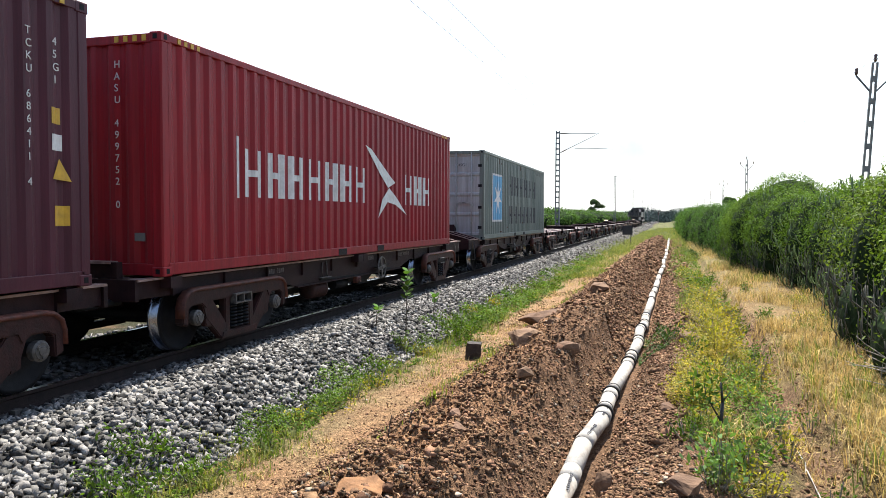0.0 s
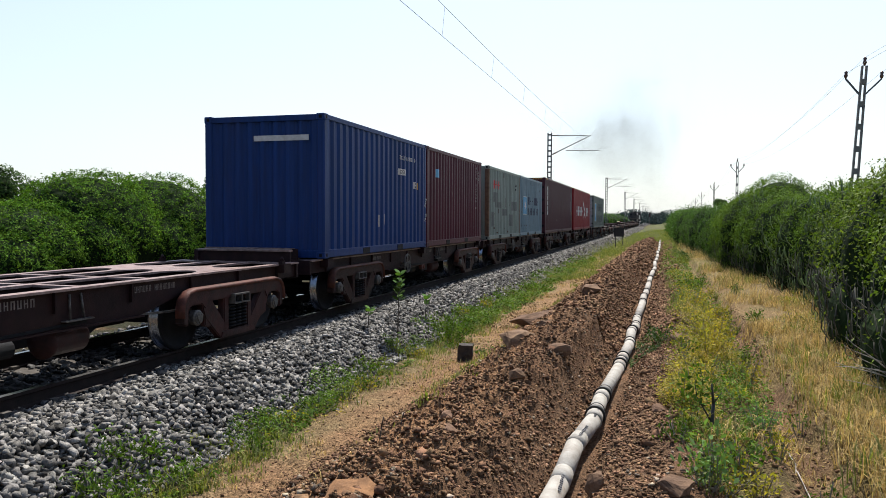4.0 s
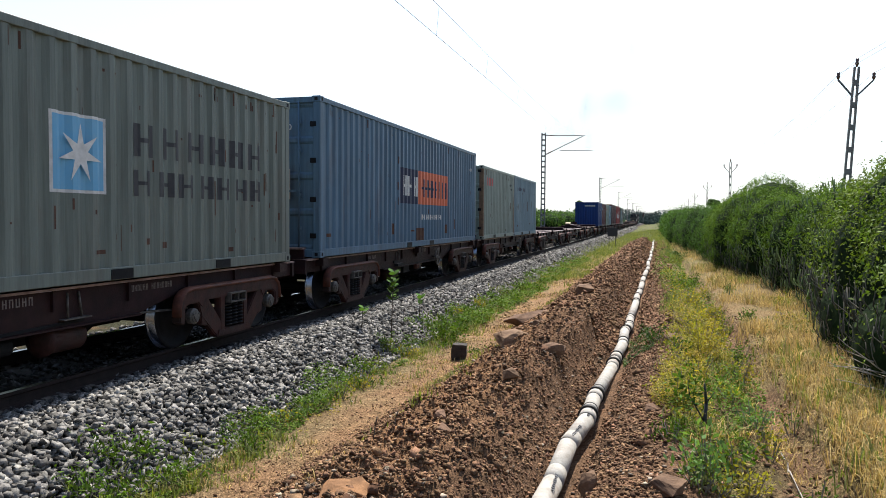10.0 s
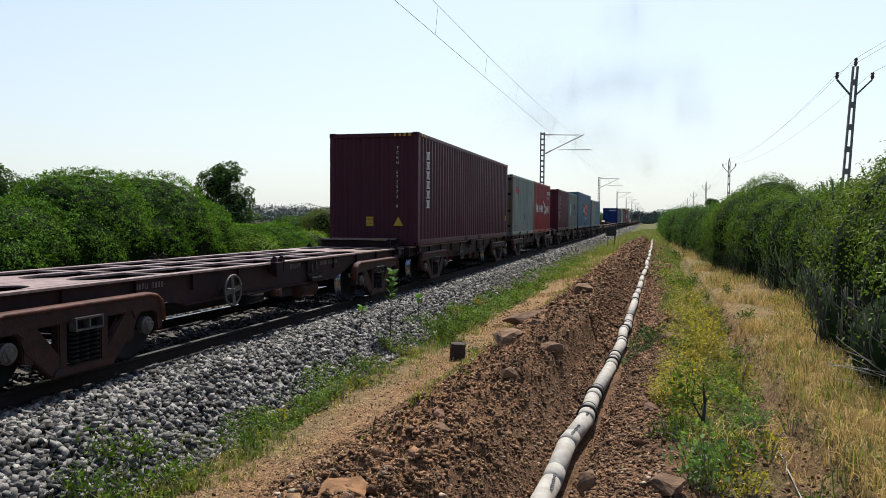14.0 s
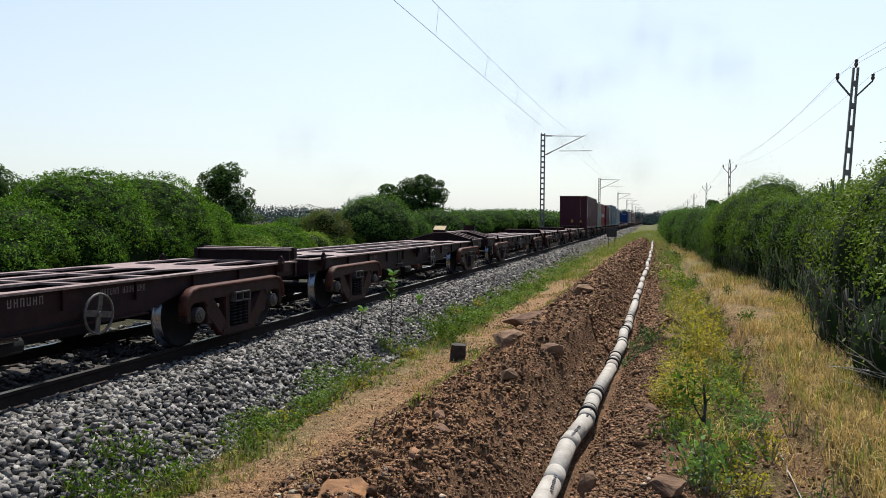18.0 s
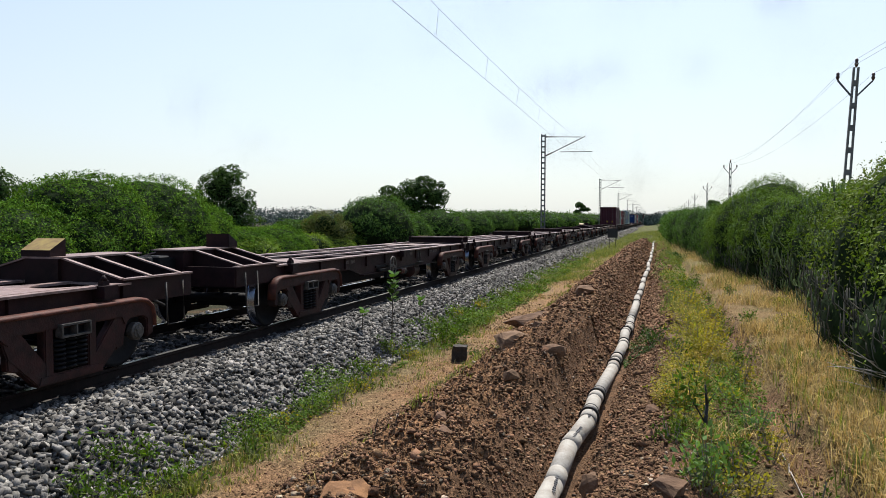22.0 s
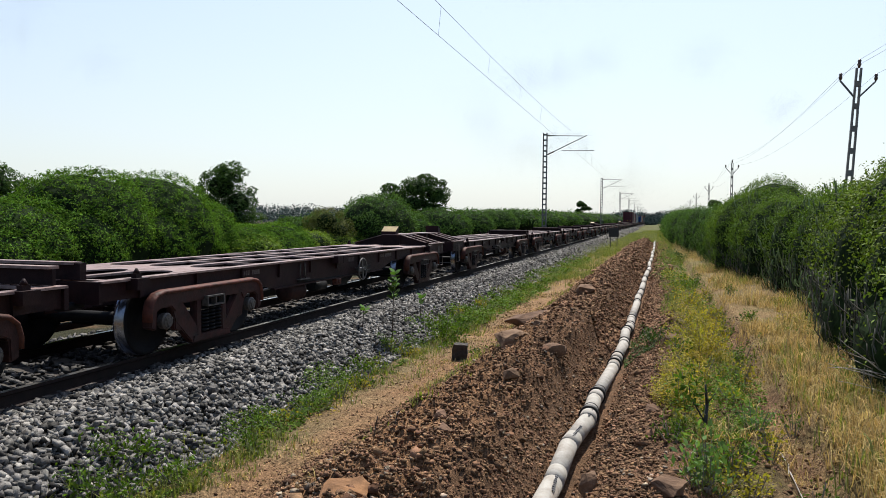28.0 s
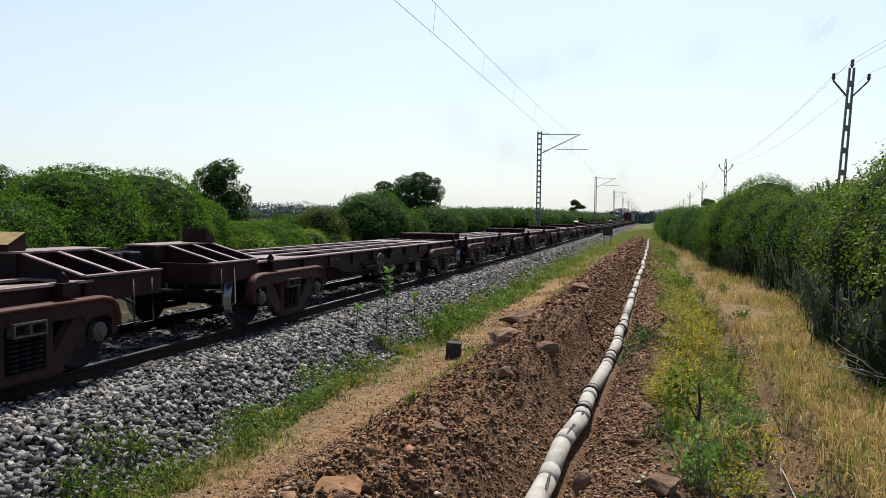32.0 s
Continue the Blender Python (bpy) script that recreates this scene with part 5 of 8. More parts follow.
def grass():
    def mow(name, label, specs, mat, width, lean):
        P, Hh = [], []
        for n, x0, x1, y0, y1, lo, hi, hole in specs:
            x, y = scatter(max(1, n // 22), x0, x1, y0, y1, 1.5)
            tall = rng.uniform(0.45, 1.35, len(x))
            away = rng.uniform(0.03, 0.11, len(x)) * (1 + 0.03 * y)
            x, y, tall, away = (np.repeat(v, 22) for v in (x, y, tall, away))
            x, y = x + rng.normal(size=len(x)) * away, y + rng.normal(size=len(x)) * away
            if hole is not None:
                keep = fbm(x + 3, y + 7, 0.8, 3) > hole
                x, y, tall = x[keep], y[keep], tall[keep]
            P.append(np.stack([x, y, land(x, y) - 0.01], 1))
            Hh.append(rng.uniform(lo, hi, len(x)) * tall)
        o = blades(name, np.concatenate(P), np.concatenate(Hh), mat, width=width, lean=lean)
        tagged(o, label, "grass", kind="stuff")
    mow("green_grass", "short green grass and weeds at the foot of the ballast",
        [(9000, -4.5, -3.75, 4.3, 15, 0.03, 0.14, 0.04), (2500, -3.8, -3.3, 4.3, 15, 0.03, 0.08, 0.16), (11000, -4.6, -3.65, 15, 45, 0.06, 0.2, None), (9000, -4.6, -2.6, 30, 60, 0.08, 0.25, None), (9000, -4.6, -2.5, 50, 140, 0.15, 0.4, None), (9000, -2.6, 1.6, 80, 170, 0.2, 0.5, None),
         (1600, -2.95, -2.35, 6, 16, 0.04, 0.14, 0.14), (1500, -3.1, -2.5, 16, 40, 0.08, 0.2, 0.1),
         (8000, 0.25, 1.15, 6, 16, 0.04, 0.18, 0.12), (9000, 0.3, 1.4, 16, 45, 0.08, 0.26, 0.05), (6000, 0.3, 1.6, 45, 130, 0.15, 0.4, None),
         (4000, -22, -15, 14, 60, 0.1, 0.35, None), (9000, 1.7, 3.9, 6, 20, 0.08, 0.3, 0.12), (6000, 1.7, 4.0, 20, 50, 0.1, 0.35, 0.05), (5000, -26, -15, 20, 90, 0.15, 0.5, None)], M_GRASS, 0.006, 1.1)
    mow("dry_grass", "tall dry yellow grass along the verge",
        [(40000, 1.72, 3.8, 5.5, 18, 0.06, 0.28, -0.2), (18000, 1.75, 4.0, 18, 50, 0.1, 0.36, -0.2), (8000, 1.5, 4.2, 50, 150, 0.3, 0.6, None),
         (6000, -4.1, -2.45, 4.3, 20, 0.02, 0.10, 0.1), (4000, -4.2, -2.6, 20, 60, 0.05, 0.2, 0.0), (7000, 0.4, 1.4, 6, 20, 0.05, 0.2, 0.0)], M_DRY, 0.004, 1.2)


grass()


def ground_cover():
    """Low leafy cover at the foot of the ballast and on the trench bank, and dry litter on the path."""
    def carpet(name, label, specs, mat):
        P, S = [], []
        for n, x0, x1, y0, y1, h, size, hole in specs:
            x, y = scatter(n, x0, x1, y0, y1, 1.4)
            x = x + 0.55 * fbm(x * 0.3 + 7, y, 0.6, 3)
            mass = fbm(x + 53, y + 17, 0.9, 4) - hole
            keep = mass > 0
            x, y, mass = x[keep], y[keep], mass[keep]
            P.append(np.stack([x, y, land(x, y) + h * np.minimum(1, mass * 5) * rng.random(len(x))], 1))
            S.append(size * rng.uniform(0.5, 1.4, len(x)) * (0.8 + 0.02 * y))
        o = leaves(name, np.concatenate(P), np.concatenate(S), mat, outward=np.tile([[0, 0, 1.0]], (sum(map(len, P)), 1)), loose=1.0)
        tagged(o, label, "weeds", kind="stuff")
    carpet("leafy_cover", "low green leafy weeds at the foot of the ballast",
           [(26000, -4.5, -3.85, 4.3, 16, 0.16, 0.042, 0.04), (14000, -4.6, -3.6, 16, 45, 0.2, 0.07, -0.15), (5000, 0.25, 0.9, 5.5, 10, 0.14, 0.042, 0.10),
            (5000, 0.9, 1.4, 6.5, 10, 0.2, 0.045, 0.06), (5000, 0.7, 1.5, 10, 20, 0.25, 0.045, 0.08), (8000, 0.2, 1.5, 18, 50, 0.22, 0.06, 0.0), (9000, 2.0, 3.4, 5.5, 18, 0.16, 0.04, 0.12)], M_LEAF)
    carpet("yellow_cover", "yellowing leafy weeds on the trench bank",
           [(4500, -4.5, -3.7, 4.3, 16, 0.14, 0.04, 0.14), (9000, 0.45, 1.15, 11.5, 16.5, 0.42, 0.040, -0.05), (4500, 0.15, 0.75, 8.6, 11, 0.28, 0.036, 0.04),
            (3500, 0.3, 1.2, 16.5, 32, 0.3, 0.055, 0.10), (3000, 1.7, 3.4, 6, 18, 0.14, 0.04, 0.12)], M_LEAFY)
    carpet("dark_cover", "dark trailing green weeds over the trench edge",
           [(3000, -0.25, 0.25, 13.0, 15.2, 0.16, 0.035, -0.1)], M_LEAFD)
    carpet("dry_litter", "dry straw and leaf litter on the path",
           [(7000, -4.2, -2.5, 4.2, 16, 0.015, 0.03, -0.02), (4000, -4.0, -2.6, 16, 40, 0.02, 0.06, -0.1), (9000, 0.2, 1.2, 4.5, 16, 0.02, 0.03, 0.0), (9000, 1.7, 3.6, 5.5, 18, 0.05, 0.04, -0.1)], M_LITTER)


ground_cover()


def weed(name, label, x, y, w, h, n, size, mat, stems=8, group=""):
    """A low leafy weed: thin stems carrying leaves."""
    z = float(land(x, y))
    ob = thing(name, label, "weed", group, at=Matrix.Translation((x, y, z)))
    bm = bmesh.new()
    P = []
    for k in range(stems):
        a = random.uniform(0, 6.28)
        r = w * math.sqrt(random.random())
        tip = Vector((math.cos(a) * r, math.sin(a) * r, h * random.uniform(0.55, 1.0)))
        base = Vector((math.cos(a) * r * 0.3, math.sin(a) * r * 0.3, -0.02))
        tube(bm, base, tip, 0.006, 0.003, 5, caps=False)
        m = max(3, n // stems)
        for j in range(m):
            u = random.uniform(0.2, 1.05)
            P.append(base.lerp(tip, u) + Vector((random.gauss(0, 1), random.gauss(0, 1), random.gauss(0, 0.7))) * size * 1.1)
    part("twig_growth", bm, M_TWIG, ob)["kind"] = "stuff"
    leaves("foliage", np.array([tuple(p) for p in P]), size * rng.uniform(0.6, 1.3, len(P)), mat, ob)
    return ob


def weeds():
    G = "weeds beside the path"
    green, yellow = "low leafy green weed beside the path", "yellow-green bushy weed by the trench"
    for x, y, w, h, n, s in ((-4.55, 5.9, 0.22, 0.35, 160, 0.06), (-4.05, 5.8, 0.3, 0.22, 240, 0.055), (-3.95, 6.8, 0.3, 0.18, 240, 0.05), (-4.3, 7.6, 0.25, 0.2, 180, 0.05),
                             (-4.1, 8.6, 0.35, 0.22, 260, 0.05), (-3.95, 9.8, 0.4, 0.26, 300, 0.055), (-4.2, 10.9, 0.35, 0.26, 260, 0.055), (-4.35, 12.4, 0.4, 0.4, 300, 0.06),
                             (-3.9, 14.0, 0.55, 0.5, 900, 0.065), (-4.2, 15.2, 0.45, 0.3, 300, 0.06), (-3.6, 13.2, 0.25, 0.15, 160, 0.05), (-4.2, 18, 0.6, 0.35, 400, 0.07),
                             (-4.0, 21, 0.6, 0.35, 350, 0.08), (-4.1, 25, 0.7, 0.4, 350, 0.09), (-2.9, 12.6, 0.25, 0.16, 200, 0.05), (-4.45, 5.1, 0.3, 0.3, 200, 0.06), (-4.7, 5.6, 0.2, 0.25, 150, 0.06), (-4.2, 5.2, 0.3, 0.25, 260, 0.055)):
        weed("green_weed", green, x, y, w, h, n, s, M_LEAF, group=G)
    for x, y, w, h, n, s in ((0.70, 12.2, 0.55, 0.55, 900, 0.055), (0.55, 10.4, 0.35, 0.4, 400, 0.05), (0.30, 9.0, 0.3, 0.35, 350, 0.05), (0.85, 13.8, 0.5, 0.5, 600, 0.06),
                             (0.95, 16.5, 0.5, 0.4, 400, 0.065), (0.8, 19.5, 0.5, 0.4, 350, 0.07), (1.15, 10.9, 0.25, 0.35, 260, 0.05)):
        weed("yellow_weed", yellow, x, y, w, h, n, s, M_LEAFY, 16, G)
    for x, y, w, h, n, s, m in ((0.48, 6.4, 0.28, 0.42, 260, 0.075, M_LEAFW), (0.2, 7.4, 0.25, 0.18, 200, 0.05, M_LEAF), (1.02, 8.2, 0.22, 0.3, 240, 0.05, M_LEAFW),
                                (1.25, 12.6, 0.25, 0.45, 260, 0.06, M_LEAF), (0.05, 13.6, 0.45, 0.28, 420, 0.055, M_LEAFD), (0.62, 7.0, 0.3, 0.25, 240, 0.06, M_LEAF),
                                (1.4, 46, 0.9, 0.7, 500, 0.16, M_LEAFD), (1.0, 24, 0.6, 0.4, 300, 0.08, M_LEAF), (1.3, 30, 0.7, 0.4, 300, 0.1, M_LEAF), (0.8, 36, 0.7, 0.4, 300, 0.1, M_GRASS),
                                (2.9, 9.6, 0.35, 0.3, 300, 0.05, M_LEAF), (3.3, 12.5, 0.4, 0.3, 300, 0.06, M_LEAF)):
        weed("leafy_weed", "leafy green weed on the trench bank", x, y, w, h, n, s, m, 10, G)


weeds()


def more_weeds():
    r = random.Random(21)
    for k in range(60):
        y = 6.2 + 20 * r.random() ** 1.4
        x = r.uniform(0.3, 1.6) if k % 3 else (r.uniform(1.8, 3.6) if k % 2 else r.uniform(-4.5, -3.9))
        m = (M_LEAFY, M_LEAF, M_GRASS, M_LEAFY)[k % 4]
        weed("bank_weed", ("yellow-green" if m is M_LEAFY else "green") + " low weed among the dry grass", x, y, r.uniform(0.12, 0.3), r.uniform(0.12, 0.35),
             r.randint(80, 200), 0.04 + y * 0.001, m, 8, "weeds beside the path")


more_weeds()


def sapling(x, y, h, n, size, label):
    """Upright stem with pairs of broad pale leaves towards the top."""
    z = float(land(x, y))
    ob = thing("sapling", label, "plant", "saplings on the ballast", at=Matrix.Translation((x, y, z)))
    bm = bmesh.new()
    tube(bm, (0, 0, -0.05), (0.03, 0, h), 0.012, 0.006, 6)
    part("stem", bm, M_BARK, ob)
    bm = bmesh.new()
    for k in range(n):
        u = 1 - 0.42 * (k // 2) / max(1, n / 2)
        a = k * 2.4
        q = Matrix.Translation((0.03 * u, 0, h * u)) @ pose(0, 0, 0, 0, -35 + random.uniform(-15, 15), math.degrees(a))
        pts = [(0.01, 0), (size * 0.35, size * 0.30), (size * 0.8, size * 0.30), (size, 0), (size * 0.8, -size * 0.30), (size * 0.35, -size * 0.30)]
        bm.faces.new([bm.verts.new(q @ Vector((a_, b_, 0.02 * math.sin(b_ * 9)))) for a_, b_ in pts])
    part("leaves", bm, M_LEAFC, ob, "broad green leaves")


sapling(-4.54, 12.8, 1.3, 22, 0.16, "slim sapling with broad pale leaves rising from the ballast")
sapling(-5.0, 12.5, 0.42, 6, 0.14, "small pale-leaved sapling among the ballast stones")
sapling(-4.77, 15.2, 0.5, 7, 0.16, "small pale-leaved sapling among the ballast stones")


def dark_plant():
    """The dark crooked stem with hanging leaves by the trench."""
    x, y = 0.52, 8.0
    ob = thing("crooked_plant", "dark crooked bare stem with drooping green leaves", "plant", at=Matrix.Translation((x, y, float(land(x, y)))))
    bm = bmesh.new()
    tube(bm, (0, 0, -0.05), (0.02, 0, 0.30), 0.022, 0.017, 7)
    tube(bm, (0.02, 0, 0.30), (0.0, 0, 0.50), 0.017, 0.008, 7)
    tube(bm, (0.0, 0, 0.12), (-0.14, 0, 0.36), 0.011, 0.006, 6)
    tube(bm, (-0.14, 0, 0.36), (-0.16, 0, 0.5), 0.006, 0.004, 6)
    tube(bm, (0.02, 0, 0.3), (0.1, 0, 0.42), 0.007, 0.004, 6)
    part("stem", bm, M_SIGN, ob, "dark bare stem")
    P = np.array([(-0.15, 0, 0.45)]) + rng.normal(size=(120, 3)) * np.array([0.11, 0.1, 0.09])
    leaves("foliage", P, 0.07 * rng.uniform(0.7, 1.3, 120), M_LEAF, ob)


dark_plant()


def dry_stalks():
    for x, y, h in ((-2.56, 6.7, 0.24), (-2.42, 6.9, 0.18), (-2.5, 8.1, 0.15)):
        bm = bmesh.new()
        tube(bm, (0, 0, -0.03), (0.02, 0.01, h * 0.6), 0.006, 0.005, 6)
        tube(bm, (0.02, 0.01, h * 0.6), (0.045, 0, h), 0.009, 0.005, 6)
        o = part("dry_stalk", bm, M_BARK)
        o.matrix_basis = Matrix.Translation((x, y, float(land(x, y))))
        tagged(o, "short dry brown stalk at the path's edge", "stalk", "dry stalks")
    # bleached fallen branches under the hedge
    ob = thing("fallen_branch", "bleached bare branches lying under the hedge", "branch", at=Matrix.Translation((2.42, 9.9, float(land(2.42, 9.9)) + 0.05)))
    r = random.Random(4)
    for k in range(8):
        bm = bmesh.new()
        p = Vector((0.35 + r.uniform(0, 0.3), r.uniform(-0.2, 0.2), 0.05 + 0.03 * k))
        d = Vector((-1, r.uniform(-0.4, 0.4), r.uniform(0.0, 0.55))).normalized()
        line = [p]
        for s in range(6):
            p = p + d * 0.13
            line.append(p)
            d = (d + Vector((0, r.uniform(-0.25, 0.25), r.uniform(-0.1, 0.2)))).normalized()
        limb(bm, line, [0.012 - 0.0015 * i for i in range(7)])
        part("twig", bm, M_PALE, ob)
    # thin rope in the ditch
    bm = bmesh.new()
    pts = []
    for k in range(14):
        y = 8.2 - k * 0.16
        x = 1.26 + 0.03 * math.sin(k * 0.9)
        pts.append((x, y, float(land(x, y)) + 0.03))
    limb(bm, pts, 0.008)
    o = part("rope", bm, M_PALE)
    tagged(o, "thin pale rope lying in the ditch", "rope")


dry_stalks()


def line_side():
    x, y = -3.4, 66.0
    ob = thing("notice_board", "black board on two posts beside the line", "sign", at=Matrix.Translation((x, y, float(land(x, y)))))
    for s in (-1, 1):
        bm = bmesh.new()
        box(bm, s * 0.28 - 0.03, s * 0.28 + 0.03, -0.03, 0.03, -0.1, 1.3)
        part("post", bm, M_SIGN, ob)
    bm = bmesh.new()
    box(bm, -0.42, 0.42, -0.06, -0.032, 0.92, 1.68)
    bevelled(bm, 0.008)
    part("board", bm, M_SIGN, ob)
    # colour light signal far down the line
    ob = thing("railway_signal", "dark colour-light signal on a post far down the line", "signal", at=Matrix.Translation((-4.4, 330, -0.7)))
    bm = bmesh.new()
    tube(bm, (0, 0, 0), (0, 0, 5.2), 0.09, n=8)
    part("post", bm, M_MAST, ob)
    bm = bmesh.new()
    box(bm, -0.35, 0.35, -0.15, 0.15, 3.7, 5.6)
    part("head", bm, M_SIGN, ob)
    for k in range(3):
        bm = bmesh.new()
        tube(bm, (0, -0.25, 4.1 + k * 0.55), (0, -0.14, 4.1 + k * 0.55), 0.16, n=12)
        part("lens", bm, M_LAMP if k == 0 else M_GLASS, ob)


line_side()

# ---------------------------------------------------------------- the train
def run(t):
    """Metres that the train has gone by t seconds."""
    jitter = np.interp(t, [0, 1, 2, 3, 5, 8, 10, 11, 12, 15, 17, 18, 20, 23, 25, 28, 32], [0.02, -0.12, -0.11, 0.18, 0, 0, -0.1, 0.04, 0, 0, 0.1, 0.08, 0, -0.03, -0.12, 0.07, 0])
    return 10.9571 * t + 0.04693 * t * t + 0.00016067 * t ** 3 + float(jitter)


UNIT = 69.5
FRONT = 21.75 + 2 * UNIT            # y of the leading coupling at the start
MOVING = []                         # (thing, y at the start)


def make_bogie(wagon, y):
    bm = bmesh.new()                # bolster and spring planks
    box(bm, -1.06, 1.06, -0.2, 0.2, 0.5, 0.72)
    box(bm, -0.95, 0.95, -0.18, 0.18, 0.2, 0.26)
    tube(bm, (0, 0, 0.72), (0, 0, 0.8), 0.22, n=14)
    bevelled(bm, 0.012)
    bogie = part("bogie", bm, M_GREASE, wagon, "cast steel three-piece bogie")
    bogie.matrix_basis = Matrix.Translation((0, y, 0))
    for s in (-1, 1):
        bm = bmesh.new()
        x0, x1 = s * 1.08, s * 1.21
        a, b = min(x0, x1), max(x0, x1)
        top = [(-1.30, 0.60), (-1.27, 0.70), (-1.16, 0.77), (-0.9, 0.79), (0.9, 0.79), (1.16, 0.77), (1.27, 0.70), (1.30, 0.60),
               (1.30, 0.38), (1.19, 0.34), (1.18, 0.56), (1.10, 0.60), (0.90, 0.60), (0.80, 0.52), (0.74, 0.62),
               (-0.74, 0.62), (-0.80, 0.52), (-0.90, 0.60), (-1.10, 0.60), (-1.18, 0.56), (-1.19, 0.34), (-1.30, 0.38)]
        plate(bm, top, a, b)
        for t in (-1, 1):
            plate(bm, [(t * 0.88, 0.60), (t * 0.66, 0.66), (t * 0.32, 0.28), (t * 0.30, 0.10), (t * 0.46, 0.10), (t * 0.80, 0.40)][::t], a + 0.015, b - 0.015)
            plate(bm, [(t * 0.36, 0.66), (t * 0.24, 0.66), (t * 0.24, 0.14), (t * 0.36, 0.14)][::t], a + 0.01, b - 0.01)
            plate(bm, [(t * 0.82, 0.58), (t * 0.72, 0.58), (t * 0.66, 0.26), (t * 0.80, 0.30)][::t], a + 0.02, b - 0.02)
        plate(bm, [(-0.46, 0.08), (0.46, 0.08), (0.42, 0.18), (-0.42, 0.18)], a, b)
        bmesh.ops.recalc_face_normals(bm, faces=bm.faces)
        bevelled(bm, 0.014, 2)
        # smooth round top flange that bends down over the axle boxes
        arc = [(-1.31, 0.46), (-1.31, 0.58), (-1.27, 0.70), (-1.18, 0.77), (-1.05, 0.795), (1.05, 0.795), (1.18, 0.77), (1.27, 0.70), (1.31, 0.58), (1.31, 0.46)]
        rings = []
        for k, (yy, zz) in enumerate(arc):
            p, q = arc[max(0, k - 1)], arc[min(len(arc) - 1, k + 1)]
            d = Vector((0, q[0] - p[0], q[1] - p[1])).normalized()
            o = Vector((0, -d.z, d.y))
            rings.append([bm.verts.new(Vector((s * 1.17, yy, zz)) + Vector((0.075 * math.cos(6.2832 * j / 10), 0, 0)) + o * 0.032 * math.sin(6.2832 * j / 10)) for j in range(10)])
        for r, q in zip(rings, rings[1:]):
            for j in range(10):
                f = bm.faces.new((r[j], r[(j + 1) % 10], q[(j + 1) % 10], q[j]))
                f.smooth, f.material_index = True, 1
        bm.faces.new(rings[0])
        bm.faces.new(rings[-1][::-1])
        bmesh.ops.recalc_face_normals(bm, faces=bm.faces)
        part("side_frame", bm, (M_BOGIE, M_RUSTTOP), bogie, "rusty brown cast side frame")
        bm = bmesh.new()             # bolster end with its two openings
        xo = s * 1.225
        for z in (0.66, 0.54):
            beam(bm, (xo, -0.2, z), (xo, 0.2, z), 0.09, 0.02)
        for yy in (-0.195, 0, 0.195):
            beam(bm, (xo, yy, 0.54), (xo, yy, 0.66), 0.09, 0.02, up=(0, 1, 0))
        part("bolster_end", bm, M_CAP, bogie, "pale-edged bolster end with two openings")
        bm = bmesh.new()
        box(bm, s * 1.18 - 0.01, s * 1.18 + 0.01, -0.19, 0.19, 0.54, 0.66)
        part("bolster_face", bm, M_GREASE, bogie)
        bm = bmesh.new()
        for yy in (-0.15, 0.0, 0.15):
            for k in range(7):
                z = 0.22 + k * 0.047
                lathe_at(bm, s * 1.16, yy, z, 0.062, 0.016)
        part("spring_nest", bm, M_GREASE, bogie, "nest of coil springs")["kind"] = "stuff"
        for t in (-1, 1):
            bm = bmesh.new()
            lathe(bm, [(0, 0.10), (0.075, 0.105), (0.09, 0.085), (0.10, 0.082), (0.102, 0.05), (0.112, 0.046), (0.113, 0.0001)], "X", 16)
            for f in bm.faces:
                f.smooth = False
            for k in range(3):
                c = (0.095, math.cos(k * 2.1 + 0.5) * 0.06, math.sin(k * 2.1 + 0.5) * 0.06)
                tube(bm, c, (c[0] + 0.02, c[1], c[2]), 0.016, n=6)
            if s < 0:
                bmesh.ops.scale(bm, vec=(-1, 1, 1), verts=bm.verts[:])
                bmesh.ops.reverse_faces(bm, faces=bm.faces[:])
            o = part("axle_box", bm, M_CAP, bogie, "grey bolted axle bearing cap")
            o.matrix_basis = Matrix.Translation((s * 1.14, t * 1.0, 0.435))
    for t in (-1, 1):
        bm = bmesh.new()
        tube(bm, (-1.16, 0, 0), (1.16, 0, 0), 0.075, n=12, mi=0)
        for s in (-1, 1):
            # flange inside, coned tread outside
            pr = [(s * 0.80, 0.09), (s * 0.80, 0.385), (s * 0.802, 0.467), (s * 0.815, 0.473), (s * 0.832, 0.455), (s * 0.838, 0.445),
                  (s * 0.93, 0.439), (s * 0.935, 0.395), (s * 0.90, 0.355), (s * 0.89, 0.15), (s * 0.95, 0.12), (s * 0.96, 0.075)]
            mis = [0, 0, 1, 1, 1, 1, 0, 0, 0, 0, 0]
            rings = []
            for sx, r in pr:
                rings.append([bm.verts.new((sx, math.cos(6.2832 * i / 32) * r, math.sin(6.2832 * i / 32) * r)) for i in range(32)])
            for k in range(len(rings) - 1):
                for i in range(32):
                    f = bm.faces.new((rings[k][i], rings[k][(i + 1) % 32], rings[k + 1][(i + 1) % 32], rings[k + 1][i]))
                    f.smooth, f.material_index = True, mis[k]
        bmesh.ops.recalc_face_normals(bm, faces=bm.faces)
        o = part("wheelset", bm, (M_GREASE, M_TREAD), bogie, "pair of dark wheels with polished treads on an axle")
        o.matrix_basis = Matrix.Translation((0, t * 1.0, 0.445))
    bm = bmesh.new()
    for t in (-1, 1):
        beam(bm, (-0.95, t * 0.52, 0.33), (0.95, t * 0.52, 0.33), 0.09, 0.06)
        for s in (-1, 1):
            box(bm, s * 0.87 - 0.05, s * 0.87 + 0.05, t * 0.55 - 0.03, t * 0.55 + 0.03, 0.24, 0.48)
    part("brake_beam", bm, M_GREASE, bogie)
    return bogie


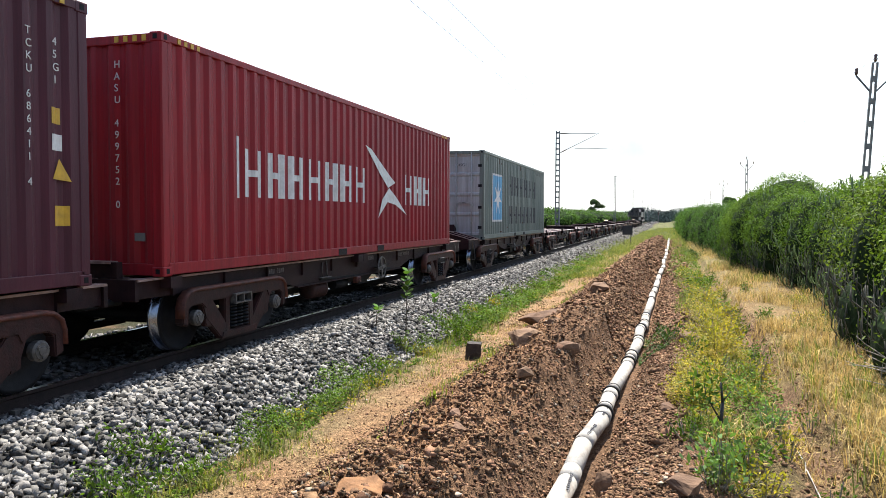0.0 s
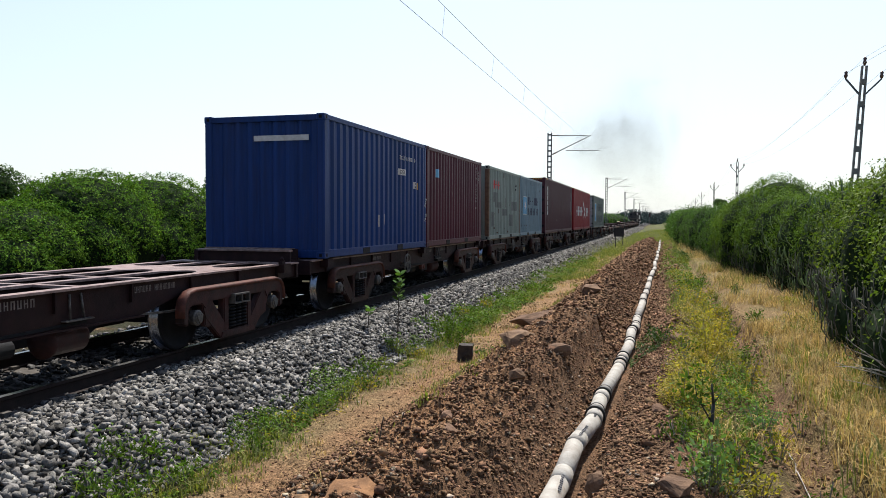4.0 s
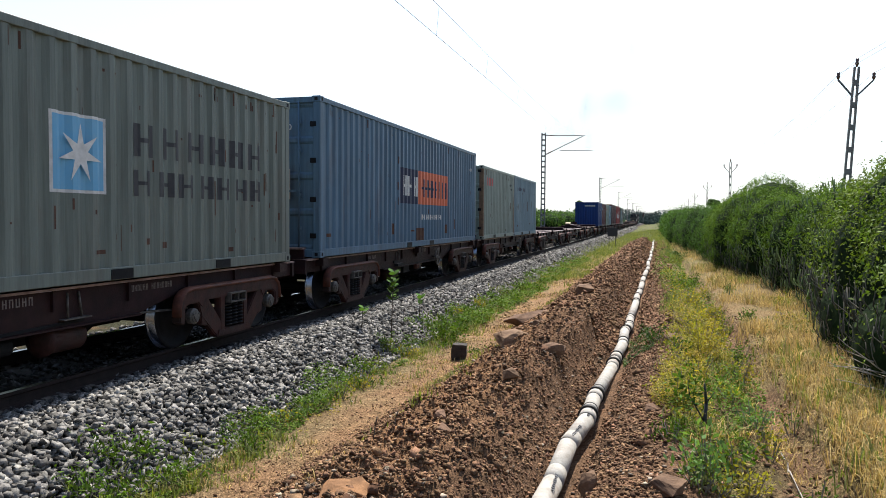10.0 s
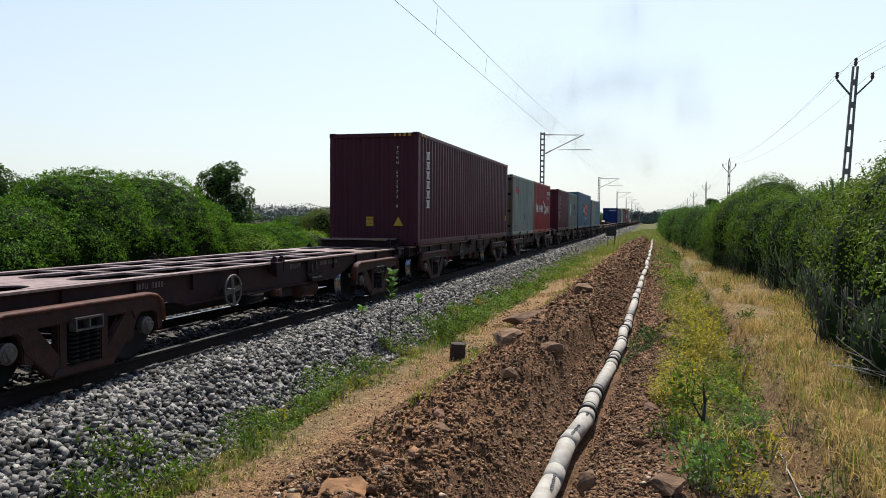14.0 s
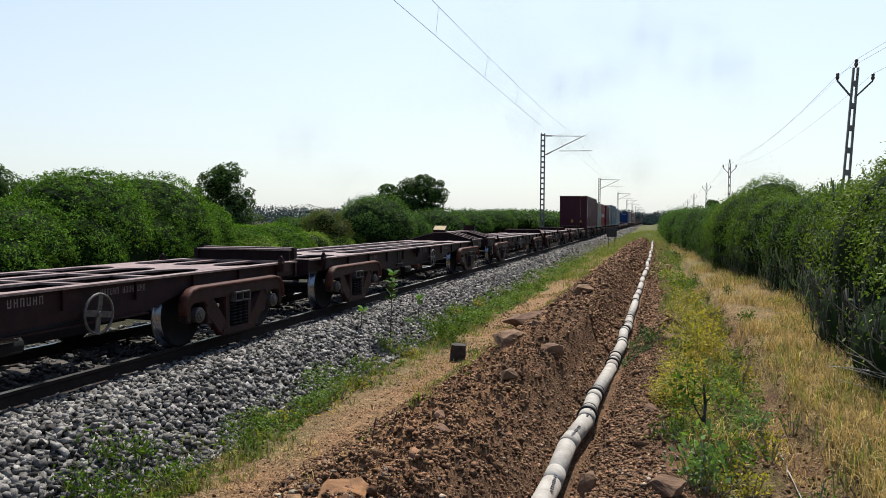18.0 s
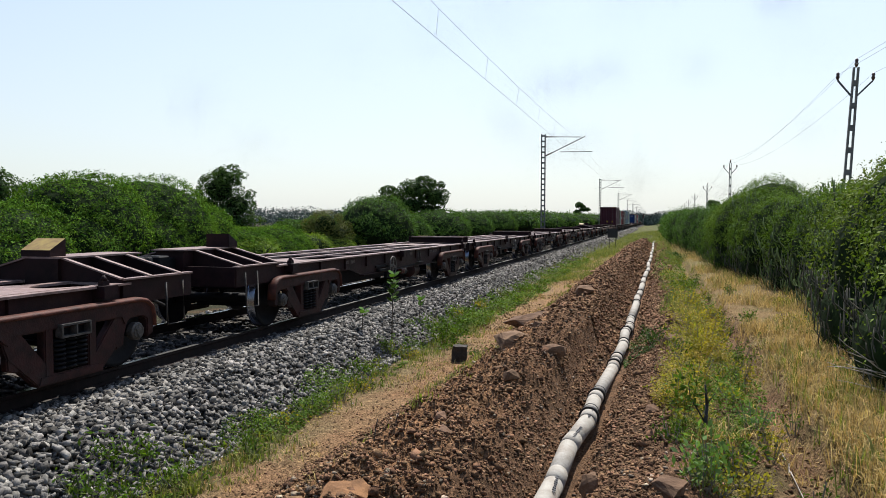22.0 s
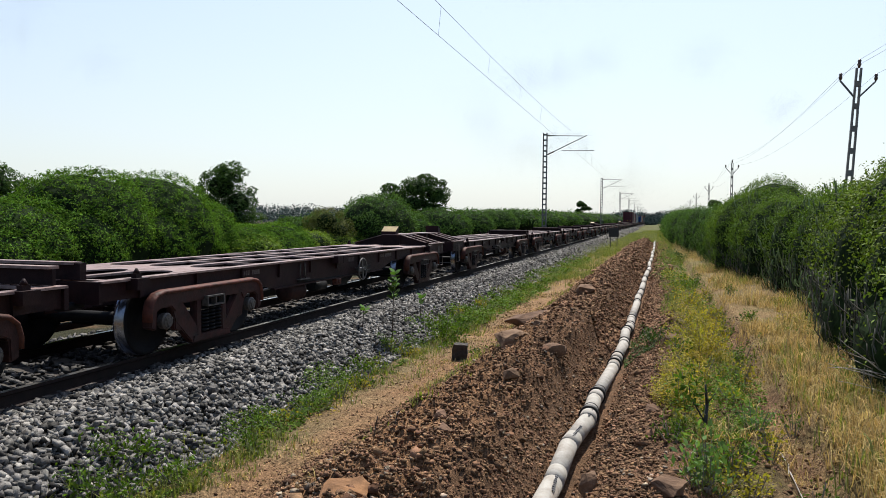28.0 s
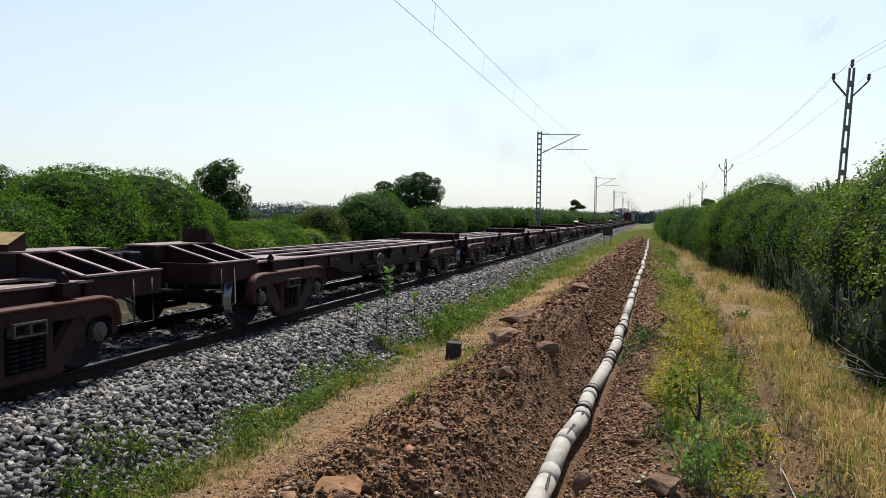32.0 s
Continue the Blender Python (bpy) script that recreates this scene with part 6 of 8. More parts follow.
def lathe_at(bm, x, y, z, r, t):
    """One coil of a spring."""
    n = 10
    rings = []
    for k in range(4):
        a = math.pi / 2 * k
        rr, zz = r + math.cos(a) * t, z + math.sin(a) * t
        rings.append([bm.verts.new((x + math.cos(6.2832 * i / n) * rr, y + math.sin(6.2832 * i / n) * rr, zz)) for i in range(n)])
    for k in range(4):
        for i in range(n):
            f = bm.faces.new((rings[k][i], rings[k][(i + 1) % n], rings[(k + 1) % 4][(i + 1) % n], rings[(k + 1) % 4][i]))
            f.smooth = True


def handwheel(wagon, x, y, s):
    bm = bmesh.new()
    n, m = 20, 6
    rings = []
    for i in range(n):
        a = 2 * math.pi * i / n
        c = Vector((0, math.cos(a) * 0.215, math.sin(a) * 0.215))
        o = c.normalized()
        rings.append([bm.verts.new(c + o * 0.016 * math.cos(6.2832 * j / m) + Vector((1, 0, 0)) * 0.016 * math.sin(6.2832 * j / m)) for j in range(m)])
    for i in range(n):
        for j in range(m):
            bm.faces.new((rings[i][j], rings[(i + 1) % n][j], rings[(i + 1) % n][(j + 1) % m], rings[i][(j + 1) % m])).smooth = True
    for k in range(4):
        a = 2 * math.pi * k / 4 + 0.15
        beam(bm, (0, 0, 0), (0, math.cos(a) * 0.215, math.sin(a) * 0.215), 0.07, 0.012, up=(1, 0, 0))
    tube(bm, (-s * 0.2, 0, 0), (s * 0.03, 0, 0), 0.03, n=8)
    bmesh.ops.recalc_face_normals(bm, faces=bm.faces)
    o = part("handwheel", bm, M_CAP, wagon, "worn grey brake handwheel")
    o.matrix_basis = Matrix.Translation((x, y, 0.68))


DECK = 1.0


def make_wagon(end_car):
    """A skeletal container flat. The deck is 12.3 m; an end car has a raised coupler end at +y."""
    w = thing("container_flat_wagon", "rusty red-brown skeletal container flat wagon" + (" with a raised coupler end" if end_car else " joined by drawbars"),
              "freight wagon", "wagons of the train")
    y0, y1 = -6.42, (6.30 if end_car else 6.42)
    for s in (-1, 1):                       # side sills: flanged, deeper in the middle
        bm = bmesh.new()
        x = s * 1.05
        plate(bm, [(y0, DECK - 0.03), (y1, DECK - 0.03), (y1, DECK - 0.24), (3.2, DECK - 0.27), (2.5, DECK - 0.42), (-2.5, DECK - 0.42),
                   (-3.2, DECK - 0.27), (y0, DECK - 0.24)][::-1], x - 0.012, x + 0.012)
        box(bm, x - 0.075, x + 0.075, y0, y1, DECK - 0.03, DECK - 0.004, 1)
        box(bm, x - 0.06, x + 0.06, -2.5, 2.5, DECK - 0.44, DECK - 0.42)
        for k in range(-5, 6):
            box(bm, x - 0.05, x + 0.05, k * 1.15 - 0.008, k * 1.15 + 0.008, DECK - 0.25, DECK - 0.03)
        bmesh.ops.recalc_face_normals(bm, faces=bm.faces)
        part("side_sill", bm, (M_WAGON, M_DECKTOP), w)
    for s in (-1, 1):                        # two inner sills
        bm = bmesh.new()
        box(bm, s * 0.34 - 0.012, s * 0.34 + 0.012, y0, y1, DECK - 0.40, DECK - 0.03)
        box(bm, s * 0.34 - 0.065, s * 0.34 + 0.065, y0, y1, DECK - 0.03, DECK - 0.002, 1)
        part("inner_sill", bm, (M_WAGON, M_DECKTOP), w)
    bm = bmesh.new()                         # deep middle girder with the brake pipe along it
    plate(bm, [(-3.1, 0.60), (3.1, 0.60), (2.5, 0.30), (-2.5, 0.30)][::-1], -0.30, 0.30)
    bmesh.ops.recalc_face_normals(bm, faces=bm.faces)
    tube(bm, (0.42, -3.4, 0.50), (0.42, 3.4, 0.50), 0.03, n=8)
    part("middle_girder", bm, M_GREASE, w)
    for k, y in enumerate((-6.2, -2.75, -1.6, -0.5, 0.6, 1.7, 2.8, 6.2)):
        bm = bmesh.new()
        box(bm, -1.04, 1.04, y - 0.012, y + 0.012, DECK - 0.25, DECK - 0.032)
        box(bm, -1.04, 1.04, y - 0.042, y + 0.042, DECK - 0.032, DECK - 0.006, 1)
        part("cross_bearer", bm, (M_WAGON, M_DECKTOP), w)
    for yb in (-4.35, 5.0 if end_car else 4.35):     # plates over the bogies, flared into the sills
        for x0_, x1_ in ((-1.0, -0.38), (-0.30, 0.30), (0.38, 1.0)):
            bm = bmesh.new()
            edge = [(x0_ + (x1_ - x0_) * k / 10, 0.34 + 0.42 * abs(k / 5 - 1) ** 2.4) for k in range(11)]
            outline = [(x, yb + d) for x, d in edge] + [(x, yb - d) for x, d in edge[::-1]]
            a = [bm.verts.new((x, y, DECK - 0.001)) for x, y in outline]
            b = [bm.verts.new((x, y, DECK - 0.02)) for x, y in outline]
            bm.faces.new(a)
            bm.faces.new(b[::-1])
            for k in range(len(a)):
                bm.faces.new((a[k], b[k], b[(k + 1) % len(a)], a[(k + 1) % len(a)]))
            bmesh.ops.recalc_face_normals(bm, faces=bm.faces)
            part("bolster_plate", bm, M_DECKTOP, w, "worn rusty deck plate over the bogie, coloured sunlit pale")
    for s in (-1, 1):                        # twist locks
        for y in (-5.85, 5.85, -0.12, 0.12):
            bm = bmesh.new()
            box(bm, s * 1.13 - 0.09, s * 1.13 + 0.09, y - 0.11, y + 0.11, DECK - 0.14, DECK - 0.002)
            if abs(y) > 1 or not end_car:
                box(bm, s * 1.12 - 0.035, s * 1.12 + 0.035, y - 0.05, y + 0.05, DECK - 0.002, DECK + 0.05)
                tube(bm, (s * 1.12, y, DECK + 0.05), (s * 1.12, y, DECK + 0.11), 0.045, 0.012, 8)
            part("twist_lock", bm, M_WAGON, w)
        handwheel(w, s * 1.22, 1.0 if end_car else -1.52, s)
        bm = bmesh.new()                     # brake gear hung between the bogies
        box(bm, s * 0.95 - 0.04, s * 0.95 + 0.04, 0.3, 0.75, DECK - 0.62, DECK - 0.42)
        tube(bm, (s * 0.9, -0.75, 0.45), (s * 0.9, -0.2, 0.45), 0.09, n=12)
        beam(bm, (s * 1.06, -1.6, 0.62), (s * 1.06, 1.5, 0.56), 0.03, 0.03)
        beam(bm, (s * 1.05, 1.15, 0.70), (s * 1.05, 1.75, 0.70), 0.1, 0.05)
        beam(bm, (s * 1.1, 1.2, 0.62), (s * 1.1, 1.65, 0.62), 0.12, 0.05)
        part("brake_gear", bm, M_GREASE, w)
        bm = bmesh.new()                     # stirrup step hung from the sill
        yy = -1.45 if end_car else 1.45
        limb(bm, [(s * 1.075, yy - 0.07, 0.93), (s * 1.09, yy - 0.10, 0.66)], 0.012)
        limb(bm, [(s * 1.075, yy + 0.09, 0.93), (s * 1.09, yy + 0.10, 0.66)], 0.012)
        beam(bm, (s * 1.10, yy - 0.20, 0.655), (s * 1.10, yy + 0.20, 0.655), 0.07, 0.014)
        part("stirrup_step", bm, M_CAP, w)
        bm = bmesh.new()                     # brake cylinder with a domed end
        lathe(bm, [(yy - 0.30, 0.03), (yy - 0.29, 0.13), (yy - 0.25, 0.16), (yy + 0.18, 0.16), (yy + 0.21, 0.18), (yy + 0.25, 0.18), (yy + 0.27, 0.13), (yy + 0.34, 0.03)], "Y", 18)
        bmesh.ops.translate(bm, verts=bm.verts[:], vec=(s * 0.86, 0, 0.44))
        part("brake_cylinder", bm, M_BOGIE, w, "dirty brown brake cylinder")
        bm = bmesh.new()                     # long brake lever under the sill
        beam(bm, (s * 1.0, yy - 2.1, 0.52), (s * 1.02, yy - 0.7, 0.60), 0.05, 0.025)
        part("brake_lever", bm, M_CAP, w, "worn brake lever")
        bm = bmesh.new()                     # brake valve with its dirty red cover
        box(bm, s * 1.08 - 0.05, s * 1.08 + 0.05, s * 0.02 - 0.11, s * 0.02 + 0.11, 0.44, 0.56)
        bevelled(bm, 0.015)
        tube(bm, (s * 1.02, s * 0.02, 0.50), (s * 1.15, s * 0.02, 0.50), 0.045, n=10)
        part("brake_valve", bm, M_RUSTTOP, w, "brake valve with a dirty red cover")
        bm = bmesh.new()                     # marking: plain worn letter-sized bars
        for first, n, step, wd, h, gap in ((2.4 if end_car else 1.75, 15, 0.052, 0.032, 0.075, 6), (0.5, 6, 0.078, 0.05, 0.085, -1), (-3.4, 9, 0.06, 0.036, 0.07, 4)):
            for k in range(n):
                yy = s * (first + k * step)
                if k != gap:
                    for e in (-1, 1):
                        box(bm, s * 1.063, s * 1.0655, yy + e * wd * 0.36 - wd * 0.14, yy + e * wd * 0.36 + wd * 0.14, DECK - 0.155, DECK - 0.155 + h)
                    zz = DECK - 0.155 + h * (0.0, 0.45, 0.85)[k % 3]
                    box(bm, s * 1.063, s * 1.0655, yy - wd * 0.4, yy + wd * 0.4, zz, zz + h * 0.15)
        part("marking", bm, M_STENCIL, w, "worn pale stencilled bars")["kind"] = "stuff"
    inner = (-1,) if end_car else (-1, 1)
    for t in inner:                          # drawbar end: headstock, raised end stop, drawbar
        bm = bmesh.new()
        box(bm, -1.1, 1.1, t * 6.42 - 0.03, t * 6.42 + 0.03, DECK - 0.26, DECK - 0.01)
        part("headstock", bm, M_WAGON, w)
        bm = bmesh.new()
        yy = t * 6.34
        box(bm, -1.02, 0.72, yy - 0.022, yy + 0.022, DECK, DECK + 0.17)
        box(bm, -1.02, 0.72, yy - 0.07, yy + 0.07, DECK + 0.17, DECK + 0.20, 1)
        box(bm, 0.72, 0.80, yy - 0.05, yy + 0.05, DECK, DECK + 0.19)
        if t > 0:
            box(bm, 0.36, 0.70, yy - 0.073, yy + 0.073, DECK + 0.166, DECK + 0.204, 2)
        part("end_stop", bm, (M_WAGON, M_DECKTOP, M_OCHRE), w, "raised rusty end stop")
        bm = bmesh.new()
        tube(bm, (0, t * 6.2, 0.78), (0, t * 6.9, 0.78), 0.09, n=10)
        part("drawbar", bm, M_GREASE, w)
        bm = bmesh.new()
        tube(bm, (0.75, t * 6.3, 0.72), (0.75, t * 6.67, 0.72), 0.045, n=8)
        part("air_pipe", bm, M_GREASE, w)
    if end_car:                              # raised end with sloping ribs up to the coupler sill
        bm = bmesh.new()
        box(bm, -0.24, 0.24, 6.14, 7.55, 0.72, 1.26)
        box(bm, -0.28, 0.28, 6.14, 7.6, 1.26, 1.282, 1)
        part("coupler_sill", bm, (M_WAGON, M_DECKTOP), w)
        for y in (6.2, 6.72, 7.3):
            for s in (-1, 1):
                bm = bmesh.new()
                x1, z1 = 1.08, 1.03
                v = [bm.verts.new((s * a, y + b, c)) for b in (-0.01, 0.01) for a, c in ((0.24, 1.26), (x1, z1), (x1, 0.76), (0.24, 0.72))]
                for f in ((0, 1, 2, 3), (7, 6, 5, 4), (0, 4, 5, 1), (1, 5, 6, 2), (2, 6, 7, 3), (3, 7, 4, 0)):
                    bm.faces.new([v[i] for i in f])
                beam(bm, (s * 0.24, y, 1.272), (s * x1, y, z1 + 0.012), 0.06, 0.018, 1)
                bmesh.ops.recalc_face_normals(bm, faces=bm.faces)
                part("rib", bm, (M_WAGON, M_DECKTOP), w)
        for s in (-1, 1):
            bm = bmesh.new()
            box(bm, s * 1.08 - 0.012, s * 1.08 + 0.012, 6.2, 7.5, 0.74, 1.03)
            box(bm, s * 1.08 - 0.05, s * 1.08 + 0.05, 6.2, 7.5, 1.025, 1.045, 1)
            part("end_sill", bm, (M_WAGON, M_DECKTOP), w)
            bm = bmesh.new()                 # foot step and hand hold
            limb(bm, [(s * 1.12, 7.3, 0.95), (s * 1.14, 7.3, 0.42), (s * 1.14, 6.95, 0.42), (s * 1.12, 6.95, 0.95)], 0.012)
            part("step_iron", bm, M_CAP, w)
        bm = bmesh.new()
        box(bm, -1.08, 1.08, 7.49, 7.53, 0.74, 1.03)
        part("headstock", bm, M_WAGON, w)
        bm = bmesh.new()                     # coupler with knuckle
        box(bm, -0.10, 0.10, 7.5, 7.78, 0.92, 1.16)
        box(bm, -0.16, 0.14, 7.76, 8.02, 0.88, 1.20)
        tube(bm, (0.10, 7.92, 0.88), (0.10, 7.92, 1.20), 0.09, n=10)
        bevelled(bm, 0.02)
        part("coupler", bm, M_GREASE, w, "dark knuckle coupler")
        bm = bmesh.new()                     # wedge-shaped post on the raised end, its sloping face yellow
        v = [bm.verts.new(c) for c in ((-0.30, 6.15, 1.282), (0.12, 6.15, 1.282), (0.12, 6.40, 1.282), (-0.30, 6.40, 1.282),
                                       (-0.30, 6.15, 1.36), (0.12, 6.15, 1.36), (0.12, 6.40, 1.495), (-0.30, 6.40, 1.495))]
        for i, f in enumerate(((3, 2, 1, 0), (4, 5, 6, 7), (0, 1, 5, 4), (1, 2, 6, 5), (2, 3, 7, 6), (3, 0, 4, 7))):
            bm.faces.new([v[j] for j in f]).material_index = 1 if i == 1 else 0
        bmesh.ops.recalc_face_normals(bm, faces=bm.faces)
        part("end_post", bm, (M_WAGON, M_OCHRE), w, "short wedge post with a dull yellow face")
        bm = bmesh.new()
        pts = [(0.30, 7.55, 0.9), (0.34, 7.75, 0.62), (0.34, 7.98, 0.52)]
        limb(bm, pts, 0.025)
        part("air_hose", bm, M_RING, w)
    for y in (-4.41, 5.28 if end_car else 4.41):
        make_bogie(w, y)
    return w


# ---- containers ----
def corrugation(length, pitch=0.278, depth=0.036):
    """Profile points (along, depth) of a corrugated wall."""
    n = max(1, int(round((length - 0.1) / pitch)))
    p = (length - 0.1) / n
    pts = [(-length / 2, 0.0)]
    y = -length / 2 + 0.05
    for _ in range(n):
        pts += [(y + p * 0.04, 0), (y + p * 0.29, depth), (y + p * 0.54, depth), (y + p * 0.79, 0)]
        y += p
    return pts + [(length / 2, 0.0)]


def container(paint, length=12.192, high=True, doors=False, label="", door_paint=None):
    """A box container; its base centre is the origin, the end that the camera meets faces -y."""
    H, Wd = (2.896 if high else 2.591), 2.438
    m = PAINT[paint]
    c = thing("shipping_container", label, "container", "containers on the train")
    L2, W2 = length / 2, Wd / 2
    inset = 0.012
    for s in (-1, 1):
        pts = corrugation(length - 0.30)
        bm = bmesh.new()
        rows = [[bm.verts.new((s * (W2 - inset - d), y, z)) for y, d in pts] for z in (0.15, H - 0.09)]
        for k in range(len(pts) - 1):
            q = (rows[0][k], rows[0][k + 1], rows[1][k + 1], rows[1][k])
            bm.faces.new(q if s > 0 else q[::-1])
        part("side_wall", bm, m, c)
        bm = bmesh.new()
        box(bm, s * (W2 - 0.05) - 0.045, s * (W2 - 0.05) + 0.045, -L2 + 0.1, L2 - 0.1, 0.015, 0.155)
        bevelled(bm, 0.006)
        part("bottom_rail", bm, m, c)
        bm = bmesh.new()
        box(bm, s * (W2 - 0.035) - 0.033, s * (W2 - 0.035) + 0.033, -L2 + 0.1, L2 - 0.1, H - 0.10, H - 0.012)
        bevelled(bm, 0.006)
        part("top_rail", bm, m, c)
        for y in ((-0.95, 0.95) if length > 8 else (-1.03, 1.03)):
            # flat dark plate in place of the pocket's shaded opening
            bm = bmesh.new()
            box(bm, s * (W2 - 0.02) - 0.02, s * (W2 - 0.02) + 0.0225, y - 0.18, y + 0.18, 0.022, 0.135)
            part("fork_pocket", bm, M_GREASE, c, "forklift pocket drawn as a dark shade patch")
        for t in (-1, 1):
            bm = bmesh.new()
            x, y = s * (W2 - 0.08), t * (L2 - 0.08)
            box(bm, x - 0.075, x + 0.075, y - 0.075, y + 0.075, 0.1, H - 0.1)
            bevelled(bm, 0.02)
            part("corner_post", bm, M_RUSTPOST if paint == "cream" else m, c)
            for z in (0, H - 0.118):
                bm = bmesh.new()
                x, y = s * (W2 - 0.081), t * (L2 - 0.089)
                box(bm, x - 0.081, x + 0.081, y - 0.089, y + 0.089, z, z + 0.118)
                bevelled(bm, 0.01)
                for q in (0, 1):             # the holes, flat patches coloured as their inner shade
                    if q == 0:
                        box(bm, s * W2 - 0.001, s * W2 + 0.002, y - 0.03, y + 0.03, z + 0.03, z + 0.09, 1)
                    else:
                        box(bm, x - 0.03, x + 0.03, t * L2 - 0.001, t * L2 + 0.002, z + 0.03, z + 0.09, 1)
                part("corner_casting", bm, (m, M_GREASE), c)
    bm = bmesh.new()
    pts = corrugation(length - 0.3, 0.21, 0.02)
    rows = [[bm.verts.new((x, y, H - 0.03 - d)) for y, d in pts] for x in (-W2 + 0.06, W2 - 0.06)]
    for k in range(len(pts) - 1):
        bm.faces.new((rows[0][k], rows[1][k], rows[1][k + 1], rows[0][k + 1]))
    part("roof", bm, m, c)
    bm = bmesh.new()
    box(bm, -W2 + 0.06, W2 - 0.06, -L2 + 0.1, L2 - 0.1, 0.06, 0.14)
    part("floor", bm, M_GREASE, c)
    ends = (-1, 1)
    for t in ends:
        for z0, z1 in ((0.01, 0.15), (H - 0.12, H - 0.015)):
            bm = bmesh.new()
            box(bm, -W2 + 0.1, W2 - 0.1, t * (L2 - 0.06) - 0.05, t * (L2 - 0.06) + 0.05, z0, z1)
            bevelled(bm, 0.006)
            part("end_rail", bm, m, c)
        if doors and t == -1 or (not doors and t == 1):
            md = PAINT[door_paint] if door_paint else m
            for s in (-1, 1):
                bm = bmesh.new()
                x0, x1 = (0.012, W2 - 0.17) if s > 0 else (-W2 + 0.17, -0.012)
                y = t * (L2 - 0.05)
                prof = []
                z = 0.17
                n = 4
                step = (H - 0.30) / n
                for k in range(n):
                    prof += [(z + 0.03, 0), (z + 0.07, 0.03), (z + step - 0.07, 0.03), (z + step - 0.03, 0)]
                    z += step
                prof = [(0.15, 0)] + prof + [(H - 0.12, 0)]
                rows = [[bm.verts.new((x, y - t * d, zz)) for zz, d in prof] for x in (x0, x1)]
                for k in range(len(prof) - 1):
                    bm.faces.new((rows[0][k], rows[1][k], rows[1][k + 1], rows[0][k + 1]))
                bmesh.ops.recalc_face_normals(bm, faces=bm.faces)
                door = part("door", bm, md, c)
                for f in (0.25, 0.75):
                    bm = bmesh.new()
                    x = x0 + (x1 - x0) * f
                    tube(bm, (x, y + t * 0.03, 0.1), (x, y + t * 0.03, H - 0.08), 0.018, n=8)
                    for zz in (0.5, 1.1, 1.9, 2.4):
                        box(bm, x - 0.04, x + 0.04, y + t * 0.02 - 0.02, y + t * 0.02 + 0.02, zz, zz + 0.06)
                    box(bm, x - 0.02, x + 0.32 * (1 if f < 0.5 else -1), y + t * 0.045 - 0.01, y + t * 0.045 + 0.01, 1.18, 1.22)
                    part("lock_bar", bm, md, door, "vertical locking bar with its handle")
                for zz in (0.35, 1.0, 1.7, 2.35):
                    bm = bmesh.new()
                    xh = s * (W2 - 0.14)
                    box(bm, xh - 0.06, xh + 0.06, y + t * 0.03 - 0.02, y + t * 0.03 + 0.02, zz, zz + 0.09)
                    part("hinge", bm, M_GREASE, door)
        else:
            pts = corrugation(Wd - 0.28, 0.25, 0.04)
            bm = bmesh.new()
            rows = [[bm.verts.new((x, t * (L2 - 0.03 - d), z)) for x, d in pts] for z in (0.14, H - 0.11)]
            for k in range(len(pts) - 1):
                q = (rows[0][k], rows[0][k + 1], rows[1][k + 1], rows[1][k])
                bm.faces.new(q if t < 0 else q[::-1])
            part("end_wall", bm, m, c)
    c["_len"], c["_high"] = length, H
    if paint in ("cream", "lightblue", "steel", "olive"):       # rust runs and scrapes down the near side
        r = random.Random(int(length) * 7 + len(label))
        fields = []
        for _ in range(60 if length < 8 else 90):
            y, z, h = r.uniform(-L2 + 0.3, L2 - 0.3), r.uniform(0.2, H - 0.5) if r.random() < 0.7 else H - 0.3, 0.02 + 0.45 * r.random() ** 2.5
            w = r.uniform(0.006, 0.03)
            fields.append((y, y + w, z, min(H - 0.12, z + h)))
        for _ in range(4):
            y, z = r.uniform(-L2 + 0.3, L2 - 0.5), r.uniform(0.18, 0.5)
            fields.append((y, y + r.uniform(0.05, 0.2), z, z + r.uniform(0.03, 0.08)))
        bm = bmesh.new()
        for f in fields:
            painted(bm, c, *f)
        for v in bm.verts:
            v.co.x -= 0.0015
        part("rust_streak", bm, M_RUSTMARK, c, "thin brown rust runs and scrapes")["kind"] = "stuff"
    return c


def wall_depth(length, y):
    """How far in the side wall lies at y."""
    pts = corrugation(length - 0.30)
    return float(np.interp(y, [p[0] for p in pts], [p[1] for p in pts]))


def painted(bm, c, y0, y1, z0, z1, mi=0):
    """A painted field on the side that faces +x, following the corrugation."""
    L = c["_len"]
    ys = [y0] + [p[0] for p in corrugation(L - 0.30) if y0 < p[0] < y1] + [y1]
    x = [1.219 - 0.012 - wall_depth(L, y) + 0.004 for y in ys]
    a = [bm.verts.new((xx, y, z0)) for xx, y in zip(x, ys)]
    b = [bm.verts.new((xx, y, z1)) for xx, y in zip(x, ys)]
    for k in range(len(ys) - 1):
        bm.faces.new((a[k], a[k + 1], b[k + 1], b[k])).material_index = mi


def mark_side(c, fields, mat, name="marking", label=""):
    bm = bmesh.new()
    for f in fields:
        painted(bm, c, *f)
    o = part(name, bm, mat, c, label)
    if len(fields) > 3:
        o["kind"] = "stuff"
    return o


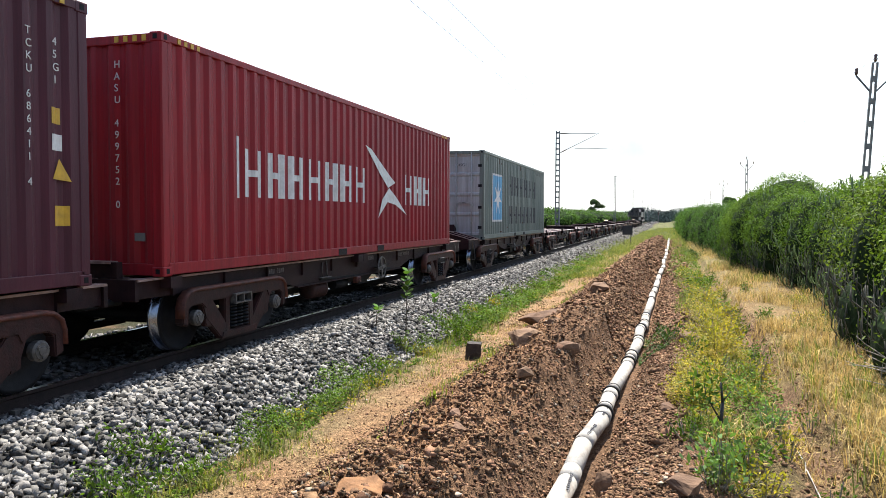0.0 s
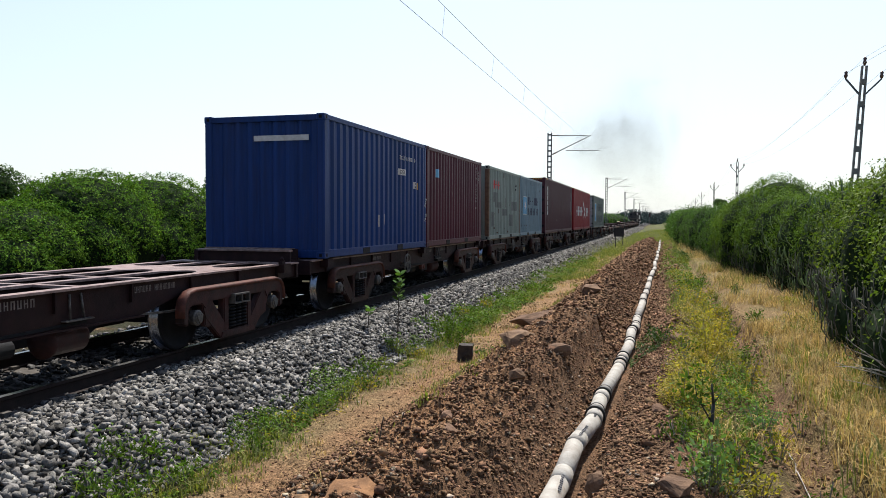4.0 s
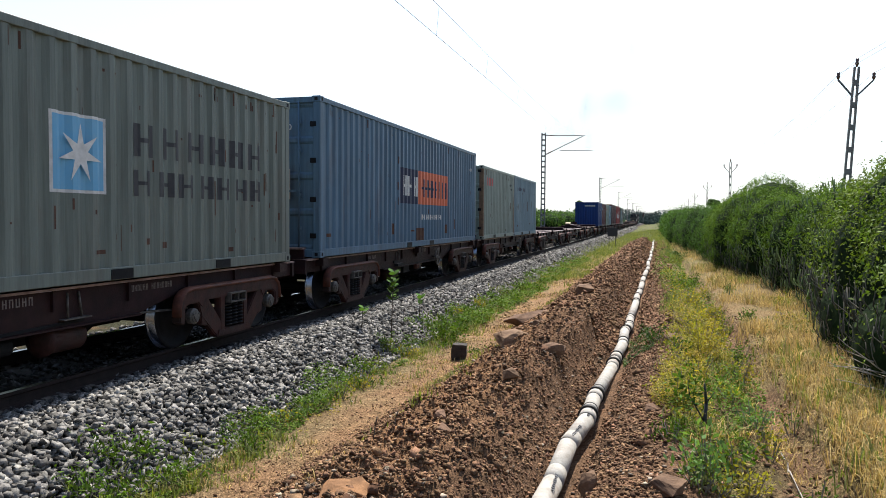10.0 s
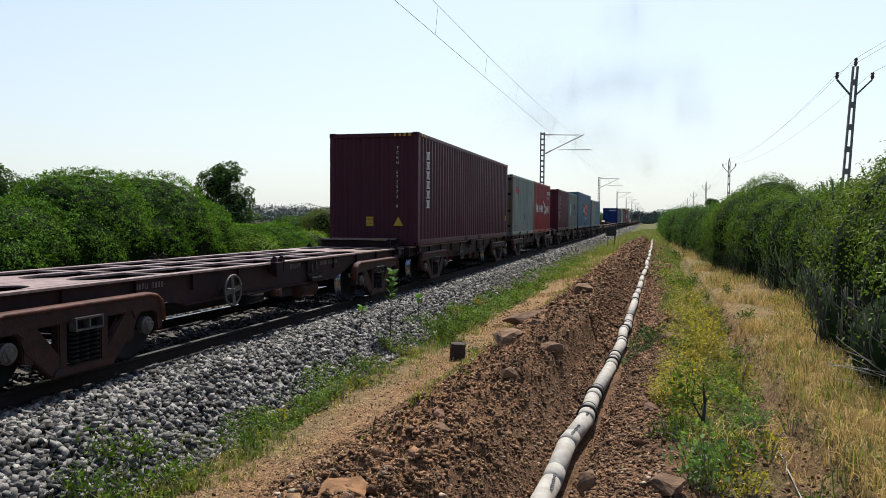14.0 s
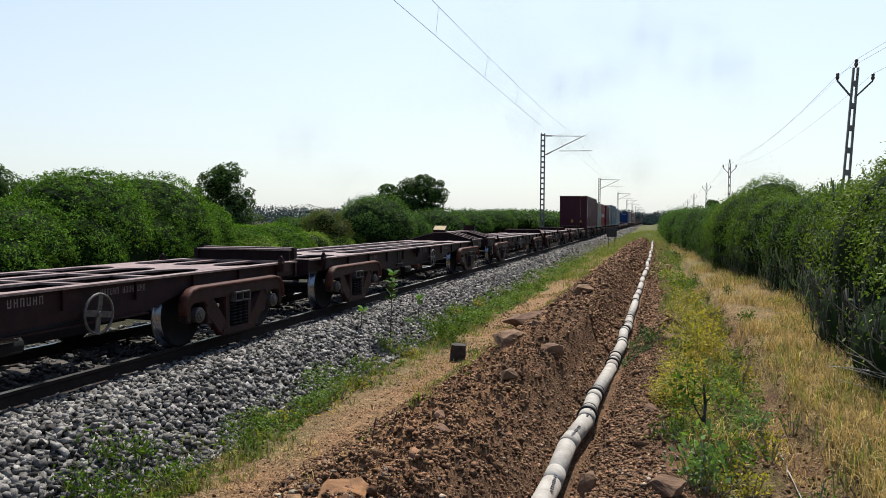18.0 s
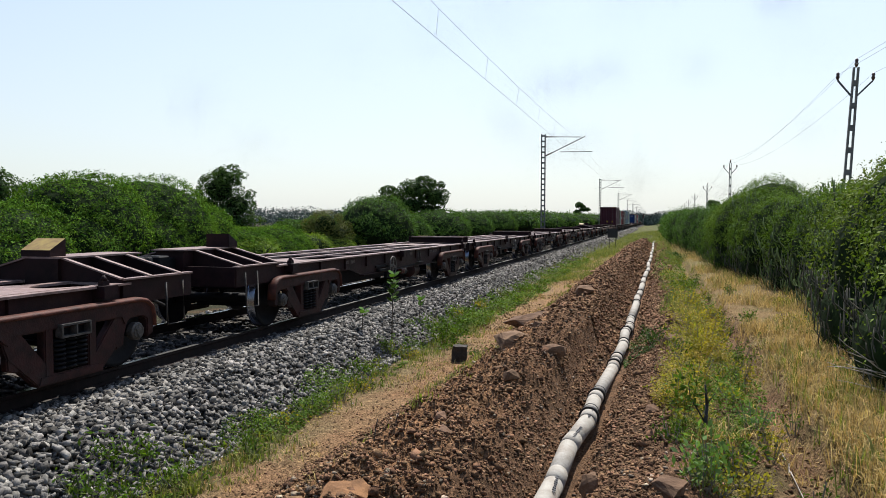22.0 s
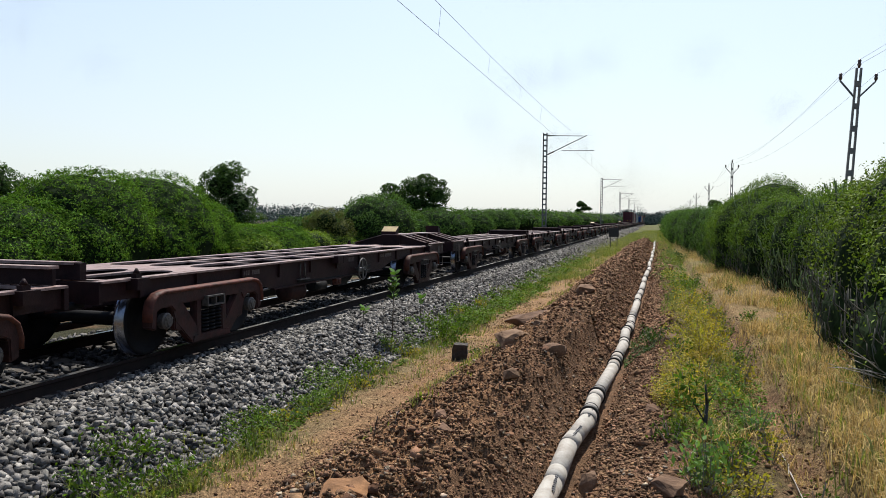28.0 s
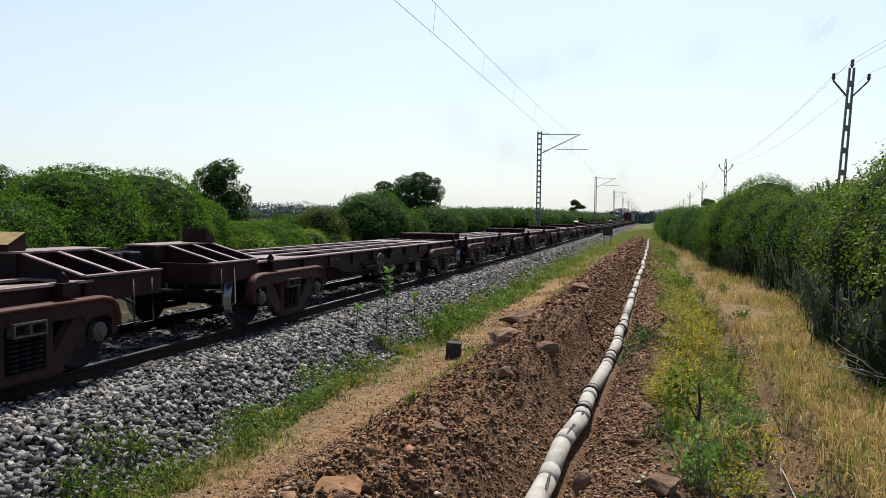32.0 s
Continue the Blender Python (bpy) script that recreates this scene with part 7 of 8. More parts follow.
def bars(y0, y1, z0, z1, n, fill=0.68, gaps=()):
    """A row of n plain letter-sized bars, each a pair of strokes."""
    out = []
    p = (y1 - y0) / n
    for k in range(n):
        if k in gaps:
            continue
        a = y0 + p * k + p * (1 - fill) / 2
        w = p * fill
        out += [(a, a + w * 0.30, z0, z1), (a + w * 0.70, a + w, z0, z1), (a + w * 0.30, a + w * 0.70, (z0 + z1) / 2 - (z1 - z0) * 0.07, (z0 + z1) / 2 + (z1 - z0) * 0.07)]
    return out


def lettering(text, size, mat, parent, m, extrude=0.002, label="", spacing=1.0):
    cu = bpy.data.curves.new("lettering", "FONT")
    cu.body, cu.size, cu.extrude, cu.space_character, cu.align_x = text, size, extrude, spacing, "LEFT"
    tmp = bpy.data.objects.new("lettering", cu)
    scene.collection.objects.link(tmp)
    bpy.context.view_layer.update()
    me = bpy.data.meshes.new_from_object(tmp.evaluated_get(bpy.context.evaluated_depsgraph_get()))
    bpy.data.objects.remove(tmp)
    me.materials.clear()
    me.materials.append(mat)
    o = new("lettering", me)
    o["kind"] = "stuff"
    o.parent = parent
    o.matrix_basis = m
    if label:
        o["label"] = label
    return o


SIDE = Matrix(((0, 0, 1, 0), (1, 0, 0, 0), (0, 1, 0, 0), (0, 0, 0, 1)))      # text x -> +y, text y -> +z, facing +x
END = Matrix(((1, 0, 0, 0), (0, 0, -1, 0), (0, 1, 0, 0), (0, 0, 0, 1)))      # text x -> +x, text y -> +z, facing -y


def side_text(c, text, y, z, size, mat=None, spacing=1.0):
    lettering(text, size, mat or M_WHITE, c, Matrix.Translation((1.212, y, z)) @ SIDE, spacing=spacing)


def end_text(c, text, x, z, size, mat=None, back=0.0):
    lettering(text, size, mat or M_WHITE, c, Matrix.Translation((x, -c["_len"] / 2 + 0.024 - back, z)) @ END)


def column_text(c, text, y, z, size, mat=None, side=True):
    """Letters one below another."""
    for k, ch in enumerate(text):
        if ch != " ":
            (side_text if side else end_text)(c, ch, y, z - k * size * 1.12, size, mat)


def end_panel(c, x0, x1, z0, z1, mat, y=0.026):
    bm = bmesh.new()
    L2 = c["_len"] / 2
    box(bm, x0, x1, -L2 + y - 0.003, -L2 + y, z0, z1)
    return part("panel", bm, mat, c)


def stripes(c, side=True):
    """Black and yellow warning bars along the top near the corner."""
    H = c["_high"]
    for k in range(4):
        bm = bmesh.new()
        a = c["_len"] / 2 - 0.35 - k * 0.13
        if side:
            for e in (-1, 1):
                box(bm, 1.218, 1.2225, e * a - 0.03, e * a + 0.03, H - 0.09, H - 0.03)
        box(bm, 0.98 - k * 0.13 - 0.03, 0.98 - k * 0.13 + 0.03, -c["_len"] / 2 + 0.006, -c["_len"] / 2 + 0.0095, H - 0.10, H - 0.03)
        part("warning_stripe", bm, M_YELLOW, c, "yellow warning bar")


def star(c, y, z, w):
    """Light blue square with a pale seven-pointed star."""
    mark_side(c, [(y - w / 2, y + w / 2, z - w / 2, z + w / 2)], M_WHITE, "badge_border")
    bm = bmesh.new()
    painted(bm, c, y - w * 0.46, y + w * 0.46, z - w * 0.46, z + w * 0.46)
    for v in bm.verts:
        v.co.x += 0.003
    part("badge_field", bm, M_SKYBLUE, c, "light blue badge field")
    bm = bmesh.new()
    n = 14
    ring = [bm.verts.new((1.2165, y + math.sin(math.pi * 2 * k / n) * w * (0.38 if k % 2 == 0 else 0.13), z + math.cos(math.pi * 2 * k / n) * w * (0.38 if k % 2 == 0 else 0.13))) for k in range(n)]
    mid = bm.verts.new((1.2165, y, z))
    for k in range(n):
        bm.faces.new((mid, ring[(k + 1) % n], ring[k]))
    bmesh.ops.recalc_face_normals(bm, faces=bm.faces)
    part("badge_star", bm, M_WHITE, c, "pale seven-pointed star")


def caution(c, x, z):
    """Yellow height notice on the end wall."""
    end_panel(c, x - 0.1, x + 0.1, z - 0.12, z + 0.12, M_YELLOW)
    end_text(c, "CAUTION", x - 0.09, z + 0.04, 0.045, M_BLACK, 0.006)
    end_text(c, "9'6\" HIGH", x - 0.09, z - 0.07, 0.04, M_BLACK, 0.006)


def warning_triangle(c, x, z):
    bm = bmesh.new()
    L2 = c["_len"] / 2 - 0.024
    v = [bm.verts.new((x + a, -L2 - b, z + d)) for b in (0.0, 0.003) for a, d in ((-0.13, -0.11), (0.13, -0.11), (0, 0.13))]
    bm.faces.new(v[:3][::-1])
    bm.faces.new(v[3:])
    bmesh.ops.recalc_face_normals(bm, faces=bm.faces)
    part("warning_triangle", bm, M_YELLOW, c, "yellow warning triangle")


def wording_red(c, y0, y1, y2, y3, z0, z1, tall):
    """White company wording drawn as plain bars, with a pale flag shape between."""
    f = bars(y0 + 0.12, y1, z0, z1, 7, 0.74)
    f += [(y0, y0 + 0.11, z0 - 0.02, tall)]
    f += bars(y2, y3, z0, z1, 3, 0.74)
    mark_side(c, f, M_WHITE, "wording", "white wording as plain bars")
    bm = bmesh.new()
    ym, zc, s, k = (y1 + y2) / 2, (z0 + z1) / 2, (tall - z0), (y2 - y1 + 0.5 * (z1 - z0)) / 2
    for poly in (((-0.95, 0.95), (-0.70, 0.88), (0.15, 0.30), (0.40, 0.15), (0.05, 0.0), (-0.30, 0.30)),
                 ((-0.40, -0.75), (-0.22, -0.30), (0.10, 0.0), (0.45, -0.22), (1.0, -0.68), (0.42, -0.42), (0.02, -0.36))):
        bm.faces.new([bm.verts.new((1.2135, ym + a * k, zc + b * s)) for a, b in poly])
    bmesh.ops.recalc_face_normals(bm, faces=bm.faces)
    part("flag_shape", bm, M_WHITE, c, "white flag shape")


def load(c, wagon_y, off=0.0):
    c.matrix_basis = Matrix.Translation((TRACK_X, wagon_y + off, DECK + 0.009))
    MOVING.append(c)


def make_containers(unit_y):
    """unit_y(u, k): the y of wagon k in unit u at the start."""
    # olive-grey long box with grey doors
    c = container("olive", 12.192, True, True, "faded olive-grey long container with grey doors and a blue badge", "grey")
    star(c, -4.02, 1.40, 1.65)
    mark_side(c, bars(-2.17, 3.85, 1.55, 2.28, 6) + bars(-2.17, 3.85, 0.48, 1.15, 7), M_BLACK, "wording", "dark wording as plain bars")
    end_text(c, "45G1", 0.35, 2.38, 0.13, M_BLACK, 0.02)
    end_panel(c, -0.95, -0.35, 1.55, 2.15, M_WHITE, 0.02)
    load(c, unit_y(1, 4))
    # red long box
    c = container("red", 12.192, True, label="bright red long container with white wording bars on its side")
    wording_red(c, -4.47, 0.25, 2.4, 4.4, 1.0, 1.68, 1.84)
    stripes(c)
    column_text(c, "HASU 499752 0", 0.535, 2.50, 0.125, None, False)
    end_panel(c, 0.80, 0.95, 0.42, 0.52, M_PATCH)
    load(c, unit_y(2, 0))
    # maroon long box
    c = container("maroon", 12.192, True, True, "dark maroon long container with white upright lettering bars")
    mark_side(c, [f for k in range(6) for f in ((-5.31, -4.95, 2.42 - k * 0.255, 2.46 - k * 0.255), (-5.18, -5.08, 2.27 - k * 0.255, 2.42 - k * 0.255),
                                                 (-5.28, -4.98, 2.25 - k * 0.255, 2.29 - k * 0.255))], M_WHITE, "wording", "white wording as plain bars")
    column_text(c, "TCKU 686411 4", 5.30, 2.42, 0.105)
    column_text(c, "45G1", 5.62, 2.38, 0.11)
    mark_side(c, [(5.60, 5.74, 1.62, 1.78)], M_YELLOW, "label_plate")
    mark_side(c, [(5.60, 5.76, 1.36, 1.52)], M_WHITE, "label_plate")
    mark_side(c, [(5.62, 5.82, 0.62, 0.82)], M_YELLOW, "label_plate")
    bm = bmesh.new()
    bm.faces.new([bm.verts.new(q) for q in ((1.2135, 5.60, 1.08), (1.2135, 5.84, 1.06), (1.2135, 5.68, 1.28))])
    part("warning_triangle", bm, M_YELLOW, c)
    mark_side(c, [(-1.75, -1.67, 0.62, 0.72)], M_WHITE, "label_plate")
    end_text(c, "686411 4", 0.30, 2.38, 0.12, None, 0.02)
    end_text(c, "45G1", 0.30, 2.20, 0.12, None, 0.02)
    end_panel(c, 0.40, 0.55, 1.05, 1.25, M_WHITE, 0.02)
    stripes(c)
    load(c, unit_y(2, 1))
    # pale blue and cream pair
    half = 3.067
    c = container("lightblue", 6.058, False, True, "pale blue short container, scuffed, with a blue badge")
    star(c, -1.81, 1.33, 0.8)
    mark_side(c, bars(-1.06, 1.94, 1.38, 1.73, 6) + bars(-1.06, 1.94, 0.91, 1.23, 7), M_NAVY, "wording", "navy wording as plain bars")
    side_text(c, "22G1", 2.05, 2.05, 0.12, M_BLACK)
    load(c, unit_y(2, 2), half)
    c = container("cream", 6.058, False, label="cream-grey short container with grey touch-up patches and rusty posts")
    mark_side(c, bars(-2.3, -1.0, 1.82, 2.12, 4, 0.85), M_REDMARK, "wording", "red wording as plain bars")
    mark_side(c, [(-2.17, -1.5, 1.35, 1.69), (-1.9, -0.73, 1.15, 1.35), (-2.61, -2.08, 0.46, 0.98), (-0.65, 0.38, 0.86, 1.11), (0.74, 1.45, 0.45, 0.91), (1.22, 2.4, 1.07, 1.43)], M_PATCH, "touch_up")
    side_text(c, "3644 8", 1.9, 2.05, 0.12, M_BLACK)
    side_text(c, "22G1", 1.9, 1.88, 0.12, M_BLACK)
    load(c, unit_y(2, 2), -half)
    # wine red and deep blue pair
    c = container("wine", 6.058, False, label="wine-red short container with white upright numbers")
    column_text(c, "BSIU 234566 8", 2.26, 2.32, 0.095)
    column_text(c, "22G1", 2.56, 2.2, 0.1)
    mark_side(c, [(-2.17, -1.82, 1.83, 2.05)], M_SKYBLUE, "label_plate")
    load(c, unit_y(2, 3), half)
    c = container("blue", 6.058, False, label="deep blue short container with white numbers")
    side_text(c, "TCLU 613701 0", 1.0, 2.08, 0.13, None, 1.35)
    mark_side(c, [(0.98, 1.53, 1.73, 1.87)], M_WHITE, "label_plate")
    lettering("22G1", 0.13, M_BLACK, c, Matrix.Translation((1.2165, 1.02, 1.755)) @ SIDE, spacing=1.3)
    mark_side(c, [(2.10, 2.22, 1.45, 1.61)], M_WHITE, "label_plate")
    lettering("IC", 0.075, M_BLACK, c, Matrix.Translation((1.2165, 2.115, 1.54)) @ SIDE)
    lettering("87", 0.075, M_BLACK, c, Matrix.Translation((1.2165, 2.11, 1.465)) @ SIDE)
    mark_side(c, [(2.34, 2.43, 1.44, 1.60)], M_YELLOW, "label_plate")
    lettering("TKD", 0.12, M_WHITE, c, Matrix.Translation((1.2195, 2.93, 0.62)) @ SIDE @ pose(0, 0, 0, 0, 0, 62))
    lettering("DDR", 0.12, M_WHITE, c, Matrix.Translation((1.2195, 2.93, 1.0)) @ SIDE @ pose(0, 0, 0, 0, 0, 62))
    end_panel(c, -0.2, 0.9, 2.12, 2.22, M_WHITE)
    mark_side(c, [(-0.35, -0.28, 0.55, 0.8), (0.05, 0.12, 0.6, 0.82)], M_PALE, "scuff")
    load(c, unit_y(2, 3), -half)
    # second load: blue and cream pair, steel-blue long box, pair, pair, maroon long
    c = container("lightblue", 6.058, False, label="pale blue short container with faint navy wording bars")
    mark_side(c, bars(-2.14, -0.15, 1.96, 2.12, 10, 0.8, (6,)), M_NAVY, "wording", "navy wording as plain bars")
    for y, z in ((-2.13, 1.25), (1.57, 1.42)):
        bm = bmesh.new()
        bm.faces.new([bm.verts.new((1.2125, y + a, z + b)) for a, b in ((0, -0.2), (0.2, 0), (0, 0.2), (-0.2, 0))])
        part("diamond_patch", bm, M_DIAMOND, c)
    side_text(c, "22G1", 2.3, 1.9, 0.1, M_BLACK)
    load(c, unit_y(3, 2), half)
    c = container("cream", 6.058, False, True, "cream-grey short container with closed cream doors")
    mark_side(c, bars(-2.35, -1.25, 1.92, 2.2, 4, 0.85), M_REDMARK, "wording", "red wording as plain bars")
    side_text(c, "11023 2", 1.95, 2.06, 0.13, M_BLACK)
    side_text(c, "22G1", 2.2, 1.88, 0.13, M_BLACK)
    end_text(c, "10263 2", 0.2, 2.2, 0.13, M_BLACK, 0.02)
    end_text(c, "22G1", 0.3, 2.02, 0.13, M_BLACK, 0.02)
    load(c, unit_y(3, 2), -half)
    c = container("steel", 12.192, True, True, "steel-blue long container with navy and orange wording panels and rust streaks", "steel")
    mark_side(c, [(-1.6, -0.15, 1.08, 1.93)], M_NAVY, "wording_panel", "navy panel")
    mark_side(c, [(-0.15, 2.63, 1.08, 1.93)], M_ORANGE, "wording_panel", "orange panel")
    bm = bmesh.new()
    for f in bars(-1.5, -0.25, 1.27, 1.75, 3):
        painted(bm, c, *f)
    for v in bm.verts:
        v.co.x += 0.003
    part("wording", bm, M_WHITE, c, "white wording as plain bars")["kind"] = "stuff"
    bm = bmesh.new()
    for f in bars(0.0, 2.5, 1.27, 1.73, 8):
        painted(bm, c, *f)
    for v in bm.verts:
        v.co.x += 0.003
    part("wording", bm, M_NAVY, c, "navy wording as plain bars")["kind"] = "stuff"
    mark_side(c, bars(-0.03, 1.92, 0.69, 0.82, 12, 0.7), M_WHITE, "wording")
    mark_side(c, [(-0.37, 0.23, 0.16, 0.48), (-2.2, -2.05, 0.35, 0.6), (-3.1, -3.0, 0.35, 0.62), (2.4, 2.5, 0.3, 0.55), (3.3, 3.4, 0.4, 0.7)], M_RUSTMARK, "rust_patch", "brown rust patch")
    side_text(c, "45G1", 5.2, 2.25, 0.13)
    end_text(c, "81101 0", 0.2, 2.3, 0.14, None, 0.02)
    end_text(c, "45G1", 0.3, 2.12, 0.14, None, 0.02)
    end_panel(c, 0.3, 0.62, 1.05, 1.6, M_PALE, 0.02)
    load(c, unit_y(3, 3))
    c = container("olive", 6.058, False, label="faded olive-grey short container with a blue badge")
    star(c, -1.65, 1.37, 0.82)
    mark_side(c, bars(-0.85, 2.19, 1.42, 1.80, 6) + bars(-0.85, 2.19, 0.96, 1.26, 7), M_BLACK, "wording", "dark wording as plain bars")
    load(c, unit_y(3, 4), half)
    c = container("wine", 6.058, False, label="wine-red short container with white upright wording bars")
    mark_side(c, [f for k in range(6) for f in ((-2.29, -1.96, 2.14 - k * 0.26, 2.18 - k * 0.26), (-2.17, -2.08, 1.98 - k * 0.26, 2.14 - k * 0.26),
                                                 (-2.27, -1.98, 1.96 - k * 0.26, 2.0 - k * 0.26))], M_WHITE, "wording", "white wording as plain bars")
    column_text(c, "TLLU 222972 8", 0.42, 2.24, 0.105, None, False)
    load(c, unit_y(3, 4), -half)
    c = container("red", 6.058, False, label="bright red short container with white wording bars")
    wording_red(c, -2.34, 0.22, 1.5, 2.5, 1.06, 1.42, 1.53)
    mark_side(c, [(1.82, 2.78, 2.05, 2.22), (2.14, 2.42, 1.80, 1.94)], M_WHITE, "label_plate")
    lettering("HSU 10872 6", 0.13, M_BLACK, c, Matrix.Translation((1.2165, 1.87, 2.08)) @ SIDE)
    lettering("22G1", 0.12, M_BLACK, c, Matrix.Translation((1.2165, 2.15, 1.82)) @ SIDE)
    mark_side(c, [(2.02, 2.14, 1.52, 1.70)], M_WHITE, "label_plate")
    mark_side(c, [(2.3, 2.42, 1.50, 1.68)], M_YELLOW, "label_plate")
    mark_side(c, [(2.2, 2.34, 0.48, 0.56)], M_SKYBLUE, "label_plate")
    load(c, unit_y(4, 0), half)
    c = container("cream", 6.058, False, True, "cream-grey short container with closed beige doors and rusty posts")
    mark_side(c, bars(-2.26, -1.09, 1.81, 2.13, 4, 0.85), M_REDMARK, "wording", "red wording as plain bars")
    end_text(c, "179333 3", 0.05, 2.16, 0.13, M_BLACK, 0.02)
    end_text(c, "22G1", 0.2, 1.98, 0.13, M_BLACK, 0.02)
    end_text(c, "MGW.", -0.98, 1.50, 0.12, M_BLACK, 0.02)
    end_text(c, "TARE.", -0.98, 1.34, 0.12, M_BLACK, 0.02)
    end_text(c, "NET.", -0.98, 1.00, 0.12, M_BLACK, 0.02)
    end_text(c, "CU.CAP.", -0.98, 0.84, 0.12, M_BLACK, 0.02)
    side_text(c, "22G1", 2.0, 1.88, 0.12, M_BLACK)
    mark_side(c, [(-2.35, -2.2, 0.42, 0.52)], M_ORANGE, "label_plate")
    load(c, unit_y(4, 0), -half)
    c = container("maroon", 12.192, True, label="dark maroon long container with yellow notices on its end")
    mark_side(c, [f for k in range(6) for f in ((-5.31, -4.95, 2.42 - k * 0.255, 2.46 - k * 0.255), (-5.18, -5.08, 2.27 - k * 0.255, 2.42 - k * 0.255),
                                                 (-5.28, -4.98, 2.25 - k * 0.255, 2.29 - k * 0.255))], M_WHITE, "wording", "white wording as plain bars")
    column_text(c, "TCKU 672573 6", 0.62, 2.46, 0.11, None, False)
    caution(c, -0.1, 0.62)
    warning_triangle(c, 0.68, 0.62)
    stripes(c)
    mark_side(c, [(5.62, 5.82, 0.62, 0.82)], M_YELLOW, "label_plate")
    load(c, unit_y(4, 1))


def make_train():
    def unit_y(u, k):
        return FRONT - u * UNIT - (8.08 + 13.34 * k)
    mid = make_wagon(False)
    end = make_wagon(True)
    used = {}
    for u in range(9):
        for k in range(5):
            src = end if k in (0, 4) else mid
            m = Matrix.Translation((TRACK_X, unit_y(u, k), 0))
            if k == 4 or k in (1, 2, 3) and u not in (2, 4):
                m = m @ pose(0, 0, 0, 0, 0, 180)
            if src in used:
                w = copy_thing(src, m)
            else:
                src.matrix_basis = m
                used[src] = w = src
            MOVING.append(w)
    make_containers(unit_y)


make_train()


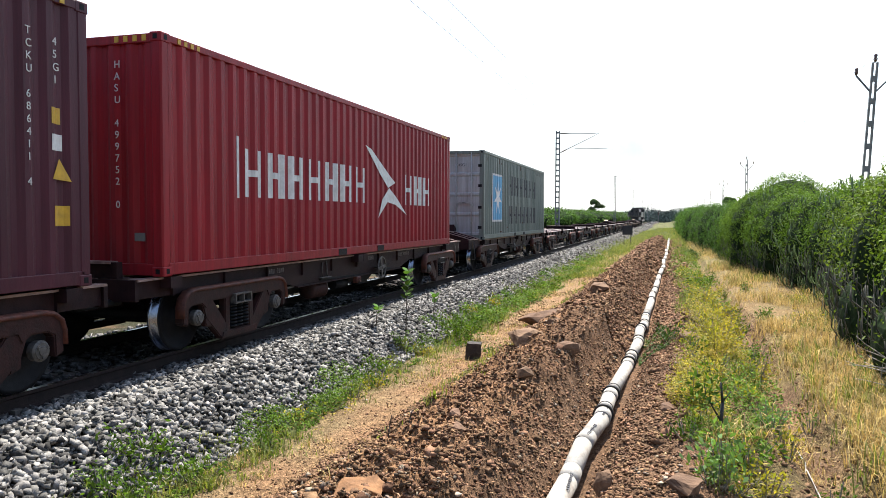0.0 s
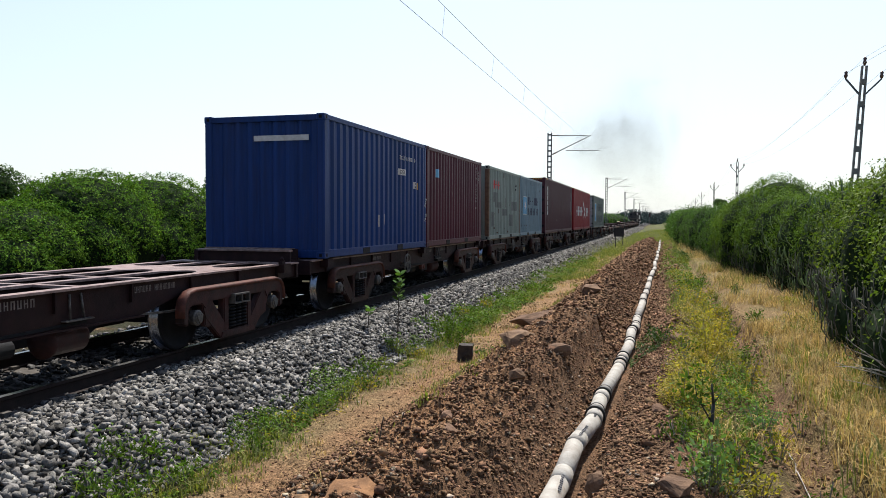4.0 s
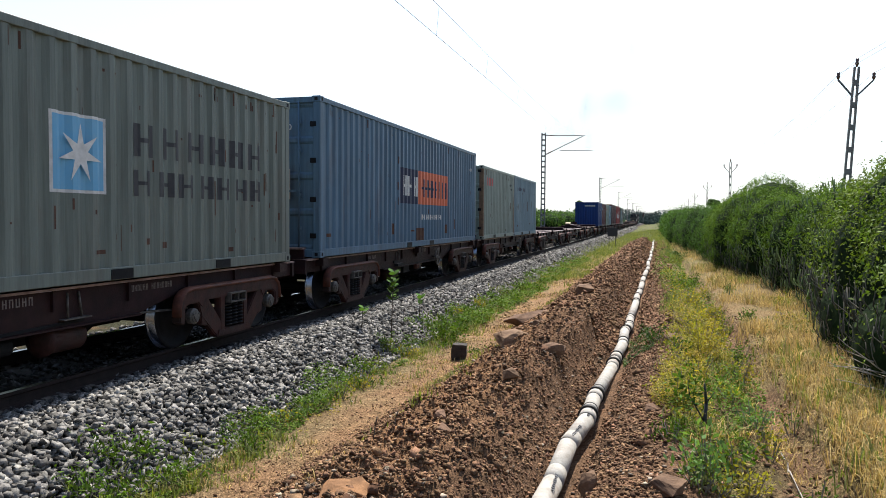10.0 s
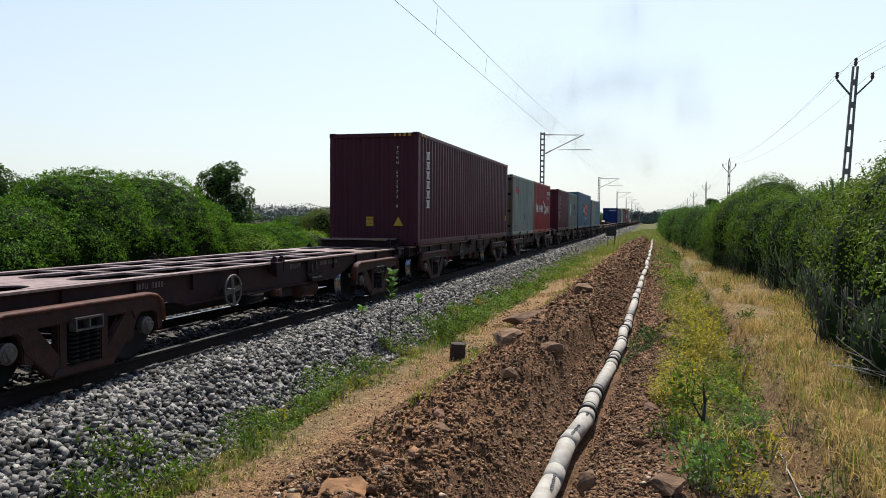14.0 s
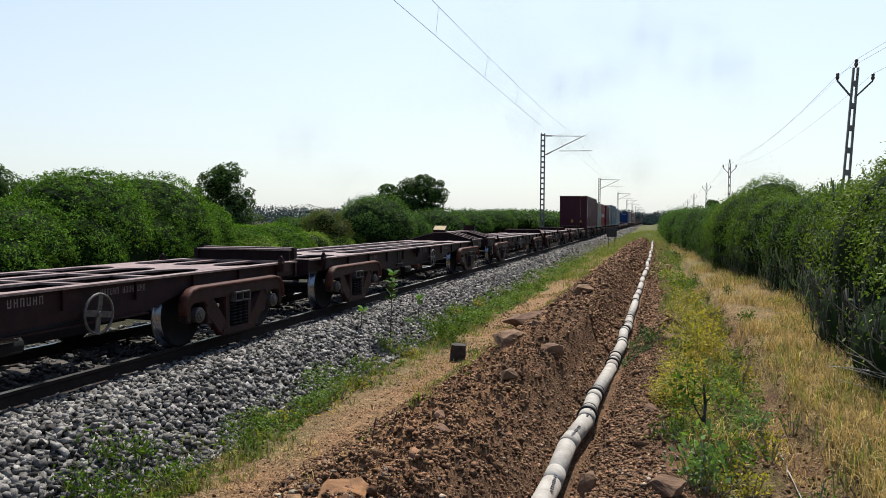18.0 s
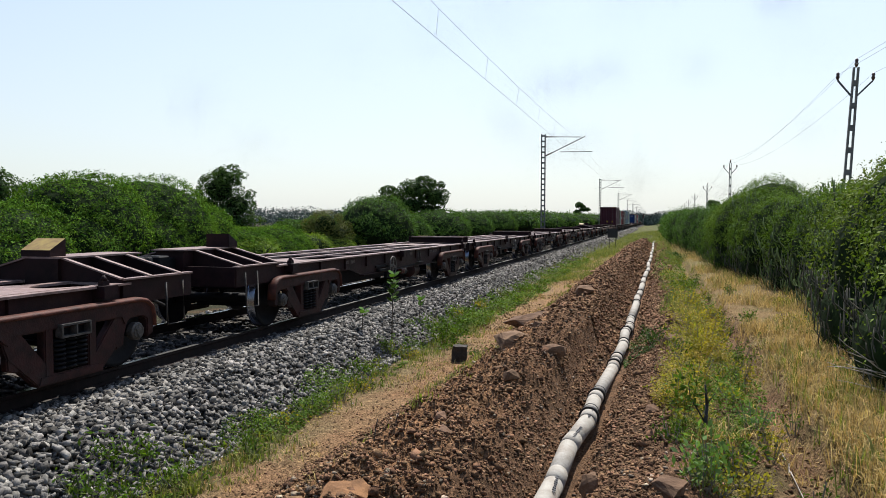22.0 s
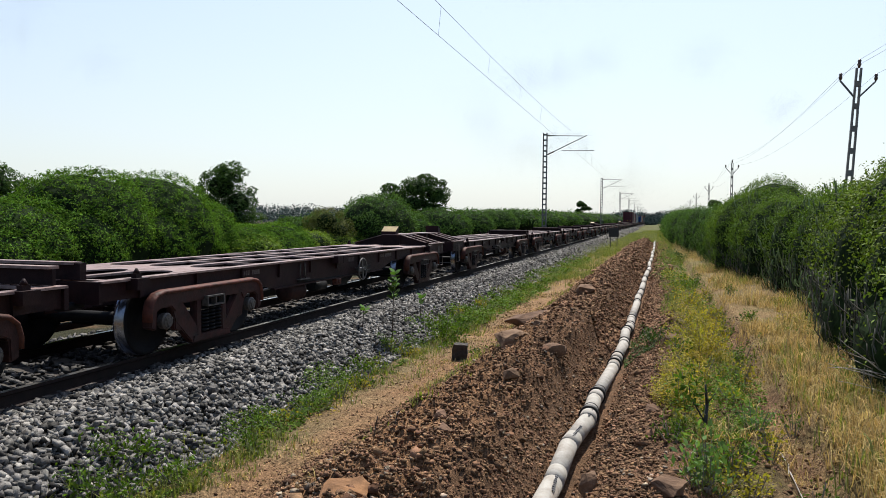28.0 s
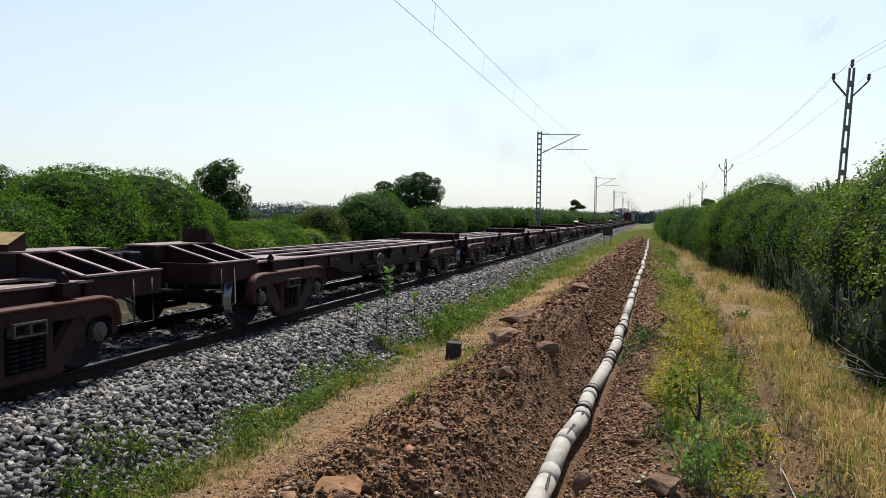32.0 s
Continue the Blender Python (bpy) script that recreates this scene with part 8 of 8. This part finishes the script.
def make_engine():
    """The diesel engine at the head, seen from behind."""
    e = thing("diesel_locomotive", "dark diesel locomotive with a cream band heading the train", "locomotive",
              at=Matrix.Translation((TRACK_X, FRONT + 10.6, 0)))
    bm = bmesh.new()
    box(bm, -1.5, 1.5, -9.6, 9.6, 1.1, 1.35)
    part("underframe", bm, M_LOCO, e)
    bm = bmesh.new()
    box(bm, -1.35, 1.35, -9.0, 5.2, 1.35, 3.55)
    bevelled(bm, 0.55, 4)
    part("long_hood", bm, M_LOCO, e)
    bm = bmesh.new()
    box(bm, -1.5, 1.5, 5.2, 7.6, 1.35, 4.0)
    bevelled(bm, 0.22, 3)
    part("cab", bm, M_LOCO, e)
    bm = bmesh.new()
    box(bm, -0.95, 0.95, 7.5, 9.3, 1.35, 3.1)
    bevelled(bm, 0.15, 2)
    part("short_hood", bm, M_LOCO, e)
    bm = bmesh.new()
    box(bm, -1.37, 1.37, -9.03, 5.2, 2.0, 2.2)
    part("band", bm, M_LOCOB, e, "cream band round the hood")
    bm = bmesh.new()
    box(bm, -1.52, 1.52, -9.62, 9.62, 1.12, 1.3)
    part("sill_band", bm, M_LOCOB, e, "cream sill band")
    for x in (-0.55, 0.55):
        bm = bmesh.new()
        box(bm, x - 0.25, x + 0.25, -9.06, -9.0, 2.9, 3.35)
        part("window", bm, M_GLASS, e)
        bm = bmesh.new()
        tube(bm, (x * 0.35, -9.1, 3.5), (x * 0.35, -9.0, 3.5), 0.12, n=12)
        part("headlight", bm, M_CAP, e)
    for x in (-1.25, 1.25):
        bm = bmesh.new()
        box(bm, x - 0.2, x + 0.2, 5.16, 5.2, 2.9, 3.5)
        part("window", bm, M_GLASS, e)
        for y in (-9.5, 9.5):
            bm = bmesh.new()
            tube(bm, (x, y, 1.35), (x, y, 2.3), 0.02, n=6)
            tube(bm, (x, y, 2.3), (x * 0.6, y, 2.3), 0.02, n=6)
            part("handrail", bm, M_PALE, e)
    bm = bmesh.new()
    box(bm, -1.35, 1.35, -2.6, 2.6, 0.4, 1.1)
    bevelled(bm, 0.1, 2)
    part("fuel_tank", bm, M_GREASE, e)
    for y in (-6, 6):
        bm = bmesh.new()
        box(bm, -1.2, 1.2, y - 2.2, y + 2.2, 0.55, 0.95)
        bogie = part("bogie", bm, M_GREASE, e)
        for k in (-1.8, 0, 1.8):
            bm = bmesh.new()
            for s in (-1, 1):
                tube(bm, (s * 0.8, y + k, 0.546), (s * 0.93, y + k, 0.546), 0.546, n=24)
            tube(bm, (-0.9, y + k, 0.546), (0.9, y + k, 0.546), 0.09, n=10)
            part("wheelset", bm, M_GREASE, bogie)
    for y in (-9.8, 9.8):
        bm = bmesh.new()
        box(bm, -0.15, 0.15, y - 0.3, y + 0.3, 0.9, 1.2)
        part("coupler", bm, M_GREASE, e)
    bm = bmesh.new()
    tube(bm, (0, 1.5, 3.7), (0, 1.5, 4.05), 0.28, n=14)
    part("exhaust_stack", bm, M_GREASE, e)
    MOVING.append(e)


make_engine()

# smoke from the engine: rigid puffs of fine soot that drift up and apart
PUFFS = []


def make_smoke():
    r = random.Random(11)
    for k in range(40):
        n = 9500
        P = rng.normal(size=(n, 3)) * np.array([3.0, 3.0, 2.4]) * (0.6 + 0.7 * r.random())
        P = P + 0.5 * np.sin(P[:, ::-1] * 1.3 + k)
        p = leaves("smoke_puff", P, 0.038 * rng.uniform(0.6, 1.4, n), M_SMOKE)
        p.visible_shadow = False
        tagged(p, "thin grey puff of diesel smoke drifting over the line", "smoke", "smoke over the train")
        PUFFS.append((p, (r.gauss(0, 2.1), r.gauss(0, 1.9), r.gauss(0, 2.0)), r.random()))


make_smoke()


def motions():
    rows = [0, 1, 2, 3, 5, 6, 7, 8, 9, 10, 11, 12, 13, 14, 17, 18, 19, 20, 21, 22, 23, 24, 25, 28, 29, 30, 31, 32]
    for ob in MOVING:
        m = ob.matrix_basis.copy()
        walk(ob, [(t, Matrix.Translation((0, run(t), 0)) @ m) for t in rows])
    for ob, d, u in PUFFS:
        rows = []
        for t in (0, 3, 6, 9, 12, 16, 20, 24, 28, 32):
            thin = max(0, t - 8)
            if u < 0.33:  # the faint core that lingers over the mast
                at = (-5.1 + d[0] * (1.75 + t * 0.2) - 0.08 * t - 0.32 * max(0, t - 12), 122 + d[1] * (1.75 + t * 0.1),
                      11.6 + d[2] * (1.7 + t * 0.14) + 0.56 * min(t, 12 + 0.1 * t))
            else:
                at = (-5.1 + d[0] * (1.75 + t * 0.27 + 0.09 * thin ** 1.7) - t * 0.08, 122 + d[1] * (1.75 + t * 0.1),
                      11.6 + d[2] * (1.7 + t * 0.17) + 0.62 * t - 0.006 * t * t + 0.1 * max(0, t - 10) ** 2)
            rows.append((t, Matrix.Translation(at) @ pose(0, 0, 0, 0, 0, u * 300 + t * 2)))
        walk(ob, rows)


motions()
